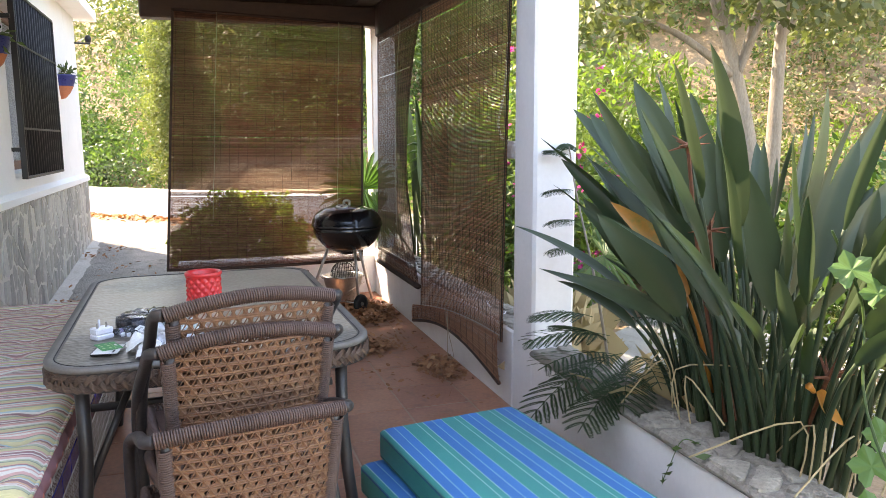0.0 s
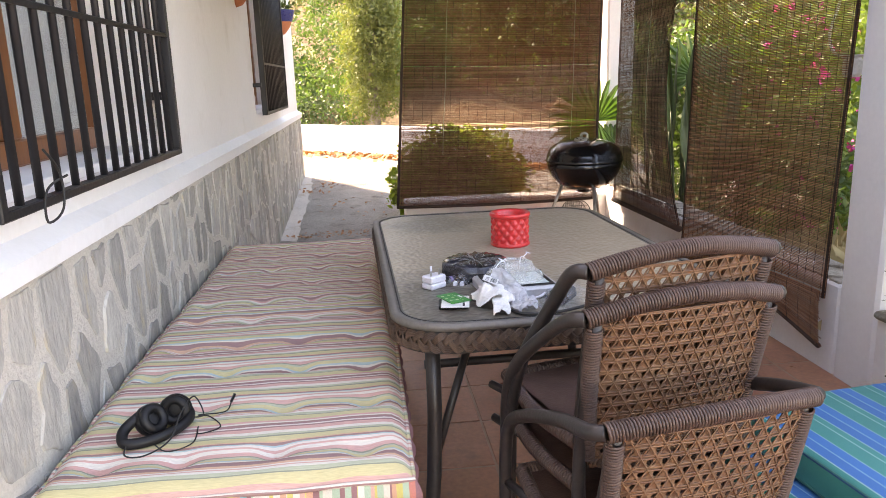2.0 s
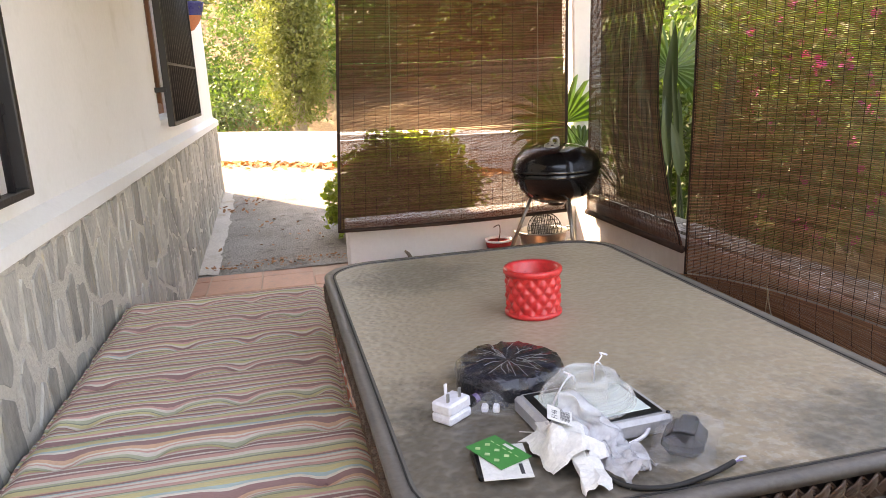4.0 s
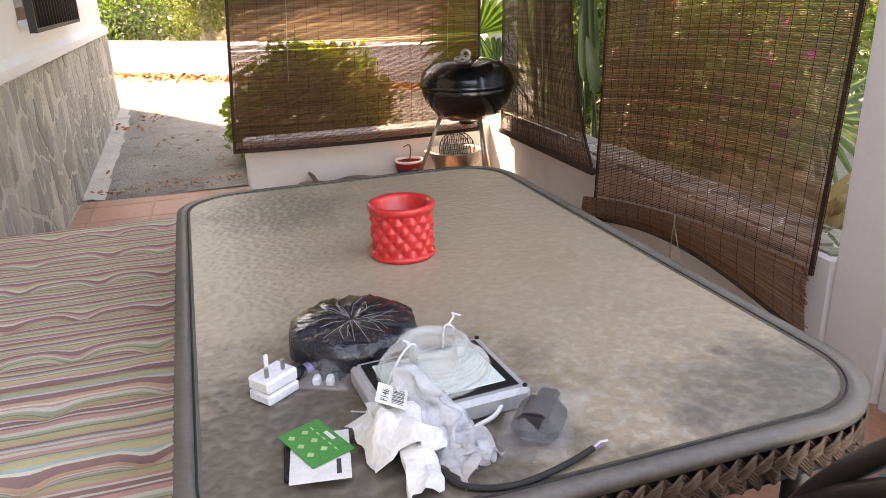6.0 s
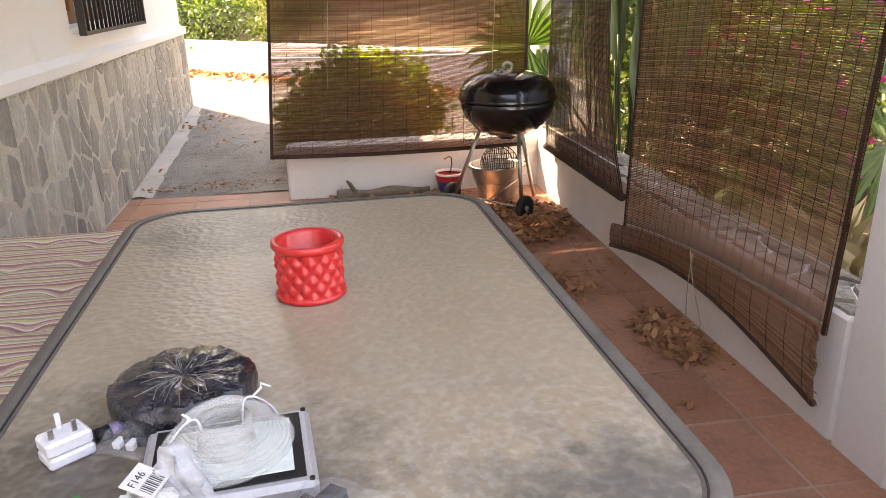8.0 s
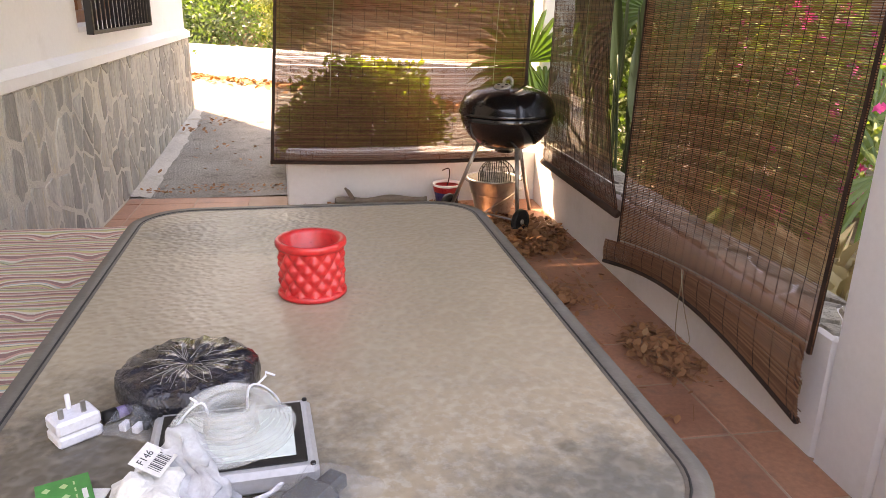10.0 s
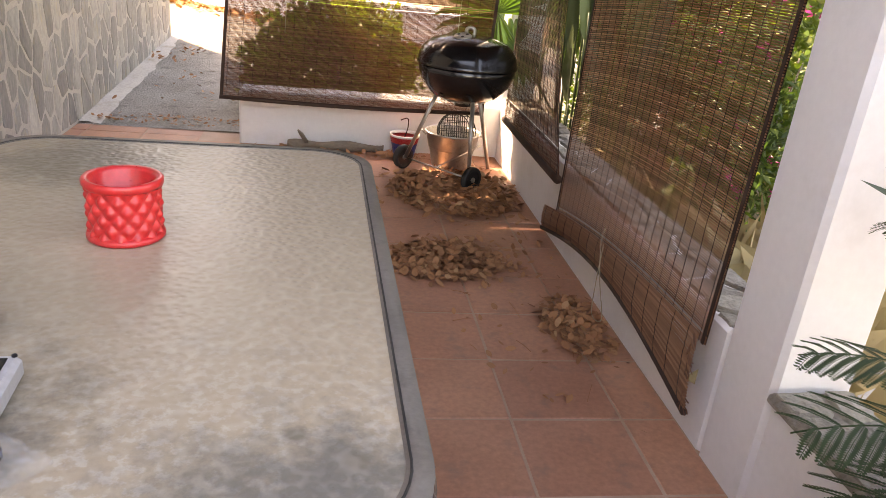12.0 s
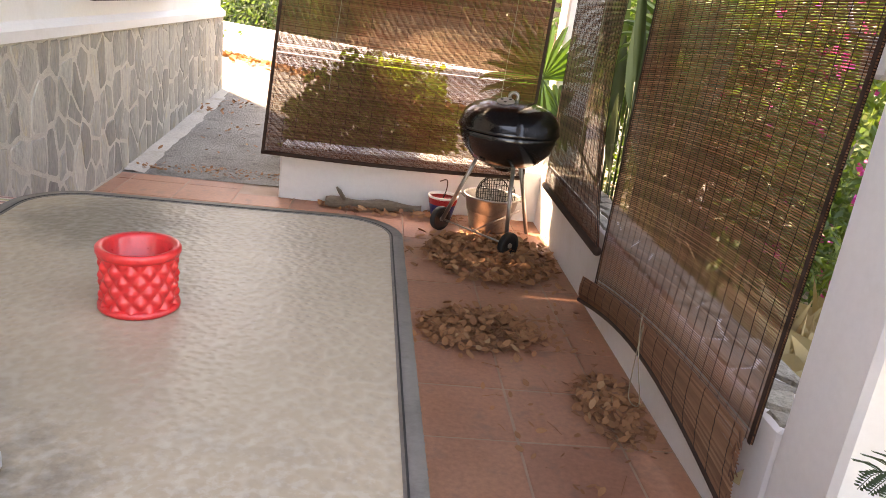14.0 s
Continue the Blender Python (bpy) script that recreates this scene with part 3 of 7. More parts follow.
ENAMEL = surface("black_enamel", (0.006, 0.006, 0.007), (0.010, 0.010, 0.011), 9, 140, 0.20, bump=0.04, coat=0.5)
STEEL = surface("dull_steel", (0.50, 0.48, 0.45), (0.38, 0.36, 0.33), 12, 120, 0.35, metal=0.9, bump=0.1)
GALV = surface("galvanised_zinc", (0.48, 0.46, 0.43), (0.34, 0.33, 0.31), 20, 120, 0.38, metal=0.85, bump=0.15, c3=(0.25, 0.23, 0.2))
RUBBER = surface("black_rubber", (0.012, 0.012, 0.012), (0.025, 0.024, 0.023), 15, 120, 0.7, bump=0.2)
WHITE_PLASTIC = surface("white_plastic", (0.74, 0.74, 0.78), (0.68, 0.68, 0.74), 12, 120, 0.35, bump=0.02)
BLACK_PLASTIC = surface("black_plastic", (0.006, 0.006, 0.007), (0.012, 0.012, 0.013), 15, 120, 0.45, bump=0.1, spec=0.3)
PAPER = surface("white_paper", (0.74, 0.73, 0.70), (0.66, 0.65, 0.62), 20, 150, 0.85, bump=0.15)


# ---- table ----
def rounded_rect(x0, y0, x1, y1, r, n=8):
    pts = []
    for cx, cy, a0 in ((x1 - r, y1 - r, 0), (x0 + r, y1 - r, 90), (x0 + r, y0 + r, 180), (x1 - r, y0 + r, 270)):
        for i in range(n + 1):
            a = radians(a0 + 90 * i / n)
            pts.append((cx + r * math.cos(a), cy + r * math.sin(a)))
    return pts


def ring_prism(outer, inner, z0, z1):
    m, n = Mesh(), len(outer)
    v = [(x, y, z0) for x, y in outer] + [(x, y, z1) for x, y in outer] + [(x, y, z1) for x, y in inner] + [(x, y, z0) for x, y in inner]
    f = []
    for i in range(n):
        j = (i + 1) % n
        for k in range(4):
            a, b = k * n, ((k + 1) % 4) * n
            f.append((a + i, a + j, b + j, b + i))
    return m.add(v, f)


def build_table():
    L, W, R, H = 1.585, 1.005, 0.165, 0.735
    t = thing("garden_table", "rectangular garden table with hammered glass top and braided brown edge", "table", (0.228, 3.166, 0), 1.3)
    x, y = W / 2, L / 2
    o = rounded_rect(-x, -y, x, y, R, 10)
    i = rounded_rect(-x + 0.035, -y + 0.035, x - 0.035, y - 0.035, R - 0.03, 10)
    part("rim", ring_prism(o, i, H - 0.012, H + 0.004), FRAMEGREY, t, "weathered grey metal rim", True)
    lip = rounded_rect(-x + 0.028, -y + 0.028, x - 0.028, y - 0.028, R - 0.024, 10)
    part("rim_bead", Mesh().tube([(px, py, H + 0.004) for px, py in lip], 0.002, 6, True), RUBBER, t, "dark sealing bead", True)
    gl = Mesh()
    n = len(i)
    gl.add([(px, py, H - 0.004) for px, py in i] + [(px, py, H + 0.0025) for px, py in i], [tuple(range(n, 2 * n)), tuple(reversed(range(n)))] + [(k, (k + 1) % n, n + (k + 1) % n, n + k) for k in range(n)])
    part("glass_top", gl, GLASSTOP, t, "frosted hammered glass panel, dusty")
    # braided band: three strands that cross
    dense = rounded_rect(-x + 0.006, -y + 0.006, x - 0.006, y - 0.006, R, 24)
    path = []
    for k in range(len(dense)):
        a, b = Vector(dense[k - 1]), Vector(dense[k])
        m = max(1, int((b - a).length / 0.012))
        for q in range(m):
            path.append(a + (b - a) * q / m)
    s, run = [], 0.0
    for k in range(len(path)):
        s.append(run)
        run += (path[(k + 1) % len(path)] - path[k]).length
    br = Mesh()
    turns = round(run / 0.085)
    for strand in range(3):
        for thread in range(4):
            pts = []
            for k, p in enumerate(path):
                d = (path[(k + 1) % len(path)] - path[k - 1]).normalized()
                nrm = Vector((d.y, -d.x))
                ph = 2 * math.pi * (turns * s[k] / run + strand / 3)
                hgt = 0.019 * math.sin(ph) + (thread - 1.5) * 0.0052
                out = 0.004 + 0.006 * math.sin(2 * ph)
                q = p + nrm * out
                pts.append((q.x, q.y, H - 0.043 + hgt))
            br.tube(pts, 0.0030, 4, True)
    part("braided_band", br, BRAID, t, "brown braided resin edge", True)["kind"] = "stuff"
    bnd = ring_prism(rounded_rect(-x + 0.008, -y + 0.008, x - 0.008, y - 0.008, R - 0.01, 10), rounded_rect(-x + 0.03, -y + 0.03, x - 0.03, y - 0.03, R - 0.03, 10), H - 0.075, H - 0.014)
    part("apron", bnd, TUBE, t)
    for sx in (-1, 1):
        for sy in (-1, 1):
            lx, ly = sx * (x - 0.105), sy * (y - 0.10)
            pts = [(lx, ly, H - 0.05), (lx, ly, 0.45), (lx + sx * 0.01, ly + sy * 0.02, 0.28), (lx + sx * 0.04, ly + sy * 0.05, 0.0)]
            part("leg", Mesh().tube(pts, 0.021, 10), TUBE, t, "", True)
            part("brace", Mesh().tube([(lx, ly, 0.33), (lx - sx * 0.16, ly - sy * 0.2, H - 0.06)], 0.012, 8), TUBE, t, "", True)
    part("stretcher", Mesh().tube([(-x + 0.1, -y + 0.3, 0.52), (x - 0.1, -y + 0.3, 0.52)], 0.014, 8), TUBE, t, "", True)
    return t


build_table()


# ---- stacked chairs ----
def weave_panel(width_at, z0, z1, y_at, cols, rows, hole=0.22):
    """Cane-pattern weave: a panel of cells, each with a rounded hole, ribbed by crossing strands."""
    m = Mesh()

    def pt(u, v, d=0.0):
        return Vector((u * width_at(v), y_at(u, v) + d, z0 + v * (z1 - z0)))

    def cell(c0, c1, r, k):
        cu, cv = (c0 + c1) / 2, (r + 0.5) / rows
        hu, hv = (c1 - c0) / 2, 0.5 / rows
        sq = [(-1, -1), (0, -1), (1, -1), (1, 0), (1, 1), (0, 1), (-1, 1), (-1, 0)]
        n = len(m.v)
        for d in (-0.003, 0.003):
            for a, b in sq:
                m.v.append(tuple(pt(-1 + 2 * (cu + a * hu), cv + b * hv, d)))
            for a, b in sq:
                q = k * (1.0 if a == 0 or b == 0 else 0.72) * 2
                m.v.append(tuple(pt(-1 + 2 * (cu + a * hu * q), cv + b * hv * q, d * 0.5)))
        for i in range(8):
            j = (i + 1) % 8
            m.f.append((n + i, n + j, n + 8 + j, n + 8 + i))
            m.f.append((n + 16 + j, n + 16 + i, n + 24 + i, n + 24 + j))
            m.f.append((n + 8 + i, n + 8 + j, n + 24 + j, n + 24 + i))

    for r in range(rows):
        k = hole * (1.5 if r >= rows - 4 else 1.0)
        edges = [c / cols for c in range(cols + 1)]
        if r % 2:
            edges = [0.0] + [(c + 0.5) / cols for c in range(cols)] + [1.0]
        for c0, c1 in zip(edges, edges[1:]):
            half = c1 - c0 < 0.8 / cols
            cell(c0, c1, r, 0.04 if half else k * rnd.uniform(0.85, 1.15))
    for c in range(-rows, cols + rows, 1):
        for sg in (-1, 1):
            run = []
            for q in range(2 * rows + 1):
                v, u = q / (2 * rows), (c + 0.25 + sg * q * 0.25) / cols
                if 0.0 <= u <= 1.0:
                    run.append(pt(-1 + 2 * u, v, -0.0048))
            if len(run) > 1:
                m.tube(run, 0.0017, 4)
    for off in (-0.13, 0.13):
        for r in range(rows + 1):
            v = min(1, max(0, (r + off) / rows))
            m.tube([pt(-1 + 2 * k / 8, v, -0.0035) for k in range(9)], 0.0022, 4)
    return m


def wrapped(m, pts, r, pitch=0.0062):
    """One cord wound closely round a tube along the points."""
    pts = [Vector(p) for p in pts]
    total = [0.0]
    for p, q in zip(pts, pts[1:]):
        total.append(total[-1] + (q - p).length)
    n = int(total[-1] / pitch) * 10
    a = (pts[1] - pts[0]).orthogonal().normalized()
    i, line = 0, []
    for k in range(n):
        s = k * pitch / 10
        while i < len(pts) - 2 and total[i + 1] <= s:
            i += 1
        t = (s - total[i]) / (total[i + 1] - total[i])
        d = (pts[i + 1] - pts[i]).normalized()
        a = (a - d * a.dot(d)).normalized()
        g = k * math.pi / 5
        line.append(pts[i].lerp(pts[i + 1], t) + r * (math.cos(g) * a + math.sin(g) * d.cross(a)))
    return m.tube(line, pitch * 0.52, 4)


def arc(pts, n=8):
    """A smooth curve through points."""
    pts = [Vector(p) for p in pts]
    out = []
    for i in range(len(pts) - 1):
        p0, p1, p2, p3 = pts[max(0, i - 1)], pts[i], pts[i + 1], pts[min(len(pts) - 1, i + 2)]
        for k in range(n):
            t = k / n
            out.append(0.5 * ((2 * p1) + (p2 - p0) * t + (2 * p0 - 5 * p1 + 4 * p2 - p3) * t * t + (3 * p1 - p0 - 3 * p2 + p3) * t ** 3))
    out.append(pts[-1])
    return out


def build_chair(at, rz, rim, arm, arch, seat_z, label, foot, reach=1.0):
    """A stacking chair: back towards local -y. rim: height of the back's top; arm: how far the arms drop to their front bend; reach: how far forward, as a share."""
    c = thing("stacking_chair", label, "chair", at, rz, "stack of chairs")
    hw = 0.205
    top = arc([(-hw - 0.02, 0.0, rim - arch), (-hw * 0.6, -0.012, rim - arch * 0.35), (0, -0.02, rim), (hw * 0.6, -0.012, rim - arch * 0.35), (hw + 0.02, 0.0, rim - arch)], 5)
    part("top_rail", wrapped(Mesh(), top, 0.0175), WRAP, c, "top rail wound with brown cord", True)
    for s in (-1, 1):
        line = arc([(s * (hw + 0.02), 0.0, rim - arch), (s * (hw + 0.04), 0.03, rim - arch - 0.008), (s * 0.244, 0.15 * reach, rim - arch - arm * 0.25), (s * 0.25, 0.32 * reach, rim - arch - arm * 0.68), (s * 0.25, 0.41 * reach, rim - arch - arm - 0.01), (s * 0.25, 0.44 * reach, rim - arch - arm - 0.11), (s * 0.25, 0.445 * reach, foot + 0.25), (s * 0.255, 0.45 * reach, foot)], 6)
        part("arm_and_leg", Mesh().tube(line, 0.0155, 10), TUBE, c, "dark brown tubular arm bent down into the front leg", True)
        part("back_leg", Mesh().tube(arc([(s * (hw - 0.005), 0.005, rim - arch - 0.01), (s * 0.205, 0.06, seat_z + 0.05), (s * 0.225, 0.02, foot + 0.15), (s * 0.25, -0.04, foot)], 5), 0.014, 10), TUBE, c, "", True)
        part("back_post", wrapped(Mesh(), arc([(s * hw, 0.004, rim - arch - 0.02), (s * (hw - 0.008), 0.035, rim - 0.2), (s * (hw - 0.02), 0.065, rim - 0.37)], 4), 0.0165), WRAP, c, "", True)
        part("seat_rail", wrapped(Mesh(), arc([(s * 0.2, 0.07, seat_z - 0.02), (s * 0.225, 0.25, seat_z - 0.012), (s * 0.21, 0.44, seat_z + 0.005)], 4), 0.0145, 0.008), WRAP, c, "", True)
        part("cross_bar", Mesh().tube([(s * 0.225, 0.30, seat_z - 0.01), (s * 0.25, 0.445, seat_z - 0.02)], 0.011, 8), TUBE, c, "", True)
    low = arc([(-hw + 0.02, 0.065, rim - 0.36), (-0.1, 0.058, rim - 0.395), (0.1, 0.058, rim - 0.395), (hw - 0.02, 0.065, rim - 0.36)], 5)
    part("lower_rail", wrapped(Mesh(), low, 0.0125, 0.008), WRAP, c, "", True)

    def width(v):
        return hw - 0.022 + 0.012 * v

    def bow(u, v):
        return 0.06 - 0.062 * v - 0.018 * (1 - u * u)

    part("back_panel", weave_panel(width, rim - 0.385, rim - arch * 0.4 - 0.015, bow, 13, 14), CANE, c, "open cane-pattern woven back panel", True)
    seat = Mesh()
    seat.sheet(lambda u, v: (-0.2 + 0.4 * u, 0.075 + 0.37 * v, seat_z - 0.012 * math.sin(math.pi * u) * math.sin(math.pi * v)), 8, 8)
    seat.sheet(lambda u, v: (0.2 - 0.4 * u, 0.075 + 0.37 * v, seat_z - 0.014 - 0.012 * math.sin(math.pi * u) * math.sin(math.pi * v)), 8, 8)
    part("seat", seat, WRAP, c, "woven brown seat", True)
    part("front_rail", wrapped(Mesh(), arc([(-0.21, 0.44, seat_z), (0, 0.455, seat_z - 0.006), (0.21, 0.44, seat_z)], 4), 0.0145, 0.008), WRAP, c, "", True)
    return c


build_chair((0.315, 1.815, 0), 10, 0.738, 0.16, 0.012, 0.41, "lowest stacking chair with flat cord-bound top rail and tan woven back", 0.0)
build_chair((0.325, 1.98, 0), 11, 0.915, 0.25, 0.032, 0.50, "stacked chair with arched cord-bound top rail and open woven back", 0.105, 0.82)
build_chair((0.338, 2.022, 0), 13, 1.0, 0.36, 0.032, 0.58, "topmost stacked chair with arched cord-bound rail and woven back", 0.18, 0.74)


# ---- striped lounger cushions ----
def pillow_sheet(m, lo, hi, r, puff, nx=10, ny=14, tuft=None):
    """A stuffed pad with rounded edges. Top, bottom and side in one skin."""
    x0, y0, z0 = lo
    x1, y1, z1 = hi
    rows = []
    for k in range(5):
        a = math.pi / 2 * k / 4
        rows.append((r * (1 - math.cos(a)), z1 - r + r * math.sin(a)))
    down = [(i, z0 + z1 - z) for i, z in reversed(rows)]
    rings = []
    for inset, z in down + rows:
        rings.append([(px, py, z) for px, py in rounded_rect(x0 + inset, y0 + inset, x1 - inset, y1 - inset, r * 1.2, 3)])
    n = len(rings[0])
    base = len(m.v)
    for ring in rings:
        m.v.extend(ring)
    for a in range(len(rings) - 1):
        for j in range(n):
            m.f.append((base + a * n + j, base + a * n + (j + 1) % n, base + (a + 1) * n + (j + 1) % n, base + (a + 1) * n + j))
    m.f.append(tuple(base + j for j in reversed(range(n))))
    m.f.append(tuple(base + (len(rings) - 1) * n + j for j in range(n)))
    return m


def build_cushion(at, rz, w, l, h, rx=0.0, ry=0.0):
    c = thing("lounger_cushion", "blue and green striped lounger cushion with thin white lines", "cushion", at, rz, "stack of lounger cushions")
    c.matrix_world = pose(*at, rx, ry, rz)
    part("pad", pillow_sheet(Mesh(), (-w / 2, -l / 2, 0), (w / 2, l / 2, h), 0.022, 0), BLUE_STRIPE, c, "", True)
    for z in (0.014, h - 0.014):
        part("piping", Mesh().tube([(px, py, z) for px, py in rounded_rect(-w / 2 + 0.003, -l / 2 + 0.003, w / 2 - 0.003, l / 2 - 0.003, 0.03, 4)], 0.005, 6, True), BLUE_SIDE, c, "", True)
    return c


build_cushion((1.09, 1.62, 0.0), 7, 0.58, 1.85, 0.112)
build_cushion((1.165, 1.752, 0.112), 10, 0.58, 1.85, 0.11)
build_cushion((1.20, 1.757, 0.222), 7, 0.58, 1.85, 0.112)



# ---- tiled bench and its mattresses ----
def build_bench():
    b = thing("tiled_bench", "built-in masonry bench faced with white and cobalt glazed tiles", "bench", (0, 0, 0))
    x0, x1, y0, y1, h = HX, -0.250, 2.10, 4.62, 0.425
    part("body", Mesh().block((x0, y0 + 0.006, 0), (x1 - 0.006, y1, h), 0.006), PLASTER, b)
    w = 0.162
    flower = Mesh()
    for face in (0, 1):
        length = (x1 - x0) if face == 0 else (y1 - y0)
        n = math.ceil(length / w)
        for k in range(n):
            s0, s1 = k * w, min((k + 1) * w, length) - 0.004
            for z0, z1, mt, nm in ((0.335, h, WHITE_TILE, "patterned_tile"), (0.262, 0.331, BLUE_TILE, "border_tile"), (0.10, 0.258, WHITE_TILE, "patterned_tile"), (0.0, 0.096, WHITE_TILE, "patterned_tile")):
                if face == 0:
                    mesh = Mesh().block((x1 - s1, y0, z0), (x1 - s0, y0 + 0.009, z1), 0.003)
                else:
                    mesh = Mesh().block((x1 - 0.009, y0 + s0 + 0.01, z0), (x1, y0 + s1 + 0.01, z1), 0.003)
                tile = part(nm, mesh, mt, b)
                if mt is WHITE_TILE and (face == 0 or k < 12):
                    pat = Mesh()
                    cs = (s0 + s1) / 2
                    zs = [z0 + (z1 - z0) * (q + 0.5) / max(1, round((z1 - z0) / 0.045)) for q in range(max(1, round((z1 - z0) / 0.045)))]
                    for zc in zs:
                        for cc in (cs - 0.059, cs - 0.02, cs + 0.02, cs + 0.059):
                            for q in range(8):
                                a = math.pi / 4 * q + 0.2
                                pc, pz = cc + 0.0135 * math.cos(a), zc + 0.0135 * math.sin(a)
                                if pz > z1 - 0.006 or pz < z0 + 0.006:
                                    continue
                                ring = []
                                for e in range(8):
                                    g = math.pi / 4 * e
                                    u, vv = 0.0058 * math.cos(g), 0.0034 * math.sin(g)
                                    qs, qz = pc + u * math.cos(a) - vv * math.sin(a), pz + u * math.sin(a) + vv * math.cos(a)
                                    ring.append((x1 - qs, y0 - 0.0012, qz) if face == 0 else (x1 + 0.0012, y0 + 0.01 + qs, qz))
                                pat.add(ring, [tuple(range(8))])
                            ring = [(cc + 0.003 * math.cos(math.pi / 3 * e), zc + 0.003 * math.sin(math.pi / 3 * e)) for e in range(6)]
                            pat.add([(x1 - p[0], y0 - 0.0012, p[1]) if face == 0 else (x1 + 0.0012, y0 + 0.01 + p[0], p[1]) for p in ring], [tuple(range(6))])
                    part("glazed_pattern", pat, INK, tile, "dark painted petals")
    return b


build_bench()


def build_mattress(x0, x1, y0, y1, z, h, label, seed, cloth):
    m = thing("bench_mattress", label, "mattress", ((x0 + x1) / 2, (y0 + y1) / 2, z), 0, "bench mattresses")
    w, l = x1 - x0, y1 - y0
    tx, ty = 4, max(2, round(l / 0.26))
    rr = random.Random(seed)
    jit = [(rr.uniform(-0.02, 0.02), rr.uniform(-0.02, 0.02)) for _ in range((tx + 1) * (ty + 1))]

    def height(u, v):
        e = min(u, 1 - u) * w
        f = min(v, 1 - v) * l
        edge = min(e, f)
        k = h * (1 - 0.35 * max(0, 1 - edge / 0.05) ** 2)
        best = 9.0
        for i in range(tx):
            for j in range(ty):
                jx, jy = jit[i * ty + j]
                dx, dy = (u - (i + 0.5) / tx) * w + jx, (v - (j + 0.5) / ty) * l + jy
                best = min(best, math.hypot(dx, dy * 1.1))
        k -= 0.024 * math.exp(-(best / 0.036) ** 2)
        row = abs(((v * ty) % 1) - 0.5) * l / ty
        k -= 0.008 * math.exp(-(row / 0.022) ** 2)
        return k + 0.004 * noise.noise((u * w * 8, v * l * 14, seed)) + 0.004 * noise.noise((u * w * 3, v * l * 3, seed + 5))

    top = Mesh()
    nu, nv = 44, int(l / 0.014)
    top.sheet(lambda u, v: (-w / 2 + u * w, -l / 2 + v * l + 0.008 * noise.noise((u * 6, 1.0, seed)), height(u, v)), nu, nv)
    top.f = [tuple(reversed(q)) for q in top.f]
    part("top", top, cloth, m, "", True)
    sides = Mesh()
    ring = []
    for i in range(nu + 1):
        ring.append((i / nu, 0))
    for j in range(1, nv + 1):
        ring.append((1, j / nv))
    for i in range(1, nu + 1):
        ring.append((1 - i / nu, 1))
    for j in range(1, nv):
        ring.append((0, 1 - j / nv))
    k = len(ring)
    rows = 5
    for q in range(rows + 1):
        t = q / rows
        for i, (u, v) in enumerate(ring):
            ox = 0.014 * math.sin(math.pi * t) + 0.004 * math.sin(i * 0.9)
            px, py = -w / 2 + u * w, -l / 2 + v * l + 0.008 * noise.noise((u * 6, 1.0, seed))
            nxv = (-1 if u == 0 else 1 if u == 1 else 0, -1 if v == 0 else 1 if v == 1 else 0)
            sides.v.append((px + nxv[0] * ox, py + nxv[1] * ox, height(u, v) * t))
    for q in range(rows):
        for i in range(k):
            sides.f.append((q * k + i, q * k + (i + 1) % k, (q + 1) * k + (i + 1) % k, (q + 1) * k + i))
    sides.f.append(tuple(reversed(range(k))))
    part("gusset", sides, GUSSET, m, "gaily striped side strip", True)
    edge = [(-w / 2 + u * w, -l / 2 + v * l, height(u, v) + 0.001) for u, v in ring[::2]]
    part("piping", Mesh().tube(edge, 0.006, 6, True), cloth, m, "", True)
    for i in range(tx):
        for j in range(ty):
            jx, jy = jit[i * ty + j]
            u, v = (i + 0.5) / tx - jx / w, (j + 0.5) / ty - jy / l
            part("tuft", Mesh().lathe([(0.0005, 0.004), (0.005, 0.003), (0.006, 0.0)], 6, (-w / 2 + u * w, -l / 2 + v * l, height(u, v))), cloth, m)
    return m


build_mattress(HX + 0.02, -0.236, 2.085, 3.36, 0.425, 0.092, "tufted mattress with faded multicolour stripes on the bench", 3, MATTRESS)
build_mattress(HX + 0.025, -0.272, 3.345, 4.60, 0.425, 0.085, "tufted striped mattress with duller colours on the bench", 11, MATTRESS_DULL)

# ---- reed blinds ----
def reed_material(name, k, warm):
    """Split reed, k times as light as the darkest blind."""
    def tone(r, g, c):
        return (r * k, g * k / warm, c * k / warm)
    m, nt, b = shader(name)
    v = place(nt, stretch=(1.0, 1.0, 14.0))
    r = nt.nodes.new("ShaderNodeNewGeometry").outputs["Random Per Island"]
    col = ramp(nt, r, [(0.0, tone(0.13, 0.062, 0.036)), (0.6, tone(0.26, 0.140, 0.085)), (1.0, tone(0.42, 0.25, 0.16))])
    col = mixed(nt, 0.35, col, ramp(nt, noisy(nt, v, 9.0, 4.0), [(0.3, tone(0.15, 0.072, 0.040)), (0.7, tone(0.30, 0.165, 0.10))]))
    link(nt, col, b.inputs["Base Color"])
    b.inputs["Roughness"].default_value = 0.6
    t = nt.nodes.new("ShaderNodeBsdfTranslucent")
    link(nt, mixed(nt, 1.0, col, (1.25, 0.95, 0.72), "MULTIPLY"), t.inputs["Color"])
    mx = nt.nodes.new("ShaderNodeMixShader")
    mx.inputs[0].default_value = 0.36
    link(nt, b.outputs[0], mx.inputs[1])
    link(nt, t.outputs[0], mx.inputs[2])
    link(nt, mx.outputs[0], nt.nodes["Material Output"].inputs["Surface"])
    return m


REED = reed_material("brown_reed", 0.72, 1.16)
# near blind's reed, lightened in colour for the light on its room side
LIT_REED = reed_material("lit_reed", 1.4, 1.0)
BINDING = surface("dark_binding", (0.030, 0.014, 0.009), (0.055, 0.026, 0.017), 20, 200, 0.8, bump=0.2)


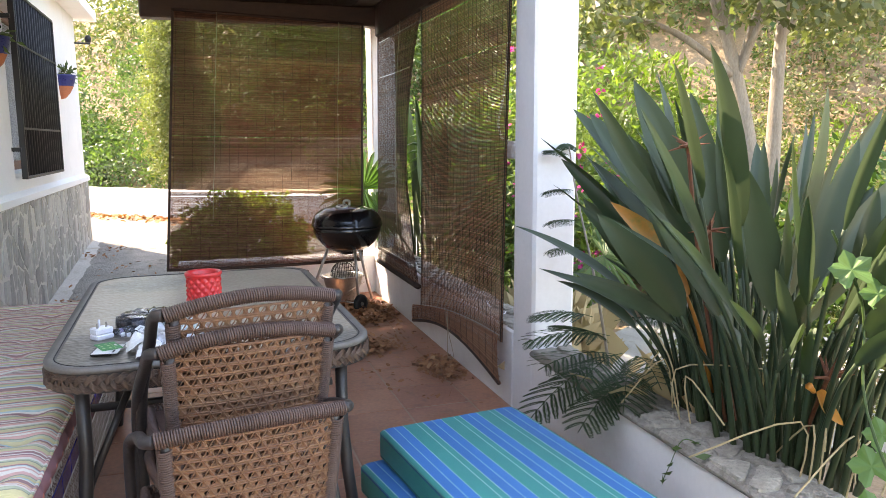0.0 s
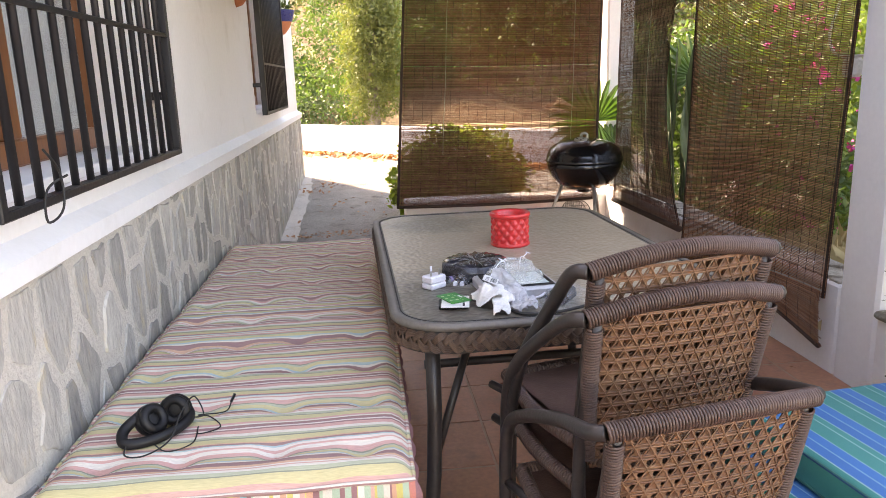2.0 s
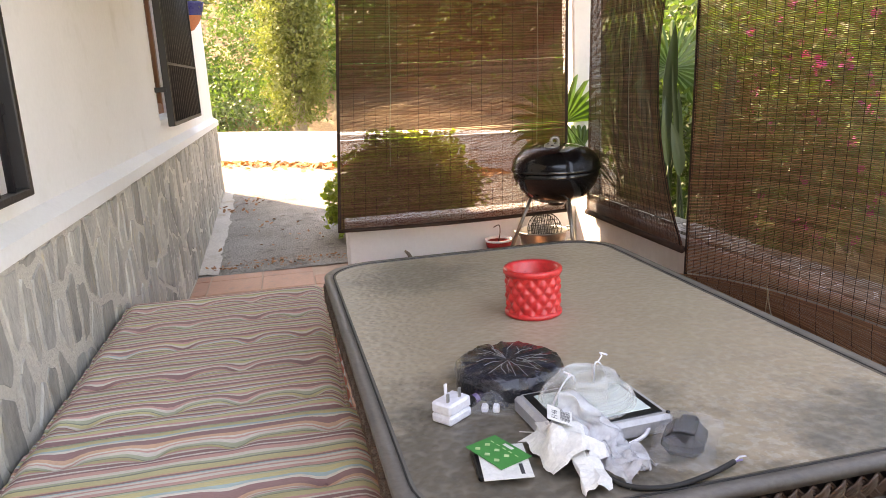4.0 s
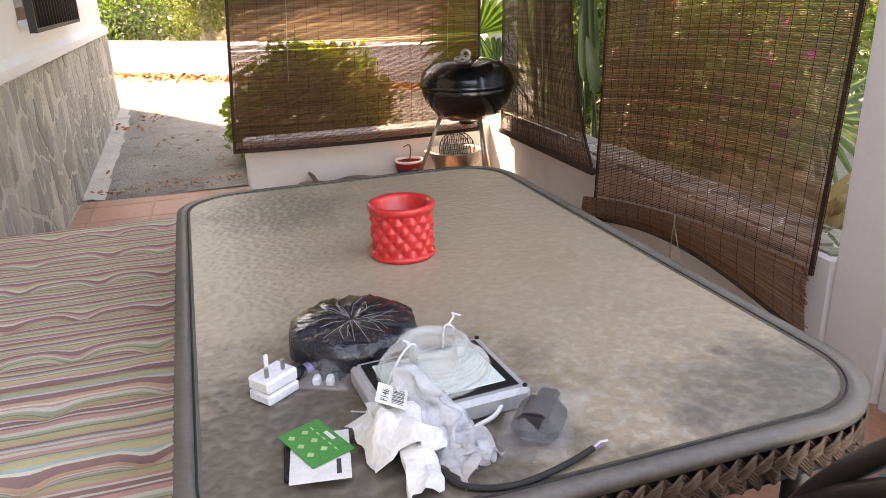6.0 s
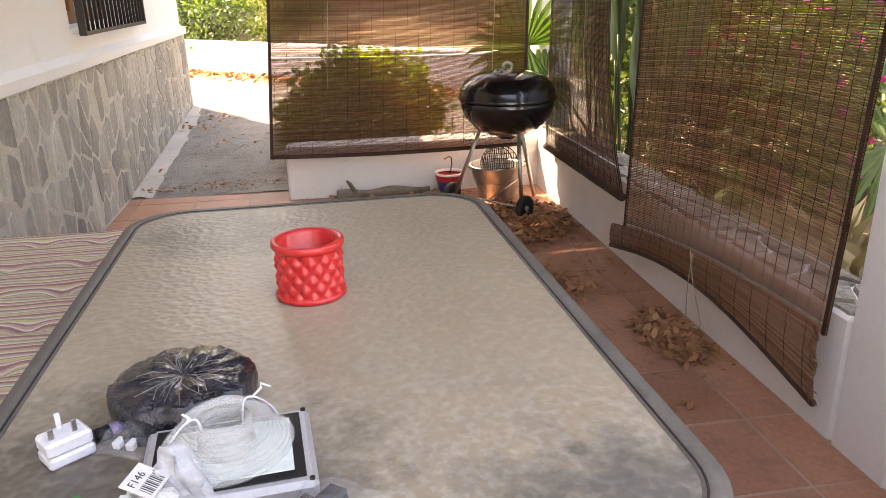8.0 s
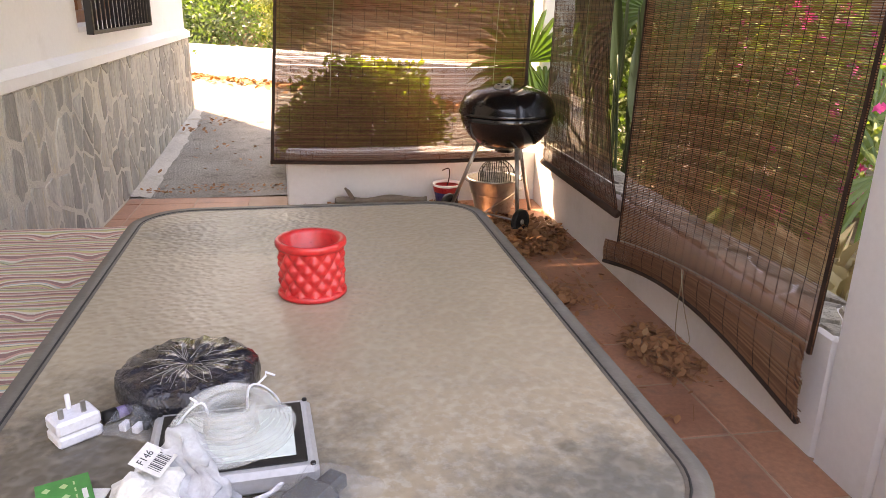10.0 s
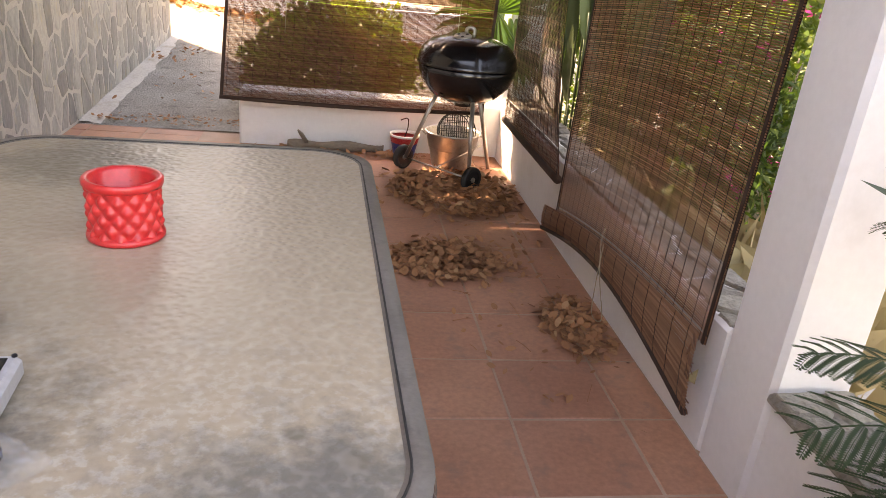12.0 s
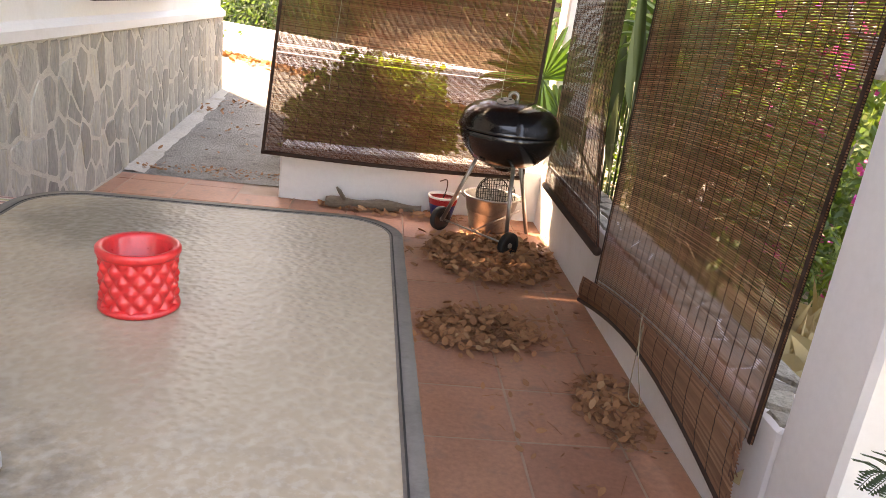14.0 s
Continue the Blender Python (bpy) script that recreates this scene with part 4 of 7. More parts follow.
def reeds(fn, rows, segs, solid, seed, nrm, gaps=0.01):
    """Level reeds over the sheet fn(u, v): flat four-sided sticks, unevenly thick, a few missing."""
    rng = random.Random(seed)
    m = Mesh()
    n = Vector(nrm)
    for k in range(rows):
        if rng.random() < gaps:
            continue
        v0 = (k + 0.5 + rng.uniform(-0.03, 0.03)) / rows
        half = 0.5 * solid / rows * rng.uniform(0.95, 1.05)
        tilt = rng.uniform(-0.03, 0.03) / rows
        base = len(m.v)
        for i in range(segs + 1):
            u = i / segs
            wob = 0.05 / rows * noise.noise((u * 9.0, k * 0.31, seed))
            h = half * (1 + 0.09 * noise.noise((u * 5.0, k * 0.11 + 7, seed)))
            vc = v0 + wob + tilt * (u - 0.5)
            p, t, b = fn(u, vc), fn(u, max(0, vc - h)), fn(u, min(1, vc + h))
            p, t, b = Vector(p), Vector(t), Vector(b)
            m.v.extend([tuple(t), tuple(p + n * 0.0024), tuple(b), tuple(p - n * 0.0024)])
        for i in range(segs):
            a, c = base + 4 * i, base + 4 * (i + 1)
            for j in range(4):
                m.f.append((a + j, a + (j + 1) % 4, c + (j + 1) % 4, c + j))
    return m


def threads(fn, count, nrm, seed):
    out = []
    rng = random.Random(seed)
    n = Vector(nrm)
    for k in range(count):
        u = (k + 0.5) / count
        pts = [Vector(fn(u + 0.0015 * rng.uniform(-1, 1), q / 24)) + n * 0.004 for q in range(25)]
        out.append(Mesh().tube(pts, 0.0010, 4))
    return out


def build_blind(fn, rows, segs, nrm, label, seed, solid=0.72, warp=16, bottom=0.014, hem=None, cords=(), reed=REED):
    b = thing("reed_blind", label, "blind", (0, 0, 0), 0, "reed blinds round the porch")
    part("reeds", reeds(fn, rows, segs, solid, seed, nrm), reed, b, "thin brown reeds with light between them")
    b.children[0]["kind"] = "stuff"
    for m in threads(fn, warp, nrm, seed):
        part("warp_thread", m, BINDING, b)
    for e in (0.0, 1.0):
        s = 1 if e == 0 else -1
        edge = Mesh()
        n = Vector(nrm)
        edge.sheet(lambda u, v: Vector(fn(e + s * 0.012 * u, v)) + n * 0.004, 1, 30)
        edge.sheet(lambda u, v: Vector(fn(e + s * 0.012 * (1 - u), v)) - n * 0.004, 1, 30)
        part("edge_binding", edge, BINDING, b, "dark bound edge")
    if bottom:
        part("bottom_rod", Mesh().tube([fn(k / 16, 1.0) for k in range(17)], bottom, 10), BINDING, b, "dark rolled bottom rod", True)
    part("top_rod", Mesh().tube([fn(k / 8, 0.0) for k in range(9)], 0.012, 8), BINDING, b, "", True)
    for u0 in cords:
        pts = [Vector(fn(u0 + 0.002 * math.sin(k), k / 12 * 0.8)) + Vector(nrm) * 0.012 for k in range(13)]
        part("cord", Mesh().tube(pts, 0.002, 5), STRING, b, "pale pull cord", True)
    return b


STRING = surface("pale_cord", (0.42, 0.36, 0.26), (0.30, 0.25, 0.18), 40, 200, 0.9, bump=0.2)


def back_blind(u, v):
    x0, x1 = 0.07 - 0.15 * v, 1.60 - 0.05 * v
    sway = 0.02 * math.sin(math.pi * v) * math.sin(2.2 * u + 0.6)
    z = 2.42 - 0.05 * u
    zb = 0.355 - 0.045 * math.sin(math.pi * u) * 0.3
    return (x0 + u * (x1 - x0), 6.42 + sway - 0.01 * v, z + v * (zb - z))


def side_blind_far(u, v):
    near = 4.95 + 0.34 * math.sin(math.pi * min(1, v * 1.02)) ** 0.8 + 0.06 * v
    far = 6.22 + 0.12 * v
    z0, z1 = 2.26, 0.345 + 0.02 * u - 0.05 * math.sin(math.pi * u) * 0
    bul = 0.045 * math.sin(math.pi * v) * math.sin(math.pi * u)
    return (1.675 - 0.025 * v * u + bul * 0.5, far + u * (near - far), z0 + v * (z1 - z0))


def side_blind_near(u, v):
    far, near = 4.93 + 0.09 * v, 3.43 + 0.10 * v
    z0 = 2.26 - 0.02 * u
    z1 = 0.195 + 0.30 * u - 0.15 * u * u
    bul = 0.03 * math.sin(math.pi * v) * math.sin(math.pi * u + 0.3)
    return (1.672 + bul * 0.5, far + u * (near - far), z0 + v * (z1 - z0))


build_blind(back_blind, 400, 12, (0, -1, 0), "brown reed blind hanging from the back beam", 2, 0.82, 22, 0.013, cords=(0.22, 0.86))
build_blind(side_blind_far, 340, 10, (-1, 0, 0), "brown reed blind with a bowed edge above the low wall", 5, 0.84, 15, 0.021, cords=(0.6,))
bb = build_blind(side_blind_near, 270, 12, (-1, 0, 0), "brown reed blind with its torn lower end folded up and sagging", 9, 0.68, 24, 0.0, reed=LIT_REED)


def fold_band(u, v):
    """The folded end: stands in from the wall, and droops in a bow."""
    y = 5.03 - 1.50 * u
    top = 0.235 + 0.30 * u - 0.15 * u * u
    depth = 0.115 + 0.02 * math.sin(3 * u) + 0.13 * u * u
    lift = 0.055 * math.sin(math.pi * u) ** 1.2
    x = 1.645 - 0.03 * v + 0.03 * v * v - 0.03 * (1 - u)
    return (x, y - 0.03 * v * u, top - depth * v + lift * v)


m_band = reeds(fold_band, 26, 20, 0.92, 21, (-1.9, 0, 0), 0.0)
for w_band in threads(fold_band, 16, (-1.2, 0, 0), 6):
    part("warp_thread", w_band, BINDING, bb)
o_band = part("folded_end", m_band, LIT_REED, bb, "bunched, frayed end of the blind")
o_band["kind"] = "stuff"
part("folded_rod", Mesh().tube([fold_band(k / 16, 1.0) for k in range(17)], 0.011, 8), BINDING, bb, "", True)
knot = [(1.60, 4.22, 0.44), (1.585, 4.20, 0.38), (1.59, 4.16, 0.25), (1.60, 4.10, 0.12), (1.60, 4.2, 0.09), (1.61, 4.24, 0.2), (1.60, 4.21, 0.37)]
part("tie_string", Mesh().tube(arc(knot, 6), 0.002, 5), STRING, bb, "dangling loop of string", True)
fr = Mesh()
rr = random.Random(4)
for k in range(26):
    p = Vector(fold_band(0.985, rr.random()))
    fr.tube([p, p + Vector((rr.uniform(-0.02, 0.01), -rr.uniform(0.01, 0.045), -rr.uniform(0.0, 0.03)))], 0.0018, 4)
part("frayed_reeds", fr, REED, bb)


# ---- kettle barbecue ----
def build_barbecue(c, R, rim):
    b = thing("kettle_barbecue", "black enamelled kettle barbecue on steel legs with wheels", "barbecue", (c[0], c[1], 0), -13)
    k = R / 0.29
    bowl = [(0.05, rim - 0.225), (0.13, rim - 0.215), (0.20, rim - 0.18), (0.255, rim - 0.115), (0.28, rim - 0.05), (0.283 * k, rim - 0.006), (0.276, rim - 0.004)]
    part("bowl", Mesh().lathe(bowl, 48), ENAMEL, b, "", True)
    lid = [(0.293, rim - 0.010), (0.296, rim + 0.002), (0.290, rim + 0.010), (0.284, rim + 0.045), (0.262, rim + 0.088), (0.215, rim + 0.125), (0.14, rim + 0.150), (0.06, rim + 0.160), (0.0005, rim + 0.162)]
    ld = part("lid", Mesh().lathe(lid, 48), ENAMEL, b, "glossy black domed lid", True)
    mt = pose(-0.035, -0.10, rim + 0.161, 13, -4, 0)
    part("vent", Mesh().lathe([(0.0005, 0.004), (0.048, 0.003), (0.05, 0.0), (0.05, -0.006)], 24, m=mt), STEEL, ld, "round steel vent with holes", True)
    for q in range(3):
        a = 2 * math.pi * q / 3 + 0.5
        hole = Mesh().lathe([(0.0005, 0.0052), (0.009, 0.0052), (0.009, 0.003)], 10, (0.027 * math.cos(a), 0.027 * math.sin(a), 0), mt)
        part("vent_hole", hole, RUBBER, ld)
    part("handle", Mesh().tube(arc([(-0.022, 0.02, rim + 0.157), (-0.022, 0.02, rim + 0.185), (0.0, 0.02, rim + 0.198), (0.022, 0.02, rim + 0.185), (0.022, 0.02, rim + 0.157)], 5), 0.011, 8), STEEL, ld, "steel lid handle", True)
    part("vent_pipe", Mesh().lathe([(0.055, rim - 0.225), (0.057, rim - 0.245), (0.04, rim - 0.25)], 20), ENAMEL, b, "", True)
    a13 = radians(13)

    def loc(x, y, z):
        dx, dy = x - c[0], y - c[1]
        return Vector((dx * math.cos(a13) - dy * math.sin(a13), dx * math.sin(a13) + dy * math.cos(a13), z))

    feet = [(1.40, 5.90, 0.075), (1.06, 6.29, 0.075), (1.62, 6.40, 0.0)]
    for i, ft in enumerate(feet):
        foot = loc(*ft)
        topv = Vector((0.165 * foot.x / Vector((foot.x, foot.y)).length, 0.165 * foot.y / Vector((foot.x, foot.y)).length, rim - 0.19))
        part("leg", Mesh().tube([topv, foot], 0.0125, 10), STEEL, b, "bare steel tube leg", True)
    w0, w1 = loc(*feet[0]), loc(*feet[1])
    part("axle", Mesh().tube([w0, w1], 0.006, 8), STEEL, b, "", True)
    d = (w1 - w0).normalized()
    rot = d.to_track_quat("Z", "Y").to_matrix().to_4x4()
    for p, s in ((w0, -1), (w1, 1)):
        m4 = Matrix.Translation(p + d * s * 0.02) @ rot
        wh = part("wheel", Mesh().lathe([(0.052, -0.014), (0.072, -0.018), (0.076, -0.010), (0.076, 0.010), (0.072, 0.018), (0.052, 0.014)], 28, m=m4), RUBBER, b, "black plastic wheel", True)
        hub = Mesh().lathe([(0.0005, -0.012), (0.052, -0.012), (0.052, 0.012), (0.0005, 0.012)], 20, m=m4)
        part("rim", hub, BLACK_PLASTIC, wh)
        part("hub_cap", Mesh().lathe([(0.0005, -0.022), (0.014, -0.020), (0.016, -0.012), (0.016, 0.012), (0.014, 0.020), (0.0005, 0.022)], 14, m=m4), STEEL, wh, "", True)
    part("leg_brace", Mesh().tube([(w0 + w1) / 2 + Vector((0, 0, 0.0)), loc(1.55, 6.36, 0.16)], 0.005, 6), STEEL, b, "", True)
    return b


build_barbecue((1.362, 6.125), 0.29, 0.705)


def build_bucket():
    b = thing("zinc_bucket", "galvanised zinc bucket holding scorched grill racks", "bucket", (1.37, 6.43, 0))
    body = [(0.0005, 0.004), (0.118, 0.004), (0.122, 0.0), (0.126, 0.02), (0.148, 0.12), (0.150, 0.123), (0.152, 0.12), (0.154, 0.128), (0.156, 0.135), (0.172, 0.215), (0.180, 0.218), (0.181, 0.226), (0.174, 0.228), (0.168, 0.215), (0.125, 0.02)]
    part("body", Mesh().lathe(body, 40), GALV, b, "", True)
    for s in (-1, 1):
        part("ear", Mesh().tube(arc([(s * 0.176, -0.035, 0.205), (s * 0.200, -0.03, 0.225), (s * 0.207, 0, 0.232), (s * 0.200, 0.03, 0.225), (s * 0.176, 0.035, 0.205)], 4), 0.006, 6), GALV, b, "", True)
    return b


build_bucket()
racks = thing("grill_racks", "blackened round wire racks standing in the zinc bucket", "grill rack", (1.375, 6.43, 0.22))
for q, (ry, off) in enumerate(((78, -0.03), (70, 0.02))):
    m4 = pose(0.02 * q, off, 0.0, ry, 0, 25 - 30 * q)
    wires = Mesh()
    for k in range(-7, 8):
        xx = k * 0.016
        hh = math.sqrt(max(0, 0.125 ** 2 - xx * xx))
        wires.tube([m4 @ Vector((xx, -hh, 0)), m4 @ Vector((xx, hh, 0))], 0.0022, 5)
    for k in range(-3, 4):
        yy = k * 0.034
        hh = math.sqrt(max(0, 0.125 ** 2 - yy * yy))
        wires.tube([m4 @ Vector((-hh, yy, 0.003)), m4 @ Vector((hh, yy, 0.003))], 0.0022, 5)
    wires.tube([m4 @ Vector((0.125 * math.cos(a * math.pi / 16), 0.125 * math.sin(a * math.pi / 16), 0)) for a in range(32)], 0.0035, 6, True)
    part("rack", wires, RUBBER, racks)["kind"] = "stuff"

GLAZE_RED = surface("red_glaze", (0.36, 0.012, 0.016), (0.44, 0.02, 0.02), 9, 90, 0.3, bump=0.05)
GLAZE_BLUE = surface("blue_glaze", (0.015, 0.02, 0.10), (0.03, 0.04, 0.18), 9, 90, 0.3, bump=0.05)
TERRA_POT = surface("painted_terracotta", (0.42, 0.13, 0.06), (0.50, 0.17, 0.08), 9, 90, 0.7, bump=0.2)
pot = thing("plant_pot", "small plant pot with red rim and blue body", "pot", (1.07, 6.53, 0))
part("body", Mesh().lathe([(0.0005, 0.0), (0.062, 0.0), (0.066, 0.01), (0.088, 0.115), (0.086, 0.118)], 28), GLAZE_BLUE, pot, "blue glazed body", True)
part("band", Mesh().lathe([(0.0885, 0.112), (0.096, 0.150), (0.094, 0.153), (0.085, 0.13), (0.0005, 0.128)], 28), GLAZE_RED, pot, "red glazed band", True)
part("lip", Mesh().lathe([(0.0965, 0.152), (0.100, 0.160), (0.097, 0.168), (0.090, 0.166), (0.088, 0.150)], 28), PAPER, pot, "pale rim", True)
part("dry_stem", Mesh().tube(arc([(0.0, 0.02, 0.13), (0.02, 0.03, 0.2), (0.015, 0.03, 0.26), (-0.03, 0.02, 0.25)], 5), 0.004, 5), BINDING, pot, "", True)

BARK = surface("grey_bark", (0.13, 0.10, 0.075), (0.22, 0.18, 0.14), 12, 90, 0.9, bump=0.8, dist=0.01, stretch=(0.4, 1, 1))
log = thing("dry_log", "dry grey log lying against the low wall", "log", (0.62, 6.58, 0.035), 4)
part("trunk", Mesh().tube(arc([(-0.30, 0.03, 0.0), (-0.12, 0.0, 0.008), (0.1, 0.01, 0.004), (0.32, -0.02, 0.0)], 6), [0.030 + 0.008 * math.sin(k * 0.7) for k in range(19)], 10), BARK, log, "", True)
part("stub", Mesh().tube([(-0.18, 0.0, 0.02), (-0.22, -0.03, 0.09), (-0.24, -0.02, 0.11)], [0.016, 0.013, 0.006], 8), BARK, log, "", True)


# ---- dry leaves ----
DRY = leafy("dry_leaves", (0.19, 0.072, 0.030), (0.46, 0.215, 0.10), 0.0, 0.8, dry=(0.55, 0.36, 0.20))


def curled_leaf(rng, s):
    """One dry leaf: an oval sheet, curled."""
    m = []
    curl, wave = rng.uniform(-6, 6), rng.uniform(-4, 4)
    rot = Euler((rng.uniform(-0.6, 0.6), rng.uniform(-0.6, 0.6), rng.uniform(0, 6.28))).to_matrix()
    rows = [(-0.5, 0.02), (-0.25, 0.24), (0.05, 0.27), (0.3, 0.17), (0.5, 0.01)]
    pts = []
    for t, w in rows:
        for sgn in (-1, 0, 1):
            x, y = t * s, sgn * w * s
            z = curl * (y * y) + wave * x * x * 0.6
            pts.append(rot @ Vector((x, y, z)))
    return pts


def leaf_pile(name, label, cx, cy, rx, ry, count, h, seed, size=0.06, base=0.0):
    rng = random.Random(seed)
    m = Mesh()
    for k in range(count):
        a, r = rng.uniform(0, 6.283), math.sqrt(rng.random())
        if rng.random() < 0.12:
            r *= 1.35
        x, y = cx + rx * r * math.cos(a), cy + ry * r * math.sin(a)
        z = base + 0.006 + max(0.0, (1 - r)) * h * rng.random() + 0.004 * rng.random()
        if y > 6.64 and x > 0 or x > RX - 0.03:
            continue
        p = curled_leaf(rng, size * rng.uniform(0.5, 1.25))
        lo = min(q.z for q in p)
        n = len(m.v)
        m.v.extend([(x + q.x, y + q.y, z + q.z - lo) for q in p])
        for i in range(4):
            for j in range(2):
                q = n + i * 3 + j
                m.f.append((q, q + 1, q + 4, q + 3))
    for k in range(count // 9):
        a, r = rng.uniform(0, 6.283), math.sqrt(rng.random())
        x, y, b = cx + rx * r * math.cos(a), cy + ry * r * math.sin(a), rng.uniform(0, 3.1)
        if y > 6.62 or x > RX - 0.06:
            continue
        l = rng.uniform(0.02, 0.07)
        z = base + 0.004 + (1 - r) * h * 0.6
        m.tube([(x - l * math.cos(b), y - l * math.sin(b), z), (x, y, z + 0.004), (x + l * math.cos(b), y + l * math.sin(b), z)], 0.0013, 4)
    return thing(name, label, "dry leaves", kind="stuff", mesh=m.data(name, DRY, False))


leaf_pile("leaf_litter", "heap of dry brown leaves under the barbecue", 1.33, 5.85, 0.40, 0.42, 1300, 0.04, 1, 0.052)
leaf_pile("leaf_litter", "swept heap of dry brown leaves on the tiles", 1.14, 4.85, 0.27, 0.22, 900, 0.045, 2, 0.045)
leaf_pile("leaf_litter", "dry leaves gathered along the low wall", 1.57, 4.25, 0.13, 0.26, 330, 0.022, 3, 0.043)
leaf_pile("leaf_litter", "scattered dry leaves and twigs on the tiles", 1.40, 4.55, 0.33, 0.85, 110, 0.0, 4, 0.036)
leaf_pile("leaf_litter", "scattered dry leaves at the driveway's edge", -0.45, 7.10, 0.6, 0.14, 210, 0.01, 5, 0.030, 0.012)
leaf_pile("leaf_litter", "dry leaves and dirt along the back wall", 0.75, 6.55, 0.5, 0.09, 80, 0.03, 6, 0.06)
leaf_pile("leaf_litter", "dry leaves by the house corner", -0.85, 9.4, 0.2, 0.8, 60, 0.01, 7, 0.06, 0.15)
leaf_pile("leaf_litter", "few dry leaves on the driveway", -0.4, 8.2, 0.6, 0.9, 40, 0.0, 8, 0.05, 0.09)

# ---- vegetation ----
GREEN_A = leafy("sunny_leaves", (0.05, 0.105, 0.028), (0.125, 0.185, 0.06), 0.35)
GREEN_B = leafy("deep_green_leaves", (0.025, 0.06, 0.015), (0.07, 0.12, 0.03), 0.35)
GREEN_C = leafy("olive_leaves", (0.07, 0.085, 0.035), (0.155, 0.165, 0.07), 0.35, dry=(0.36, 0.29, 0.16))
GREEN_D = leafy("blue_grey_leaves", (0.08, 0.12, 0.08), (0.16, 0.20, 0.13), 0.3)
CONIFER = leafy("conifer_sprays", (0.10, 0.12, 0.035), (0.20, 0.21, 0.07), 0.35)
JADE = leafy("jade_leaves", (0.10, 0.15, 0.022), (0.34, 0.38, 0.08), 0.45)
YELLOWISH = leafy("yellow_green_leaves", (0.075, 0.135, 0.03), (0.17, 0.22, 0.055), 0.4)
PADDLE = leafy("paddle_leaves", (0.014, 0.031, 0.013), (0.042, 0.066, 0.026), 0.14, 0.5)
FERNY = leafy("fern_leaflets", (0.014, 0.036, 0.014), (0.035, 0.066, 0.024), 0.2, 0.75)
STRAW = leafy("dry_grass", (0.34, 0.25, 0.13), (0.46, 0.36, 0.20), 0.05, 0.8)
FANLEAF = leafy("fan_palm_blades", (0.03, 0.075, 0.012), (0.08, 0.15, 0.03), 0.3, 0.4)
OCHRE = surface("ochre_leaf", (0.50, 0.24, 0.025), (0.44, 0.14, 0.02), 6, 80, 0.5, bump=0.1, c3=(0.20, 0.20, 0.03))
PINK = leafy("bougainvillea_bracts", (0.50, 0.03, 0.26), (0.62, 0.06, 0.34), 0.4)
TRUNK = surface("pale_trunk", (0.20, 0.16, 0.12), (0.32, 0.27, 0.21), 8, 70, 0.9, bump=0.7, dist=0.01, stretch=(1, 1, 0.3))


def crown_points(blobs, count, seed, shell=0.6):
    """Points near the skins of lumpy blobs (x, y, z, rx, ry, rz)."""
    rng = np.random.default_rng(seed)
    b = np.array(blobs, dtype=float)
    vol = b[:, 3] * b[:, 4] + b[:, 3] * b[:, 5]
    pick = rng.choice(len(b), count, p=vol / vol.sum())
    d = rng.normal(size=(count, 3))
    d /= np.linalg.norm(d, axis=1)[:, None]
    lump = 1 + 0.22 * np.sin(d[:, 0] * 7 + pick) * np.sin(d[:, 1] * 6 + 2 * pick) + 0.15 * np.sin(d[:, 2] * 9 + pick)
    r = (shell + (1.08 - shell) * rng.random(count) ** 0.6) * lump
    return b[pick, :3] + d * b[pick, 3:6] * r[:, None], d


def leafy_mass(name, label, category, blobs, count, size, material, seed, aspect=0.45, kind="stuff"):
    c, d = crown_points(blobs, count, seed)
    return thing(name, label, category, kind=kind, mesh=quads(name, leaf_quads(c, size, seed, aspect, 0.2, normals=d * 0.6), material))


def bush(name, label, at, blobs, count, size, material, seed, aspect=0.5, stems=5):
    t = thing(name, label, "shrub", at)
    c, d = crown_points(blobs, count, seed)
    part("crown", quads("crown", leaf_quads(c, size, seed, aspect, 0.1, normals=d * 0.6), material), None, t)["kind"] = "stuff"
    rng = random.Random(seed)
    for k in range(stems):
        b = rng.choice(blobs)
        e = Vector((b[0] + rng.uniform(-0.5, 0.5) * b[3], b[1] + rng.uniform(-0.5, 0.5) * b[4], b[2]))
        s = Vector((rng.uniform(-0.08, 0.08), rng.uniform(-0.08, 0.08), -0.05))
        part("stem", Mesh().tube(arc([s, s.lerp(e, 0.5) + Vector((rng.uniform(-0.05, 0.05), 0, 0.03)), e], 4), [0.018 - 0.0016 * q for q in range(9)], 6), TRUNK, t, "", True)
    return t


def hill_blobs(az0, az1, r0, r1, n, seed, big, tall):
    rng = random.Random(seed)
    out = []
    for k in range(n):
        a, r = radians(rng.uniform(az0, az1)), rng.uniform(r0, r1)
        x, y = r * math.sin(a), r * math.cos(a)
        if (y - 13.3) + 0.95 * (x + 1.5) < 1.0 and x < 4:
            continue
        s = big * rng.uniform(0.6, 1.3)
        h = s * tall * rng.uniform(0.7, 1.3)
        out.append((x, y, ground_height(x, y) + h * 0.55, s, s, h))
    return out


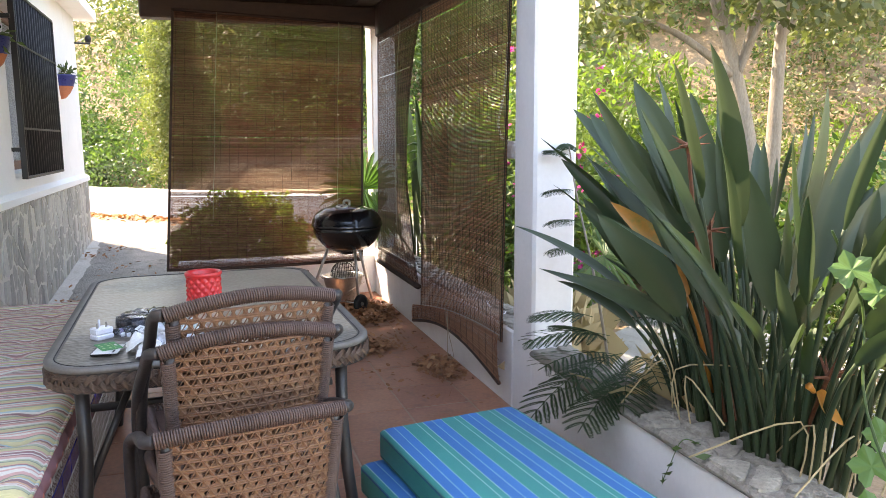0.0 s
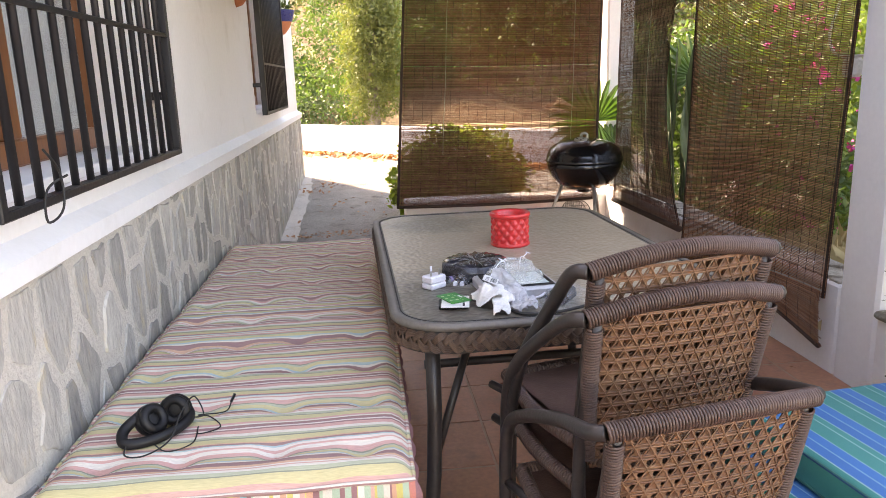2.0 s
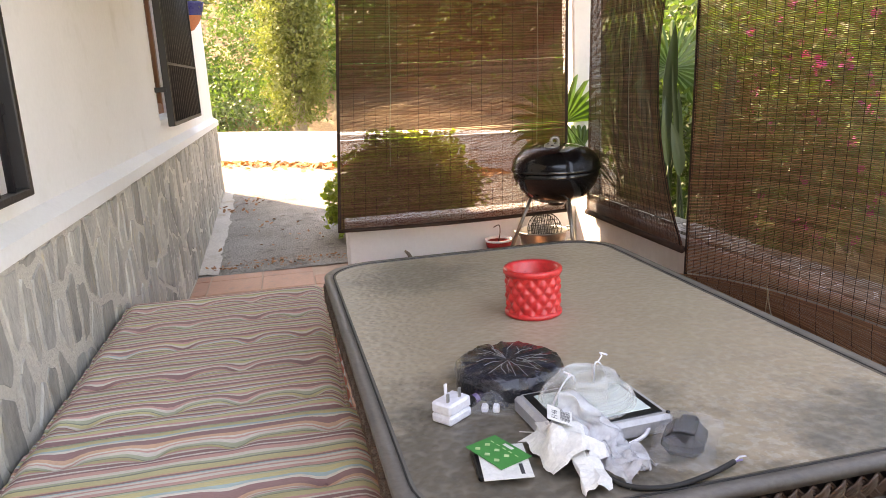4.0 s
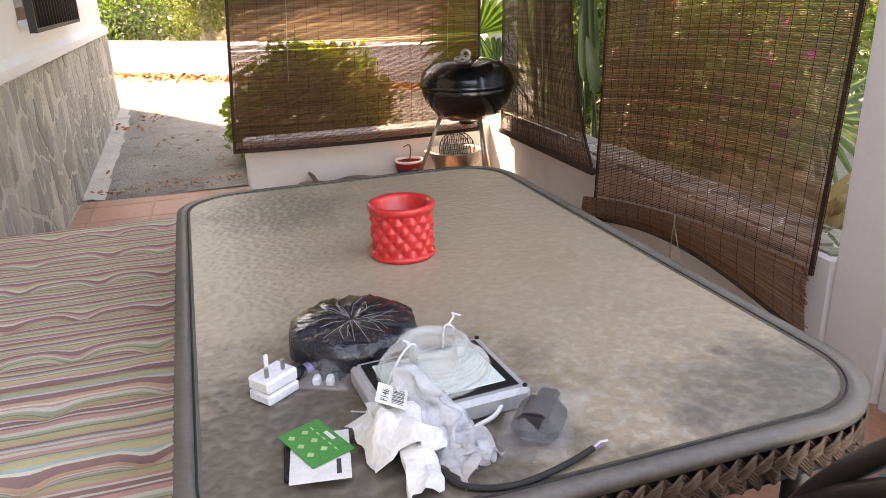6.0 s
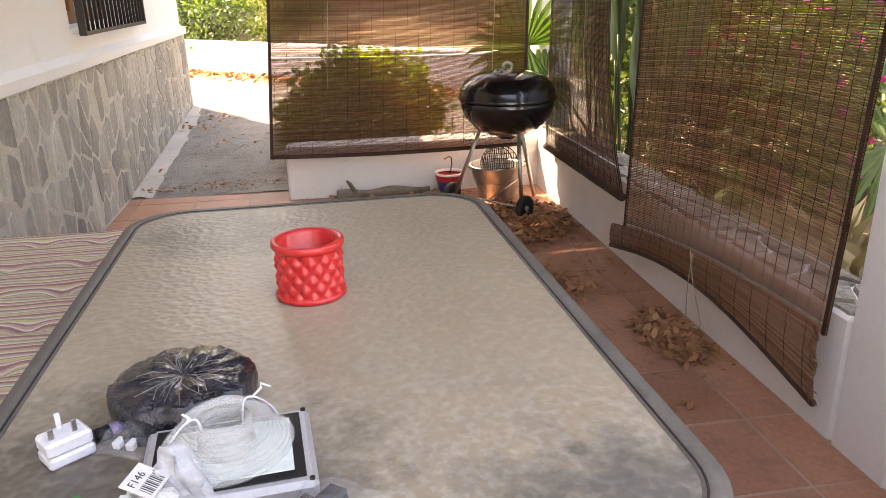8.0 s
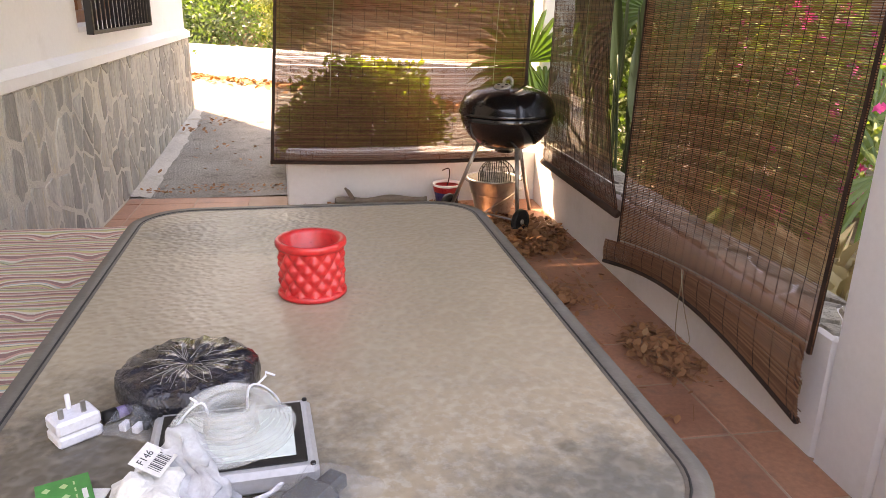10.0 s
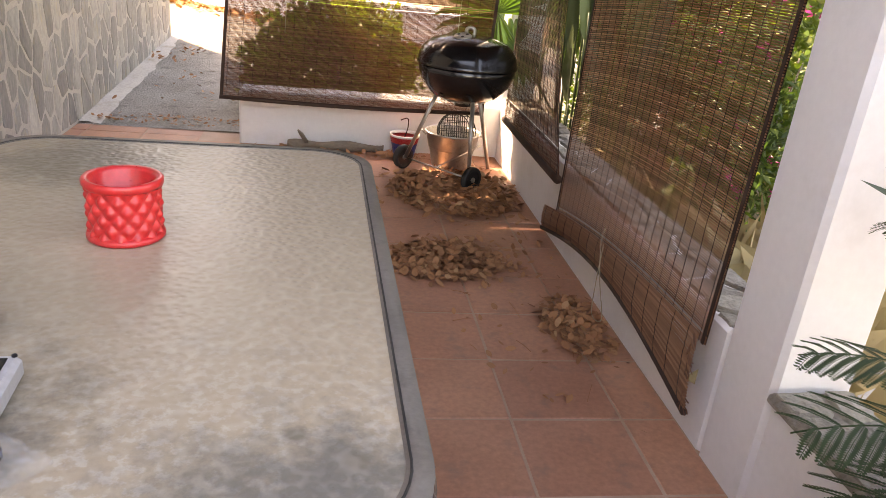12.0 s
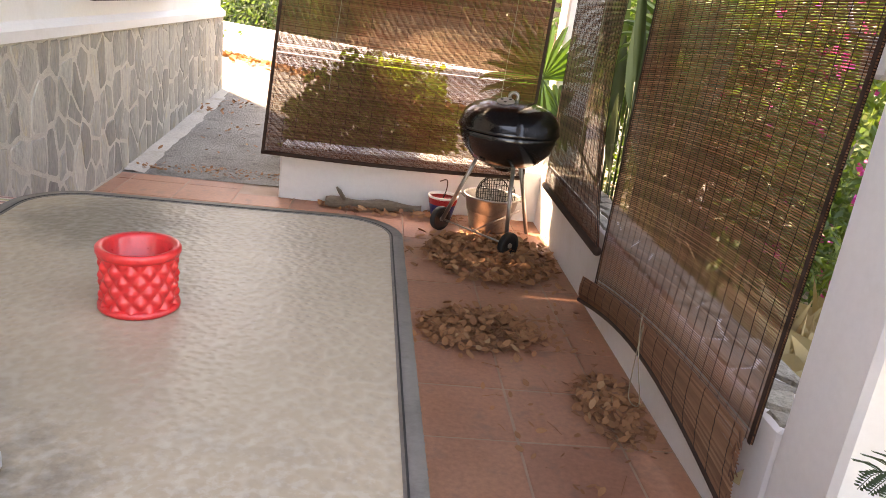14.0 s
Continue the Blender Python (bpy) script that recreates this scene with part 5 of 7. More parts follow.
leafy_mass("hillside_shrubs", "sunlit green shrubs covering the slope", "shrubs", hill_blobs(-16, 30, 14.5, 19, 55, 1, 0.9, 1.0), 120000, 0.082, GREEN_A, 11)
leafy_mass("hillside_shrubs", "dense dark green shrubs on the slope", "shrubs", hill_blobs(-18, 66, 15, 26, 60, 2, 1.3, 1.0), 80000, 0.125, GREEN_B, 12)
leafy_mass("hillside_shrubs", "olive and dry shrubs higher on the slope", "shrubs", hill_blobs(-18, 70, 16, 34, 110, 3, 1.7, 0.9), 100000, 0.15, GREEN_C, 13)
leafy_mass("hillside_shrubs", "mixed green scrub on the bank beyond the garden", "shrubs", hill_blobs(24, 66, 10.5, 19, 60, 9, 0.9, 0.9), 80000, 0.09, GREEN_C, 19)
leafy_mass("hillside_shrubs", "pale yellow-green bushes on the slope", "shrubs", hill_blobs(9, 66, 12, 24, 50, 4, 0.9, 0.9), 56000, 0.09, YELLOWISH, 14)
leafy_mass("hillside_shrubs", "grey-green shrubs at the foot of the slope", "shrubs", [(-3.6, 16.2, 0.9, 1.1, 0.9, 0.9), (-2.4, 15.2, 0.7, 0.9, 0.8, 0.8), (-4.6, 17.4, 1.2, 1.2, 1.2, 1.2), (-1.2, 14.6, 0.6, 0.8, 0.7, 0.55), (-3.0, 16.0, 1.9, 0.8, 0.8, 0.7)], 22000, 0.065, GREEN_D, 15)


def tree(name, label, at, trunks, blobs, count, size, material, seed):
    t = thing(name, label, "tree", at)
    for pts, r in trunks:
        p = arc(pts, 6)
        n = len(p)
        part("trunk", Mesh().tube(p, [r * (1 - 0.75 * k / n) for k in range(n)], 10), TRUNK, t, "", True)
    rng = random.Random(seed)
    for b in blobs:
        pts, r = rng.choice(trunks)
        s, e = Vector(pts[-2]), Vector(b[:3])
        part("limb", Mesh().tube(arc([s, s.lerp(e, 0.5) + Vector((0, 0, 0.15)), e], 4), [0.05 - 0.005 * k for k in range(9)], 6), TRUNK, t, "", True)
    c, d = crown_points(blobs, count, seed, 0.3)
    part("crown", quads("crown", leaf_quads(c, size, seed, 0.5, 0.3), material), None, t)["kind"] = "stuff"
    return t


# slender conifer behind the parapet, and a forked tree beyond the garden
cyp = [(0, 0, 0.9 + 0.45 * k, 0.55 - 0.05 * abs(k - 2), 0.55 - 0.05 * abs(k - 2), 0.5) for k in range(10)]
tree("cypress_tree", "soft green conifer behind the white parapet", (-0.12, 13.2, 0.25), [([(0, 0, -0.2), (0, 0, 2), (0.05, 0, 4.5)], 0.12)], cyp, 30000, 0.06, CONIFER, 21)
tree("forked_tree", "slim tree with two pale trunks beyond the garden", (5.6, 6.2, -0.6), [([(0, 0, -0.1), (-0.05, 0, 1.4), (-0.25, 0.1, 2.6), (-0.7, 0.2, 4.0)], 0.13), ([(0.12, 0.05, -0.1), (0.2, 0.05, 1.6), (0.18, 0.0, 3.0), (0.3, 0, 4.4)], 0.11)],
     [(-0.9, 0.2, 3.9, 0.9, 0.9, 0.5), (0.4, 0, 4.4, 1.0, 1.0, 0.6), (-0.1, -0.4, 3.4, 0.8, 0.7, 0.35), (1.2, 0.4, 3.5, 0.9, 0.8, 0.5), (-1.6, 0.4, 3.2, 0.7, 0.7, 0.35)], 6500, 0.11, GREEN_C, 22)

# shrub just past the back wall, and garden shrubs
bush("round_shrub", "rounded dark green shrub with sunlit yellow-green tips", (0.56, 7.62, 0.05), [(-0.25, 0, 0.36, 0.36, 0.36, 0.32), (0.2, 0.02, 0.40, 0.40, 0.38, 0.38), (0.0, 0.05, 0.62, 0.34, 0.3, 0.24), (0.42, 0.0, 0.30, 0.24, 0.26, 0.26), (-0.42, 0.0, 0.24, 0.22, 0.26, 0.22)], 6200, 0.062, JADE, 31, 0.7)
bush("leafy_bush", "bush with long drooping green leaves", (4.9, 7.5, -0.6), [(0, 0, 2.3, 0.8, 0.7, 0.6), (-0.4, 0.2, 1.7, 0.7, 0.7, 0.6), (0.6, 0.1, 1.8, 0.7, 0.7, 0.6), (0, 0, 1.0, 0.6, 0.6, 0.6)], 5200, 0.17, YELLOWISH, 32, 0.25)
bush("leafy_bush", "lush green bush in the garden", (5.2, 8.2, -0.6), [(0, 0, 1.1, 0.7, 0.6, 0.5), (0.5, 0.4, 1.2, 0.6, 0.6, 0.5), (-0.3, 0.5, 0.8, 0.6, 0.6, 0.5), (0.9, -0.3, 0.9, 0.6, 0.6, 0.5)], 4200, 0.10, GREEN_A, 33, 0.5)
bush("leafy_bush", "dark green bush in the garden", (4.4, 3.4, -0.5), [(0, 0, 1.0, 0.8, 0.7, 0.6), (0.7, 0.6, 1.1, 0.8, 0.8, 0.7), (-0.2, 0.9, 1.0, 0.6, 0.6, 0.6)], 5200, 0.10, GREEN_B, 34, 0.5)
bush("leafy_bush", "sunny green bush beyond the garden wall", (2.9, 6.7, -0.3), [(0, 0, 1.2, 0.6, 0.6, 0.6), (0.4, 0.5, 1.7, 0.6, 0.6, 0.5), (-0.3, 0.6, 1.5, 0.5, 0.5, 0.6)], 4800, 0.09, GREEN_A, 35, 0.45)


# fan palms
def fan(t, base, centre, normal, up, r, n, material, droop=0.12):
    """One fan leaf: stalk and a wheel of pointed blades."""
    nrm, up = Vector(normal).normalized(), Vector(up)
    up = (up - nrm * up.dot(nrm)).normalized()
    side = nrm.cross(up)
    c = Vector(centre)
    m = Mesh()
    m.tube(arc([Vector(base), Vector(base).lerp(c, 0.55) + Vector((0, 0, 0.05)), c], 4), 0.006, 5)
    for k in range(n):
        a = radians(-140 + 280 * k / (n - 1))
        d = math.cos(a) * up + math.sin(a) * side
        w = nrm.cross(d)
        l = r * (0.78 + 0.22 * math.cos(a * 0.6))
        p = [c, c + d * l * 0.55, c + d * l * 0.85 - Vector((0, 0, droop * 0.3 * l)), c + d * l - Vector((0, 0, droop * l))]
        ww = [0.004, 0.024, 0.014, 0.001]
        b = len(m.v)
        for q, hw in zip(p, ww):
            m.v.extend([tuple(q - w * hw), tuple(q + nrm * hw * 0.5), tuple(q + w * hw)])
        for i in range(3):
            for j in range(2):
                m.f.append((b + 3 * i + j, b + 3 * i + j + 1, b + 3 * i + j + 4, b + 3 * i + j + 3))
    part("fan_leaf", m, material, t)


def palm(label, at, leaves, material):
    t = thing("fan_palm", label, "palm", at)
    part("trunk", Mesh().tube([(0, 0, -0.3), (0, 0, 0.12)], [0.10, 0.07], 10), TRUNK, t, "", True)
    for centre, nrm, up, r in leaves:
        fan(t, (0, 0, 0.1), centre, nrm, up, r, 22, material)
    return t


palm("young fan palm behind the low wall, sunlit", (1.95, 7.25, 0.1), [((-0.1, 0.2, 0.7), (0.2, -0.6, 0.7), (-0.4, 0, 1), 0.4), ((0.35, 0.1, 0.8), (0.3, -0.7, 0.6), (0.7, 0, 0.6), 0.4), ((0.1, -0.1, 1.25), (0.1, -0.8, 0.4), (0.1, 0, 1), 0.42)], FANLEAF)
palm("fan palm with a leaf reaching over the low wall", (2.3, 6.32, -0.2), [((-0.70, 0.24, 1.165), (-0.25, -0.95, 0.15), (-0.85, 0, 0.55), 0.42), ((-0.55, 0.30, 0.95), (-0.2, -0.9, 0.3), (-0.7, 0, -0.3), 0.26), ((0.1, 0.2, 1.5), (-0.3, -0.8, 0.4), (0.2, 0, 1), 0.45)], FANLEAF)
palm("fan palm growing close to the garden wall", (3.45, 6.25, -0.3), [((-0.35, -0.2, 0.8), (-0.6, -0.5, 0.5), (-0.3, -0.5, 1), 0.5), ((0.1, -0.5, 1.0), (-0.3, -0.8, 0.4), (0.3, -0.3, 1), 0.5), ((-0.45, 0.3, 1.1), (-0.7, -0.3, 0.5), (-0.2, 0.3, 1), 0.5), ((0.3, 0.3, 1.3), (-0.4, -0.6, 0.5), (0.4, 0.1, 1), 0.5), ((-0.1, -0.9, 0.75), (-0.4, -0.6, 0.6), (-0.2, -0.9, 0.6), 0.5)], GREEN_A)
palm("fan palm with broad leaves in the garden", (4.4, 7.3, -0.5), [((-0.4, -0.1, 1.1), (-0.6, -0.6, 0.4), (-0.4, 0, 1), 0.5), ((0.0, -0.4, 1.5), (-0.4, -0.8, 0.3), (0, 0, 1), 0.5), ((-0.2, 0.4, 1.5), (-0.6, -0.5, 0.4), (0, 0.5, 1), 0.5), ((-0.5, 0.2, 0.6), (-0.7, -0.5, 0.4), (-0.7, 0, 0.4), 0.45)], YELLOWISH)


# bird-of-paradise: long stalks with paddle leaves
def paddle_leaf(t, base, tip, stalk, width, material, seed, label=""):
    rng = random.Random(seed)
    b, e = Vector(base), Vector(tip)
    d = e - b
    bow = Vector((d.x, d.y, 0)) * -0.15 + Vector((0, 0, 0.15 * Vector((d.x, d.y, 0)).length))
    m = Mesh()
    axis = [b + d * (k / 14) + bow * math.sin(math.pi * k / 14) for k in range(15)]
    ks = max(2, int(14 * stalk))
    m.tube(axis[:ks + 1], [0.012 - 0.006 * k / ks for k in range(ks + 1)], 6)
    side = d.cross(Vector((rng.uniform(-0.5, 0.5), rng.uniform(-1, 0), rng.uniform(0.1, 0.6)))).normalized()
    n = 14 - ks
    rows = []
    for k in range(2 * n + 1):
        q = ks + k / 2
        i = min(13, int(q))
        p = axis[i].lerp(axis[i + 1], q - i)
        s = k / (2 * n)
        w = width * (math.sin(math.pi * min(1, s ** 0.8 * 0.97 + 0.03)) ** 0.75) * 0.5
        up = side.cross(d).normalized()
        rows.append([p + side * (w * f) + up * (0.38 * w * abs(f)) + up * 0.006 * math.sin(5 * s + seed) for f in (-1, -0.5, 0, 0.5, 1)])
    base_i = len(m.v)
    for r in rows:
        m.v.extend([tuple(q) for q in r])
    for k in range(len(rows) - 1):
        for j in range(4):
            a = base_i + k * 5 + j
            m.f.append((a, a + 1, a + 6, a + 5))
    part("leaf", m, material, t, label, True)


def strelitzia(label, at, n, spread, h0, h1, seed, extra=(), flowers=()):
    t = thing("bird_of_paradise", label, "plant", at)
    rng = random.Random(seed)
    for k in range(n):
        a = rng.uniform(0, 6.283)
        r = rng.random() ** 0.5
        bx, by = 0.16 * r * math.cos(a), 0.42 * r * math.sin(a)
        lean = spread * rng.uniform(0.15, 1.0)
        h = rng.uniform(h0, h1) * (1 - 0.3 * lean)
        a2 = a + rng.uniform(-0.6, 0.6)
        paddle_leaf(t, (bx, by, 0), (bx + lean * math.cos(a2), by + lean * math.sin(a2), h), rng.uniform(0.52, 0.66), rng.choice((0.035, 0.05, 0.07, 0.09, 0.115)) * rng.uniform(0.85, 1.1), PADDLE, seed * 100 + k)
    for k, (b, e, st, w, mt, lb) in enumerate(extra):
        paddle_leaf(t, b, e, st, w, mt, seed * 100 + 60 + k, lb)
    for k in range(16):
        a = rng.uniform(0, 6.283)
        bx, by = 0.2 * math.cos(a), 0.45 * math.sin(a)
        e = (bx + rng.uniform(-0.25, 0.1), by + rng.uniform(-0.3, 0.3), rng.uniform(0.05, 0.4))
        part("dry_stalk", Mesh().tube(arc([(bx, by, 0), (bx * 1.2, by * 1.1, 0.25), e], 4), 0.003, 5), STRAW, t)
    for p in flowers:
        f = Mesh()
        for k in range(11):
            d = Vector((rng.uniform(-1, 1), rng.uniform(-1, 1), rng.uniform(-0.3, 0.9))).normalized()
            f.tube([Vector(p), Vector(p) + d * 0.07], [0.007, 0.001], 5)
        f.tube(arc([(p[0] * 0.4, p[1] * 0.6, 0.1), (p[0] * 0.8, p[1] * 0.8, p[2] * 0.6), p], 4), 0.007, 5)
        part("withered_flower", f, RUST, t, "withered rusty flower head")
    return t


RUST = surface("withered_petals", (0.10, 0.030, 0.015), (0.20, 0.07, 0.025), 30, 160, 0.8, bump=0.3)
strelitzia("large clump of paddle-leaved bird-of-paradise with a few yellowed leaves", (2.03, 2.05, 0.32), 112, 0.66, 0.72, 1.46, 5,
           extra=[((-0.06, 0.20, 0.15), (-0.47, 0.26, 0.86), 0.45, 0.12, OCHRE, "yellowed leaf"), ((-0.16, -0.34, 0.36), (-0.02, -0.34, 0.22), 0.3, 0.06, OCHRE, "yellowed leaf"),
                  ((-0.05, 0.35, 0), (-0.60, 0.80, 0.72), 0.5, 0.10, PADDLE, ""), ((-0.05, 0.4, 0), (-0.45, 0.70, 0.50), 0.5, 0.08, PADDLE, ""), ((0, 0.35, 0), (-0.42, 0.50, 1.0), 0.5, 0.12, PADDLE, ""), ((0, 0.3, 0), (-0.25, 0.62, 0.95), 0.5, 0.11, PADDLE, "")] + [((-0.04, 0.35 - 0.06 * k, 0), (-0.50 + 0.03 * k, 0.75 - 0.11 * k, 0.55 + 0.09 * ((k * 5) % 7)), 0.5, 0.08 + 0.004 * k, PADDLE, "") for k in range(9)],
           flowers=[(-0.30, 0.08, 1.05), (-0.20, 0.08, 0.77), (-0.10, -0.35, 0.38)])
strelitzia("tall strap-leaved plant in the gap between the blinds", (2.15, 6.0, 0.0), 14, 0.25, 0.9, 1.9, 8)
strelitzia("strap-leaved plant beyond the low wall", (2.25, 6.75, 0.0), 14, 0.3, 0.9, 2.0, 9)


# sapling with feathery leaves leaning over the wall
def feather(m, base, d, length, up, rng, pairs=8):
    d, up = Vector(d).normalized(), Vector(up)
    up = (up - d * up.dot(d)).normalized()
    side = d.cross(up)
    b = Vector(base)
    ax = [b + d * length * k / 10 - Vector((0, 0, 0.35 * length * (k / 10) ** 2)) for k in range(11)]
    m.tube(ax, 0.0018, 4)
    for k in range(pairs):
        q = 1.5 + 8.3 * k / pairs
        i = int(q)
        p = ax[i].lerp(ax[i + 1], q - i)
        for s in (-1, 1):
            pd = (side * s + d * 0.75 - Vector((0, 0, 0.25))).normalized()
            pl = length * 0.42 * math.sin(math.pi * (0.25 + 0.65 * k / pairs))
            ln = pd.cross(up).normalized()
            nn = max(8, int(pl / 0.0062))
            m.tube([p, p + pd * pl * 0.5, p + pd * pl - Vector((0, 0, 0.02))], 0.0009, 3)
            for j in range(1, nn):
                c = p + pd * pl * j / nn - Vector((0, 0, 0.02 * (j / nn) ** 2))
                ll = 0.015 * math.sin(math.pi * (0.15 + 0.75 * j / nn)) + 0.003
                for e in (-1, 1):
                    t2 = c + ln * e * ll + pd * ll * 0.4
                    b2 = pd * 0.0055
                    m.add([c - b2 * 0.4, (c + t2) / 2 - b2, t2, (c + t2) / 2 + b2], [(0, 1, 2, 3)])


sap = thing("feathery_sapling", "sapling with feathery dark green leaves leaning over the low wall", "plant", (1.92, 2.85, 0.3))
rg = random.Random(3)
part("stem", Mesh().tube(arc([(0, 0, 0), (-0.05, 0.08, 0.45), (-0.06, 0.26, 0.85), (-0.08, 0.30, 1.06)], 6), [0.008 - 0.0003 * k for k in range(19)], 6), TRUNK, sap, "", True)
for bx, by, bz, dx, dy, dz, ln in ((-0.05, -0.1, 0.18, -1, -0.15, 0.35, 0.42), (-0.05, -0.15, 0.2, -1, -0.6, 0.2, 0.42), (-0.05, -0.05, 0.25, -1, 0.25, 0.3, 0.40), (-0.05, -0.2, 0.15, -0.7, -1, 0.2, 0.36), (-0.08, 0.0, 0.12, -1, -0.3, -0.1, 0.40), (-0.1, -0.1, 0.25, -0.8, -0.3, 0.6, 0.34),
                             (-0.02, -0.2, 0.2, -0.3, -1, 0.3, 0.36), (-0.05, 0.1, 0.3, -0.9, 0.5, 0.3, 0.30), (0.0, 0.0, 0.3, 0.3, -0.8, 0.4, 0.36), (-0.1, -0.25, 0.12, -0.9, -0.5, 0.0, 0.34),
                             (-0.06, 0.24, 0.72, -1, -0.1, 0.3, 0.17), (-0.06, 0.2, 0.60, -1, 0.0, 0.25, 0.18), (-0.07, 0.27, 0.86, -1, 0.1, 0.25, 0.15), (-0.08, 0.30, 1.02, -0.6, 0.5, 0.4, 0.13), (-0.08, 0.30, 1.04, 0.2, 0.6, 0.4, 0.13)):
    fm = Mesh()
    feather(fm, (bx, by, bz), (dx, dy, dz), ln, (0, 0, 1), rg)
    part("feather_leaf", fm, FERNY, sap)

# dry grass tufts, bougainvillea, vine
for gx, gy, gz, hh, n, nm in ((2.14, 3.80, 0.03, 0.44, 260, "tuft of bleached dry grass behind the pillar"), (2.22, 4.28, 0.0, 0.46, 420, "bleached dry grass by the low wall"), (2.15, 2.5, 0.2, 0.3, 160, "dry stalks and grass among the leaves")):
    rng = random.Random(int(gx * 100 + gy * 10))
    m = Mesh()
    for k in range(n):
        a = rng.uniform(0, 6.28)
        x, y = gx + rng.gauss(0, 0.10), gy + rng.gauss(0, 0.12)
        h = hh * rng.uniform(0.5, 1.2)
        ln = rng.uniform(0.05, 0.3)
        m.add([(x - 0.003, y, gz), (x + 0.003, y, gz), (x + 0.5 * ln * math.cos(a) + 0.003, y + 0.5 * ln * math.sin(a), gz + h * 0.75), (x + ln * math.cos(a), y + ln * math.sin(a), gz + h * rng.uniform(0.5, 1))], [(0, 1, 2, 3)])
    thing("dry_grass", nm, "grass", kind="stuff", mesh=m.data("dry_grass", STRAW))
bg = bush("bougainvillea", "bougainvillea with magenta bracts and green leaves", (3.3, 6.0, -0.4), [(0, 0, 1.3, 0.5, 0.45, 0.5), (-0.25, -0.3, 0.9, 0.4, 0.4, 0.4), (0.1, 0.5, 1.7, 0.5, 0.5, 0.5), (0, 0.3, 2.2, 0.5, 0.6, 0.5)], 2300, 0.07, YELLOWISH, 41)
c, dd = crown_points([(0, 0, 1.3, 0.52, 0.47, 0.52), (-0.3, -0.3, 0.9, 0.42, 0.42, 0.42), (0.1, 0.5, 1.8, 0.5, 0.5, 0.5), (0, 0.3, 2.2, 0.5, 0.6, 0.5)], 70, 42, 0.95)
cl = np.repeat(c, 6, axis=0) + np.random.default_rng(5).normal(size=(420, 3)) * 0.02
part("bract_cluster", quads("bract_cluster", leaf_quads(cl, 0.045, 43, 0.8), PINK), None, bg, "magenta flower bracts")["kind"] = "stuff"

# low bougainvillea and undergrowth past the reed blinds
lb = bush("bougainvillea", "low bougainvillea with scattered magenta bracts beyond the blinds", (3.5, 6.55, -0.35), [(-0.1, -0.1, 0.55, 0.5, 0.5, 0.42), (0.1, 0.1, 1.0, 0.5, 0.5, 0.4), (-0.2, -0.5, 0.5, 0.4, 0.4, 0.4), (0.1, 0.3, 1.4, 0.5, 0.5, 0.4)], 3400, 0.08, YELLOWISH, 61, 0.4)
c, dd = crown_points([(-0.1, -0.1, 0.55, 0.56, 0.56, 0.46), (0.1, 0.1, 1.05, 0.55, 0.55, 0.45), (-0.25, -0.5, 0.5, 0.45, 0.45, 0.4), (0.1, 0.3, 1.4, 0.55, 0.55, 0.45)], 55, 62, 0.95)
cl = np.repeat(c, 8, axis=0) + np.random.default_rng(6).normal(size=(440, 3)) * 0.022
part("bract_cluster", quads("bract_cluster", leaf_quads(cl, 0.045, 63, 0.85), PINK), None, lb, "magenta flower bracts")["kind"] = "stuff"
under = [(3.6 + 0.3 * math.sin(k * 1.9), 3.2 + 0.4 * k, -0.1, 0.5, 0.4, 0.45) for k in range(3)]
leafy_mass("undergrowth", "low mixed green and dry undergrowth in the garden", "undergrowth", under, 2600, 0.06, GREEN_C, 66, 0.4)

dark = [(2.75 + 0.2 * math.sin(k * 2.1), 5.55 + 0.3 * k, 0.35 + 0.2 * math.sin(k * 1.3), 0.3, 0.32, 0.5) for k in range(8)]
leafy_mass("undergrowth", "dense dark green undergrowth beyond the corner of the porch", "undergrowth", dark, 9000, 0.075, GREEN_B, 67, 0.3)

# rubble stones by the low wall
rub = random.Random(12)
for k in range(9):
    st = thing("rubble_stone", "pale rounded rubble stone lying in the garden", "stone", (2.12 + 0.12 * rub.random(), 4.2 + 0.055 * k, -0.02), rub.uniform(0, 90), "rubble stones by the wall")
    r0 = rub.uniform(0.035, 0.075)
    rm = Mesh()
    rm.lathe([(0.0005, -0.6 * r0), (0.6 * r0, -0.5 * r0), (r0, 0.0), (0.8 * r0, 0.45 * r0), (0.4 * r0, 0.62 * r0), (0.0005, 0.66 * r0)], 10)
    rm.v = [(x * (1 + 0.25 * noise.noise((x * 30, y * 30, k))), y * (1 + 0.25 * noise.noise((y * 30, z * 30, k + 3))), z + r0 * 0.5) for x, y, z in rm.v]
    part("rock", rm, STONE, st, "", True)


def lobed_leaf(m, c, nrm, up, r):
    nrm = Vector(nrm).normalized()
    up = (Vector(up) - nrm * Vector(up).dot(nrm)).normalized()
    side = nrm.cross(up)
    c = Vector(c)
    ring = []
    for k in range(30):
        a = 2 * math.pi * k / 30
        q = r * (0.84 + 0.14 * math.cos(5 * a) + 0.05 * math.cos(15 * a)) * (0.55 if abs(a - math.pi) < 0.25 else 1)
        ring.append(c + up * q * math.cos(a) + side * q * math.sin(a) + nrm * 0.12 * q * math.cos(5 * a))
    m.add([tuple(c)] + [tuple(p) for p in ring], [(0, 1 + k, 1 + (k + 1) % 30) for k in range(30)])


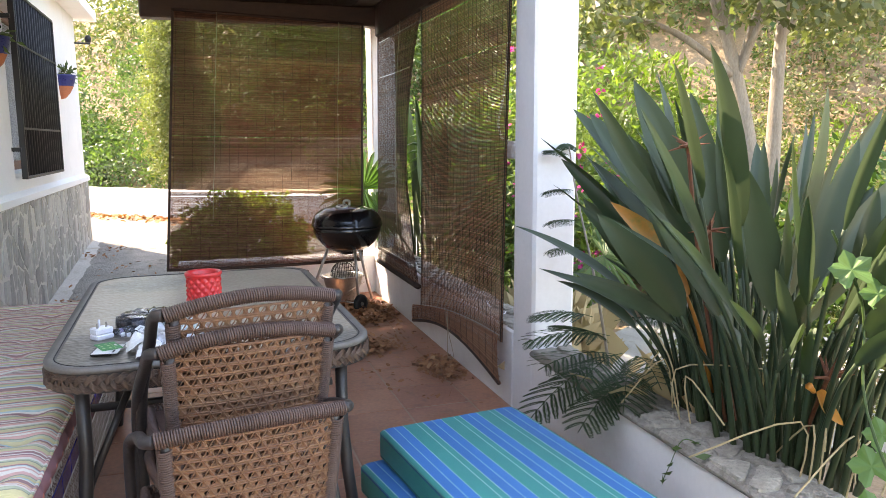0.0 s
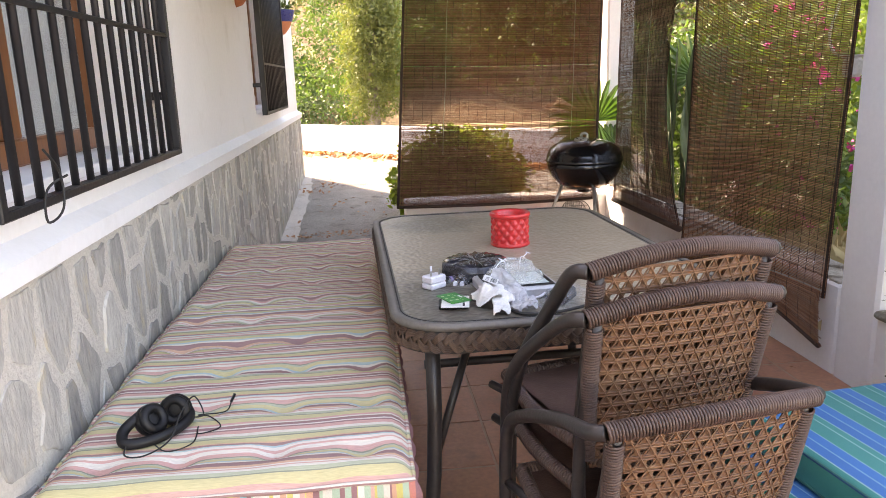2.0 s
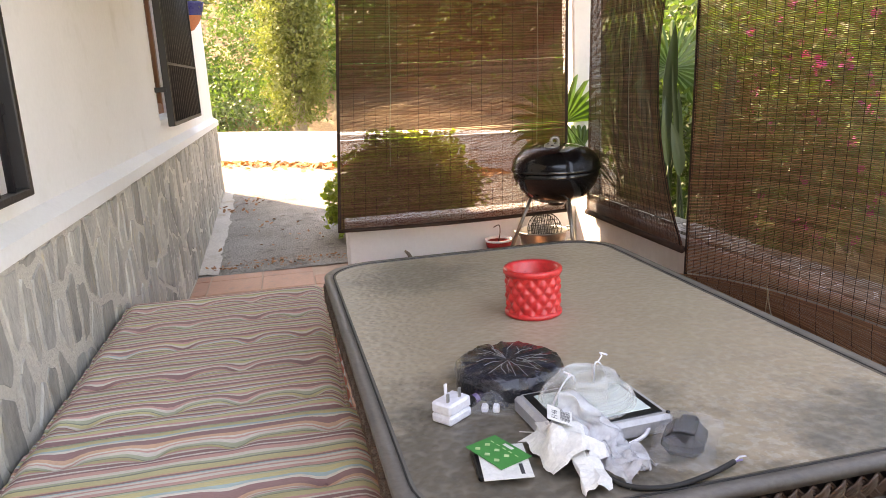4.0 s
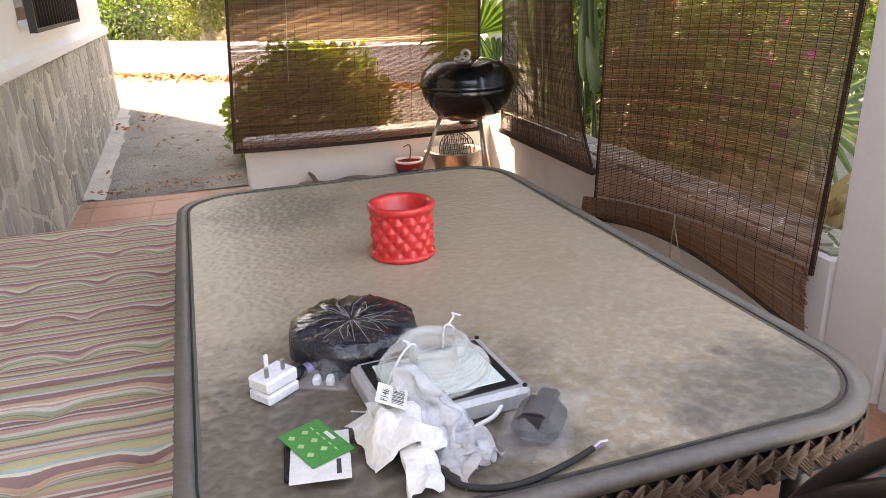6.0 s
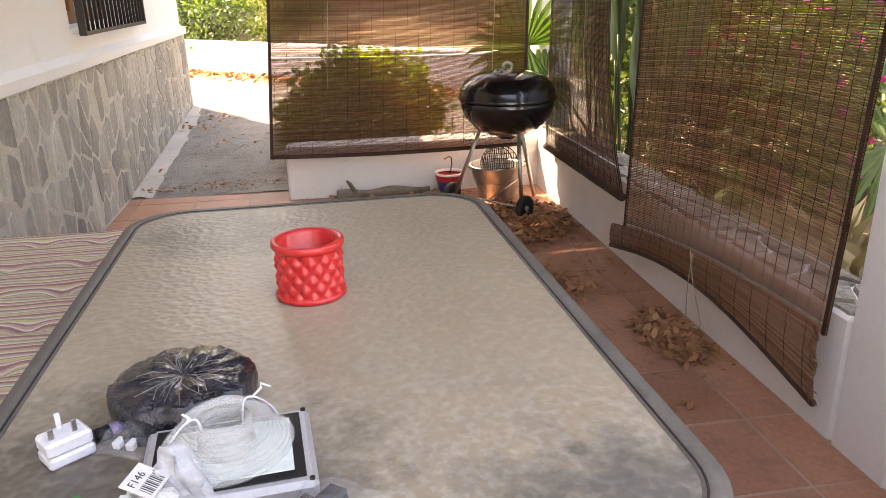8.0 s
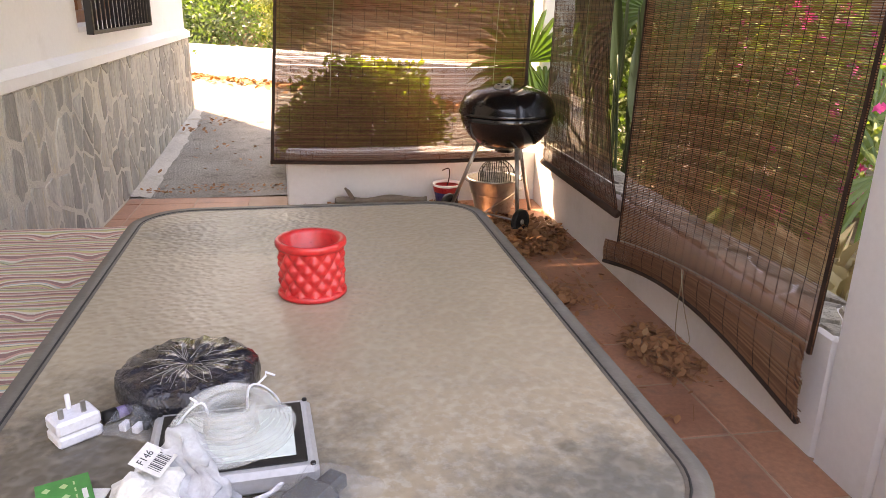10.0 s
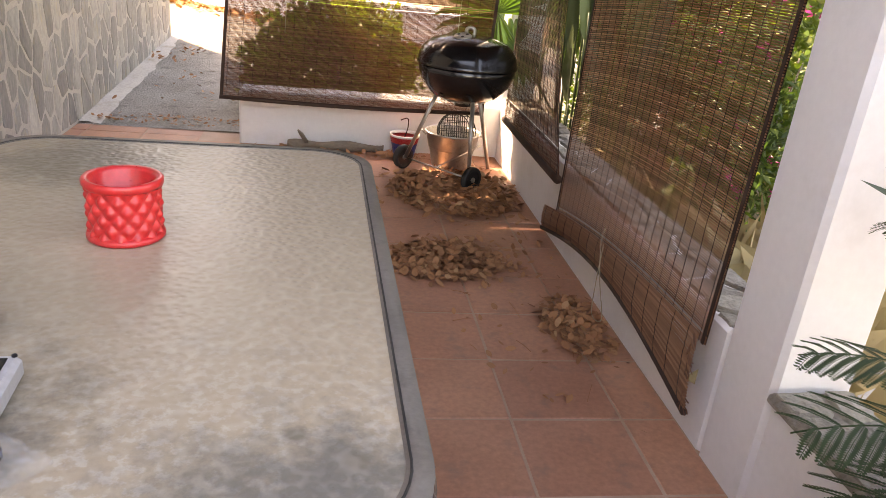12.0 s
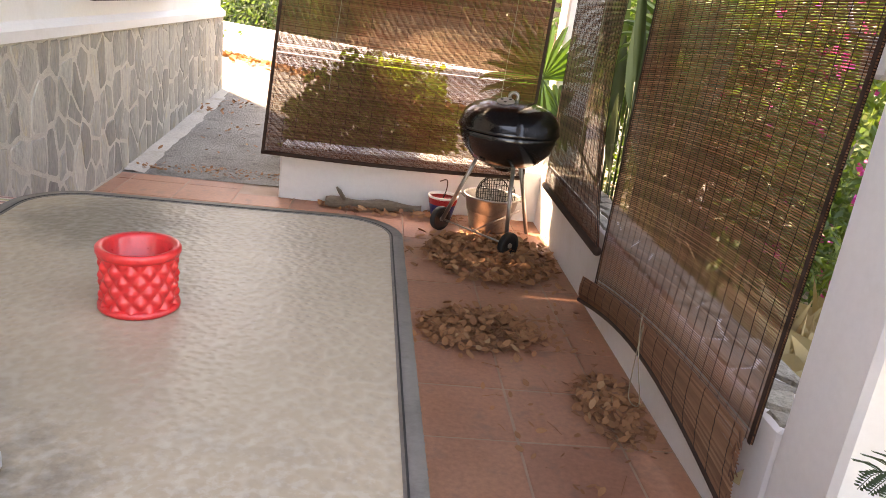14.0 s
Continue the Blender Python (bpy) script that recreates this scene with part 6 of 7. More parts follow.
VINE = leafy("vine_leaves", (0.06, 0.14, 0.03), (0.10, 0.19, 0.045), 0.3)
vine = thing("vine", "vine with lobed bright green leaves on the garden wall", "plant", (1.75, 1.45, 0.4))
part("shoot", Mesh().tube(arc([(0.05, -0.2, 0), (0.05, 0.0, 0.3), (0.12, 0.1, 0.55), (0.05, 0.15, 0.75)], 5), 0.004, 5), GREEN_B, vine)
for x, y, z, r in ((0.14, 0.05, 0.12, 0.06), (0.10, 0.0, 0.02, 0.06), (0.03, 0.06, 0.66, 0.055), (0.09, 0.03, 0.60, 0.045), (0.18, 0.06, 0.2, 0.05)):
    lm = Mesh()
    lobed_leaf(lm, (x, y, z), (-0.6, -0.7, 0.5), (-0.2, 0.3, 1), r)
    part("vine_leaf", lm, VINE, vine)
creep = thing("creeper_shoot", "thin creeper shoot hanging over the low wall", "plant", (1.70, 2.02, 0.37))
part("shoot", Mesh().tube(arc([(0.05, 0, 0.02), (0.0, 0.03, 0.03), (-0.03, 0.05, -0.06), (-0.02, 0.10, -0.14)], 5), 0.002, 4), GREEN_B, creep)
cc = np.array([[0.03, 0.0, 0.03], [-0.02, 0.04, 0.0], [-0.03, 0.05, -0.06], [-0.025, 0.07, -0.1], [-0.02, 0.1, -0.14], [0.0, -0.08, 0.02], [-0.03, 0.02, 0.01], [-0.03, 0.08, -0.13]])
part("leaves", quads("leaves", leaf_quads(cc, 0.045, 3, 0.45), GREEN_B), None, creep)
# leaf litter strip along the parapet
rng = random.Random(77)
lm = Mesh()
for k in range(1500):
    s, q = rng.uniform(-4, 5.1), -abs(rng.gauss(0, 0.22)) - 0.02
    p = o + u * s + w * q
    z = min(0.21, 0.062 * (p.y - 6.93)) + 0.012
    pts = curled_leaf(rng, 0.10 * rng.uniform(0.6, 1.2))
    lo = min(v.z for v in pts)
    n = len(lm.v)
    lm.v.extend([(p.x + v.x, p.y + v.y, z + v.z - lo) for v in pts])
    for i in range(4):
        for j in range(2):
            a0 = n + i * 3 + j
            lm.f.append((a0, a0 + 1, a0 + 4, a0 + 3))
ORANGE_LEAF = leafy("orange_dry_leaves", (0.34, 0.12, 0.04), (0.48, 0.22, 0.08), 0.05, 0.8)
thing("leaf_litter", "drift of orange dry leaves along the parapet", "dry leaves", kind="stuff", mesh=lm.data("leaf_litter", ORANGE_LEAF))

# ---- windows with iron grilles ----
PANE = clear_material("window_glass", (0.9, 0.95, 0.95), 0.02, 0.25, 0.0, 4)


def build_window(i, y0, y1, z0, z1, bars, rails):
    w = tagged(new("window_%d" % i), "window behind a black iron grille with white reveal", "window", kind="structure")
    sill = part("window_sill", Mesh().block((wx0, y0, z0 - 0.02), (wx1 + 0.004, y1, z0 + 0.012), 0.004), PLASTER, w)
    fx = wx0 + 0.07
    for a, b, c, d in ((y0, y0 + 0.07, z0, z1), (y1 - 0.07, y1, z0, z1), (y0 + 0.07, y1 - 0.07, z1 - 0.07, z1), (y0 + 0.07, y1 - 0.07, z0 + 0.012, z0 + 0.09), ((y0 + y1) / 2 - 0.05, (y0 + y1) / 2 + 0.05, z0 + 0.09, z1 - 0.07)):
        part("window_frame", Mesh().block((fx - 0.03, a, c), (fx + 0.03, b, d), 0.006), BROWNWOOD, w, "varnished brown wood")
    mid = (y0 + y1) / 2
    for a, b in ((y0 + 0.07, mid - 0.05), (mid + 0.05, y1 - 0.07)):
        pane = part("pane", Mesh().box((fx - 0.003, a, z0 + 0.09), (fx + 0.003, b, z1 - 0.07)), PANE, w)
        pane.visible_shadow = False
    gx0, gx1 = wx1 - 0.01, wx1 + 0.085
    gr = thing("window_grille", "black iron window grille standing proud of the wall", "grille", (0, 0, 0), 0, "window grilles")
    for yy in (y0 - 0.02, y1 - 0.01):
        part("side_plate", Mesh().block((gx1 - 0.035, yy, z0 - 0.03), (gx1 + 0.006, yy + 0.03, z1 + 0.02), 0.003), IRON, gr)
    for zz in (z0 - 0.03, z1):
        part("frame_bar", Mesh().block((gx1 - 0.025, y0, zz), (gx1 + 0.006, y1, zz + 0.022), 0.003), IRON, gr)
    for k in range(bars):
        yy = y0 + 0.02 + (y1 - y0 - 0.04) * (k + 0.7) / (bars + 0.4)
        part("bar", Mesh().tube([(gx1 - 0.01, yy, z0 - 0.02), (gx1 - 0.01, yy, z1 + 0.01)], 0.0105, 8), IRON, gr, "", True)
    for zz in rails:
        part("rail", Mesh().block((gx1 - 0.006, y0, zz), (gx1 + 0.004, y1, zz + 0.016), 0.003), IRON, gr)
    for yy in (y0 - 0.045, y1 - 0.05):
        for zz in (z0 + 0.18, z1 - 0.2):
            part("fixing", Mesh().block((wx1 - 0.004, yy, zz), (gx1 - 0.02, yy + 0.05, zz + 0.03), 0.003), IRON, gr)


build_window(1, *WIN[0], 13, (1.53, 2.05))
build_window(2, *WIN[1], 15, (1.49, 2.12))

# loop of black cable under the near grille
cable = thing("hanging_cable", "thin black cable dangling from the window grille", "cable", (0, 0, 0))
part("loop", Mesh().tube(arc([(-1.02, 2.36, 1.22), (-1.015, 2.42, 1.16), (-1.01, 2.40, 1.08), (-1.02, 2.33, 1.06), (-1.02, 2.35, 1.13), (-1.015, 2.46, 1.15)], 6), 0.003, 5), RUBBER, cable, "", True)


# ---- wall pots ----
CACTUS = leafy("succulent_green", (0.05, 0.09, 0.03), (0.12, 0.16, 0.05), 0.2)


def build_wall_pot(y, z, seed):
    p = thing("wall_pot", "terracotta and blue painted half pot hung on the white wall", "pot", (wx1, y, z), 0, "wall pots")

    def ring(pr, n=12):
        m = Mesh()
        for r, zz in pr:
            for j in range(n + 1):
                a = -math.pi / 2 + math.pi * j / n
                m.v.append((max(0.0, r * math.cos(a)) * 1.25, r * math.sin(a) * 1.1, zz))
        for i in range(len(pr) - 1):
            for j in range(n):
                q = i * (n + 1) + j
                m.f.append((q, q + 1, q + n + 2, q + n + 1))
        return m

    part("lower_body", ring([(0.0, -0.165), (0.035, -0.15), (0.075, -0.09), (0.098, -0.03)]), TERRA_POT, p, "bare terracotta", True)
    part("upper_body", ring([(0.098, -0.03), (0.112, 0.02), (0.120, 0.07), (0.125, 0.085), (0.115, 0.085), (0.10, 0.04), (0.0, 0.04)]), GLAZE_BLUE, p, "blue painted band", True)
    rng = np.random.default_rng(seed)
    c = np.array([[0.06, 0.0, 0.10]]) + rng.normal(size=(90, 3)) * np.array([0.05, 0.06, 0.045])
    c[:, 0] = np.abs(c[:, 0])
    part("plant", quads("plant", leaf_quads(c, 0.07, seed, 0.35), CACTUS), None, p, "small green succulent")["kind"] = "stuff"
    part("hook", Mesh().tube([(0.0, 0, 0.13), (0.02, 0, 0.12), (0.02, 0, 0.07)], 0.004, 6), IRON, p, "", True)


build_wall_pot(5.93, 2.02, 1)
build_wall_pot(8.75, 2.00, 2)
build_wall_pot(4.2, 2.03, 3)

# lamp under the eave
gut = thing("wall_light", "small dark lamp on an iron arm at the house corner", "lamp", (wx1, 9.9, 2.55))
part("arm", Mesh().tube([(0, 0, 0), (0.17, 0.02, 0)], 0.010, 8), IRON, gut, "", True)
part("lamp_body", Mesh().lathe([(0.0005, 0.0), (0.03, 0.0), (0.038, 0.05), (0.025, 0.08), (0.0005, 0.085)], 14, (0.15, 0.02, 0.012)), IRON, gut, "", True)

# floodlight and conduit on the pillar
WHITE_PAINT = surface("white_paint", (0.78, 0.77, 0.75), (0.72, 0.71, 0.70), 9, 90, 0.5, bump=0.05)
fl = thing("pillar_lamp", "small white lamp with cable clipped to the pillar", "lamp", (RX + 0.075, 3.512, 1.285))
part("box", Mesh().block((-0.035, -0.03, 0.0), (-0.004, 0.04, 0.11), 0.006), WHITE_PAINT, fl)
part("lamp_head", Mesh().block((-0.06, 0.05, 0.01), (-0.012, 0.14, 0.09), 0.012), WHITE_PAINT, fl, "white plastic lamp head")
part("bracket", Mesh().block((-0.05, 0.0, 0.09), (-0.03, 0.16, 0.102), 0.003), WHITE_PAINT, fl)
part("conduit", Mesh().block((-0.022, -0.012, 0.11), (-0.003, 0.022, 1.10), 0.006), WHITE_PAINT, fl, "white cable duct")
part("cable", Mesh().tube(arc([(-0.04, 0.16, 0.10), (-0.05, 0.215, 0.12), (-0.06, 0.235, 0.20), (-0.05, 0.20, 0.32), (-0.05, 0.17, 0.42), (-0.045, 0.15, 0.6)], 6), 0.006, 6), WHITE_PAINT, fl, "looped white cable", True)
hk = thing("wall_ring", "small dark iron ring in the low wall", "ring", (RX - 0.012, 2.62, 0.30))
part("ring", Mesh().tube([(0.0, 0.013 * math.cos(a * 0.524), 0.013 * math.sin(a * 0.524)) for a in range(12)], 0.0025, 5, True), IRON, hk, "", True)
part("spike", Mesh().tube([(0, 0, 0.013), (0.03, 0, 0.013)], 0.003, 5), IRON, hk)

# ---- on the table ----
TZ = 0.7375


def build_red_pot(at):
    p = thing("red_pot", "bright red ceramic pot with diamond relief", "pot", at, 12)
    R, H = 0.068, 0.122
    m = Mesh()
    N, K = 156, 40
    for k in range(K + 1):
        z = 0.012 + (H - 0.028) * k / K
        for j in range(N):
            a = 2 * math.pi * j / N
            g = 13 * a
            hrow = k / K * 5 * math.pi
            rel = abs(math.sin((g + hrow * 1.0) / 2 * 1.0)) * abs(math.sin((g - hrow * 1.0) / 2))
            q = R - 0.004 + 0.0075 * rel
            m.v.append((q * math.cos(a), q * math.sin(a), z))
    for k in range(K):
        for j in range(N):
            m.f.append((k * N + j, k * N + (j + 1) % N, (k + 1) * N + (j + 1) % N, (k + 1) * N + j))
    part("body", m, RED_POT, p, "", True)
    part("foot", Mesh().lathe([(0.0005, 0.0), (0.068, 0.0), (0.073, 0.004), (0.073, 0.010), (0.068, 0.014), (0.06, 0.014)], 48), RED_POT, p, "", True)
    part("rim", Mesh().lathe([(0.062, H - 0.018), (0.070, H - 0.016), (0.0745, H - 0.010), (0.0745, H - 0.002), (0.071, H + 0.002), (0.062, H), (0.058, H - 0.006), (0.056, 0.02), (0.0005, 0.016)], 48), RED_POT, p, "", True)
    return p


build_red_pot((0.212, 3.240, TZ))

FILM = clear_material("clear_plastic_film", (0.85, 0.87, 0.90), 0.08, 0.12, 1.0, 70)
CREASE = surface("film_crease", (0.16, 0.16, 0.17), (0.34, 0.33, 0.31), 30, 100, 0.3, bump=0.0)
BLACKFILM = surface("black_shrink_film", (0.010, 0.011, 0.018), (0.022, 0.024, 0.034), 14, 30, 0.22, bump=0.9, dist=0.02, coat=0.5)
FROST = clear_material("frosted_plastic", (0.74, 0.75, 0.78), 0.3, 0.5, 0.8, 60)
TUBING = clear_material("clear_cable", (0.84, 0.85, 0.82), 0.06, 0.2, 0.1, 30)
ALU = surface("grey_cast_metal", (0.52, 0.52, 0.53), (0.45, 0.45, 0.46), 12, 120, 0.45, metal=0.3, bump=0.1)
PALEGLASS = surface("pale_lamp_glass", (0.62, 0.72, 0.68), (0.68, 0.76, 0.72), 3, 50, 0.12, bump=0.02)
GREENCARD = surface("green_print", (0.015, 0.22, 0.05), (0.02, 0.26, 0.06), 6, 90, 0.5, bump=0.03)
PALEINK = surface("pale_green_ink", (0.35, 0.50, 0.22), (0.42, 0.55, 0.30), 30, 90, 0.6, bump=0)
PRINT = surface("black_print", (0.03, 0.03, 0.035), (0.05, 0.05, 0.055), 30, 90, 0.7, bump=0)
VIOLET = surface("violet_plastic", (0.16, 0.12, 0.30), (0.22, 0.16, 0.36), 12, 90, 0.4, bump=0.05)


def crumple(fn, nu, nv, amp, scale, seed):
    return Mesh().sheet(lambda a, b: Vector(fn(a, b)) + amp * Vector((noise.noise(Vector((a * scale, b * scale, seed))), noise.noise(Vector((a * scale, b * scale, seed + 9))), noise.noise(Vector((a * scale, b * scale, seed + 17))))), nu, nv)


# coil wrapped in black film
roll = thing("wrapped_coil", "flat coil wrapped in shiny black plastic film", "package", (0.022, 2.836, TZ), 15)
m = Mesh()
prof = [(0.0005, 0.002), (0.06, 0.0), (0.096, 0.002), (0.107, 0.010), (0.109, 0.030), (0.105, 0.046), (0.092, 0.053), (0.055, 0.055), (0.025, 0.052), (0.0005, 0.050)]
N = 64
for r, z in prof:
    for j in range(N):
        a = 2 * math.pi * j / N
        k = 1 + 0.03 * noise.noise((math.cos(a) * 3, math.sin(a) * 3, z * 60)) + 0.022 * math.cos(8 * a)
        zz = max(0.0, z + (0.006 * noise.noise((math.cos(a) * 5 * r * 14, math.sin(a) * 5 * r * 14, 2)) if z > 0.01 else 0))
        m.v.append((r * k * 1.0 * math.cos(a), r * k * math.sin(a), zz))
for i in range(len(prof) - 1):
    for j in range(N):
        m.f.append((i * N + j, i * N + (j + 1) % N, (i + 1) * N + (j + 1) % N, (i + 1) * N + j))
part("film", m, BLACKFILM, roll, "", True)
# glints along the film's creases, drawn as thin pale threads
tw = Mesh()
rng = random.Random(3)
for k in range(26):
    a, r0, r1 = rng.uniform(0, 6.28), rng.uniform(0.005, 0.03), rng.uniform(0.04, 0.10)
    da = rng.uniform(-0.5, 0.5)
    z1 = 0.057 - 0.02 * max(0, r1 - 0.08) / 0.02 * 0.5
    tw.tube([(r0 * math.cos(a), r0 * math.sin(a), 0.053), ((r0 + r1) / 2 * math.cos(a + da / 2), (r0 + r1) / 2 * math.sin(a + da / 2), 0.0575), (r1 * math.cos(a + da), r1 * math.sin(a + da), z1)], 0.0005, 4)
part("film_creases", tw, CREASE, roll, "creases in the film, their glints drawn as pale threads")

# lamp panel with pale glass
pn = thing("floodlight_panel", "flat grey floodlight with black-edged pale glass", "lamp", (0.109, 2.638, TZ), 5)
part("housing", Mesh().block((-0.109, -0.089, 0.0), (0.109, 0.089, 0.034), 0.007), ALU, pn)
part("border", Mesh().block((-0.095, -0.075, 0.0342), (0.095, 0.075, 0.0362), 0.001), BLACK_PLASTIC, pn, "black printed border")
part("glass", Mesh().block((-0.081, -0.061, 0.0364), (0.081, 0.061, 0.0382), 0.0008), PALEGLASS, pn, "pale green-white glass")
for sx in (-1, 1):
    for sy in (-1, 1):
        part("screw", Mesh().lathe([(0.0005, 0.038), (0.0035, 0.037), (0.0038, 0.034)], 10, (sx * 0.101, sy * 0.081, 0)), BLACK_PLASTIC, pn)

# coil of clear cable on the panel
cl = thing("cable_coil", "coil of clear plastic cable tied with white wire", "cable", (0.107, 2.648, TZ + 0.0385))
coil = Mesh()
pts = []
rows = [(0.083 - 0.0046 * q, 0.004 + 0.0052 * q) for q in range(9)]
for q, (r, z) in enumerate(rows):
    ring = []
    for k in range(48):
        a = 2 * math.pi * k / 48
        ring.append((r * math.cos(a) + 0.002 * math.sin(3 * a + q), r * math.sin(a) + 0.002 * math.cos(2 * a + q), z + 0.0012 * math.sin(4 * a + q)))
    coil.tube(ring, 0.0037, 7, True)
for q in range(6):
    r, z = 0.034 - 0.0005 * q, 0.005 + 0.0066 * q
    coil.tube([(r * math.cos(2 * math.pi * k / 40), r * math.sin(2 * math.pi * k / 40), z) for k in range(40)], 0.0037, 7, True)
for q in range(3):
    r = 0.036 + 0.0065 * q
    coil.tube([(r * math.cos(2 * math.pi * k / 40), r * math.sin(2 * math.pi * k / 40), 0.047 - 0.0012 * q) for k in range(40)], 0.0037, 7, True)
part("coil", coil, TUBING, cl, "", True)["kind"] = "stuff"
for a in (0.75, 3.55):
    d = Vector((math.cos(a), math.sin(a), 0))
    tie = arc([d * 0.028 + Vector((0, 0, 0.02)), d * 0.033 + Vector((0, 0, 0.053)), d * 0.052 + Vector((0, 0, 0.050)), d * 0.076 + Vector((0, 0, 0.024)), d * 0.086 + Vector((0, 0, 0.003))], 5)
    part("tie", Mesh().tube(tie, 0.0016, 5), WHITE_PLASTIC, cl, "white wire tie", True)
    part("tie_end", Mesh().tube([d * 0.046 + Vector((0, 0, 0.052)), d * 0.052 + Vector((0.008, 0.006, 0.060)), d * 0.056 + Vector((0.004, 0.010, 0.063)), d * 0.058 + Vector((0.016, 0.006, 0.058))], 0.0016, 5), WHITE_PLASTIC, cl)

# plug adapter
pl = thing("plug_adapter", "white three-pin plug adapter lying pins up", "plug", (-0.120, 2.727, TZ), 38)
part("body", Mesh().block((-0.031, -0.023, 0.0), (0.031, 0.023, 0.018), 0.004), WHITE_PLASTIC, pl)
part("cap", Mesh().block((-0.0305, -0.0225, 0.0183), (0.0305, 0.0225, 0.040), 0.004), WHITE_PLASTIC, pl)
for x, y, hgt, mt in ((-0.018, -0.008, 0.016, STEEL), (0.012, -0.010, 0.018, STEEL), (0.0, 0.012, 0.024, WHITE_PLASTIC)):
    part("pin", Mesh().block((x - 0.0035, y - 0.002, 0.0395), (x + 0.0035, y + 0.002, 0.040 + hgt), 0.001), mt, pl)
vp = thing("cable_connector", "small violet and black cable connector", "connector", (-0.073, 2.763, TZ + 0.012), 38)
part("grip", Mesh().tube([(-0.02, 0, 0), (0.0, 0, 0)], 0.011, 12), BLACK_PLASTIC, vp, "", True)
part("nut", Mesh().tube([(0.0, 0, 0), (0.026, 0, 0)], [0.0095, 0.0085], 12), VIOLET, vp, "", True)

# small bag of fittings
sb = thing("fittings_bag", "small clear bag with black plastic fittings", "bag", (-0.034, 2.752, TZ), -22)
part("bag", crumple(lambda a, b: (-0.04 + 0.08 * a, -0.05 + 0.10 * b, 0.006 + 0.030 * math.sin(math.pi * a) * math.sin(math.pi * b) ** 0.6), 14, 16, 0.010, 4, 2), FILM, sb, "", True)
for k in range(6):
    part("fitting", Mesh().block((-0.02 + 0.007 * k, -0.03 + 0.011 * (k % 3), 0.0), (-0.008 + 0.007 * k, -0.012 + 0.011 * (k % 3), 0.012), 0.002), BLACK_PLASTIC if k % 3 else WHITE_PLASTIC, sb)

# leaflets
wl_ = thing("white_leaflet", "folded white leaflet with small dark print", "leaflet", (-0.080, 2.533, TZ + 0.0115), 82)
part("sheet", Mesh().block((-0.052, -0.038, 0.0), (0.052, 0.038, 0.0015), 0.0004), PAPER, wl_)
part("logo_bar", Mesh().block((-0.042, -0.026, 0.0016), (-0.012, -0.020, 0.0019), 0.0001), PRINT, wl_)
part("text_bar", Mesh().block((0.005, -0.024, 0.0016), (0.035, -0.022, 0.0019), 0.0001), PRINT, wl_)
ph = thing("black_wallet", "flat black case under the leaflets", "case", (-0.091, 2.545, TZ), 84)
part("case", Mesh().block((-0.045, -0.03, 0.0), (0.025, 0.034, 0.011), 0.003), BLACK_PLASTIC, ph)
gc = thing("green_leaflet", "green printed leaflet with pale symbols", "leaflet", (-0.082, 2.560, TZ + 0.0145), -67)
part("sheet", Mesh().block((-0.046, -0.031, 0.0), (0.046, 0.031, 0.0012), 0.0003), GREENCARD, gc)
for i in range(3):
    for j in range(2):
        cx, cy = -0.028 + 0.024 * i, -0.019 + 0.020 * j
        part("symbol", Mesh().add([(cx - 0.006, cy, 0.0016), (cx, cy - 0.006, 0.0016), (cx + 0.006, cy, 0.0016), (cx, cy + 0.005, 0.0016)], [(0, 1, 2, 3)]), PALEINK, gc)
part("logo_bar", Mesh().block((-0.012, 0.019, 0.0013), (0.010, 0.025, 0.0016), 0.0001), PAPER, gc)
for k in range(5):
    part("text_bar", Mesh().block((-0.034 + 0.015 * k, 0.0115, 0.0013), (-0.026 + 0.015 * k, 0.0135, 0.0016), 0.0001), PALEINK, gc)

# crumpled printed wrapper
cr = thing("crumpled_label", "crumpled white paper wrapper with printed label and bar code", "paper", (0.020, 2.540, TZ), 8)
body = lambda a, b: (-0.05 + 0.10 * a, -0.06 + 0.12 * b, 0.012 + 0.042 * math.sin(math.pi * a) ** 0.7 * (0.35 + 0.65 * math.sin(math.pi * b * 0.8 + 0.4)))
part("paper", crumple(body, 12, 12, 0.020, 3.2, 5), PAPER, cr)
part("paper_tail", crumple(lambda a, b: (-0.03 + 0.045 * a + 0.02 * b, -0.12 + 0.08 * b, 0.004 + 0.02 * b + 0.01 * math.sin(3 * a)), 6, 8, 0.012, 3, 8), PAPER, cr)
label = Mesh()
LM = pose(0.012, 0.020, 0.058, 20, -4, 62) @ Matrix.Scale(0.68, 4)
label.block((-0.032, -0.022, 0.0), (0.032, 0.040, 0.0012), 0.0003, LM)
part("label", label, PAPER, cr)
for k in range(11):
    x = -0.022 + 0.0042 * k
    part("bar_code_bar", Mesh().box((x, -0.016, 0.0013), (x + 0.0012 + 0.0008 * (k % 3), 0.008, 0.0016), LM), PRINT, cr)
tc = bpy.data.curves.new("lettering", "FONT")
tc.body, tc.size, tc.extrude = "F146", 0.020, 0.0002
tc.materials.append(PRINT)
tx = new("lettering", tc)
tx.parent = cr
tx.matrix_local = LM @ pose(-0.024, 0.016, 0.0016)

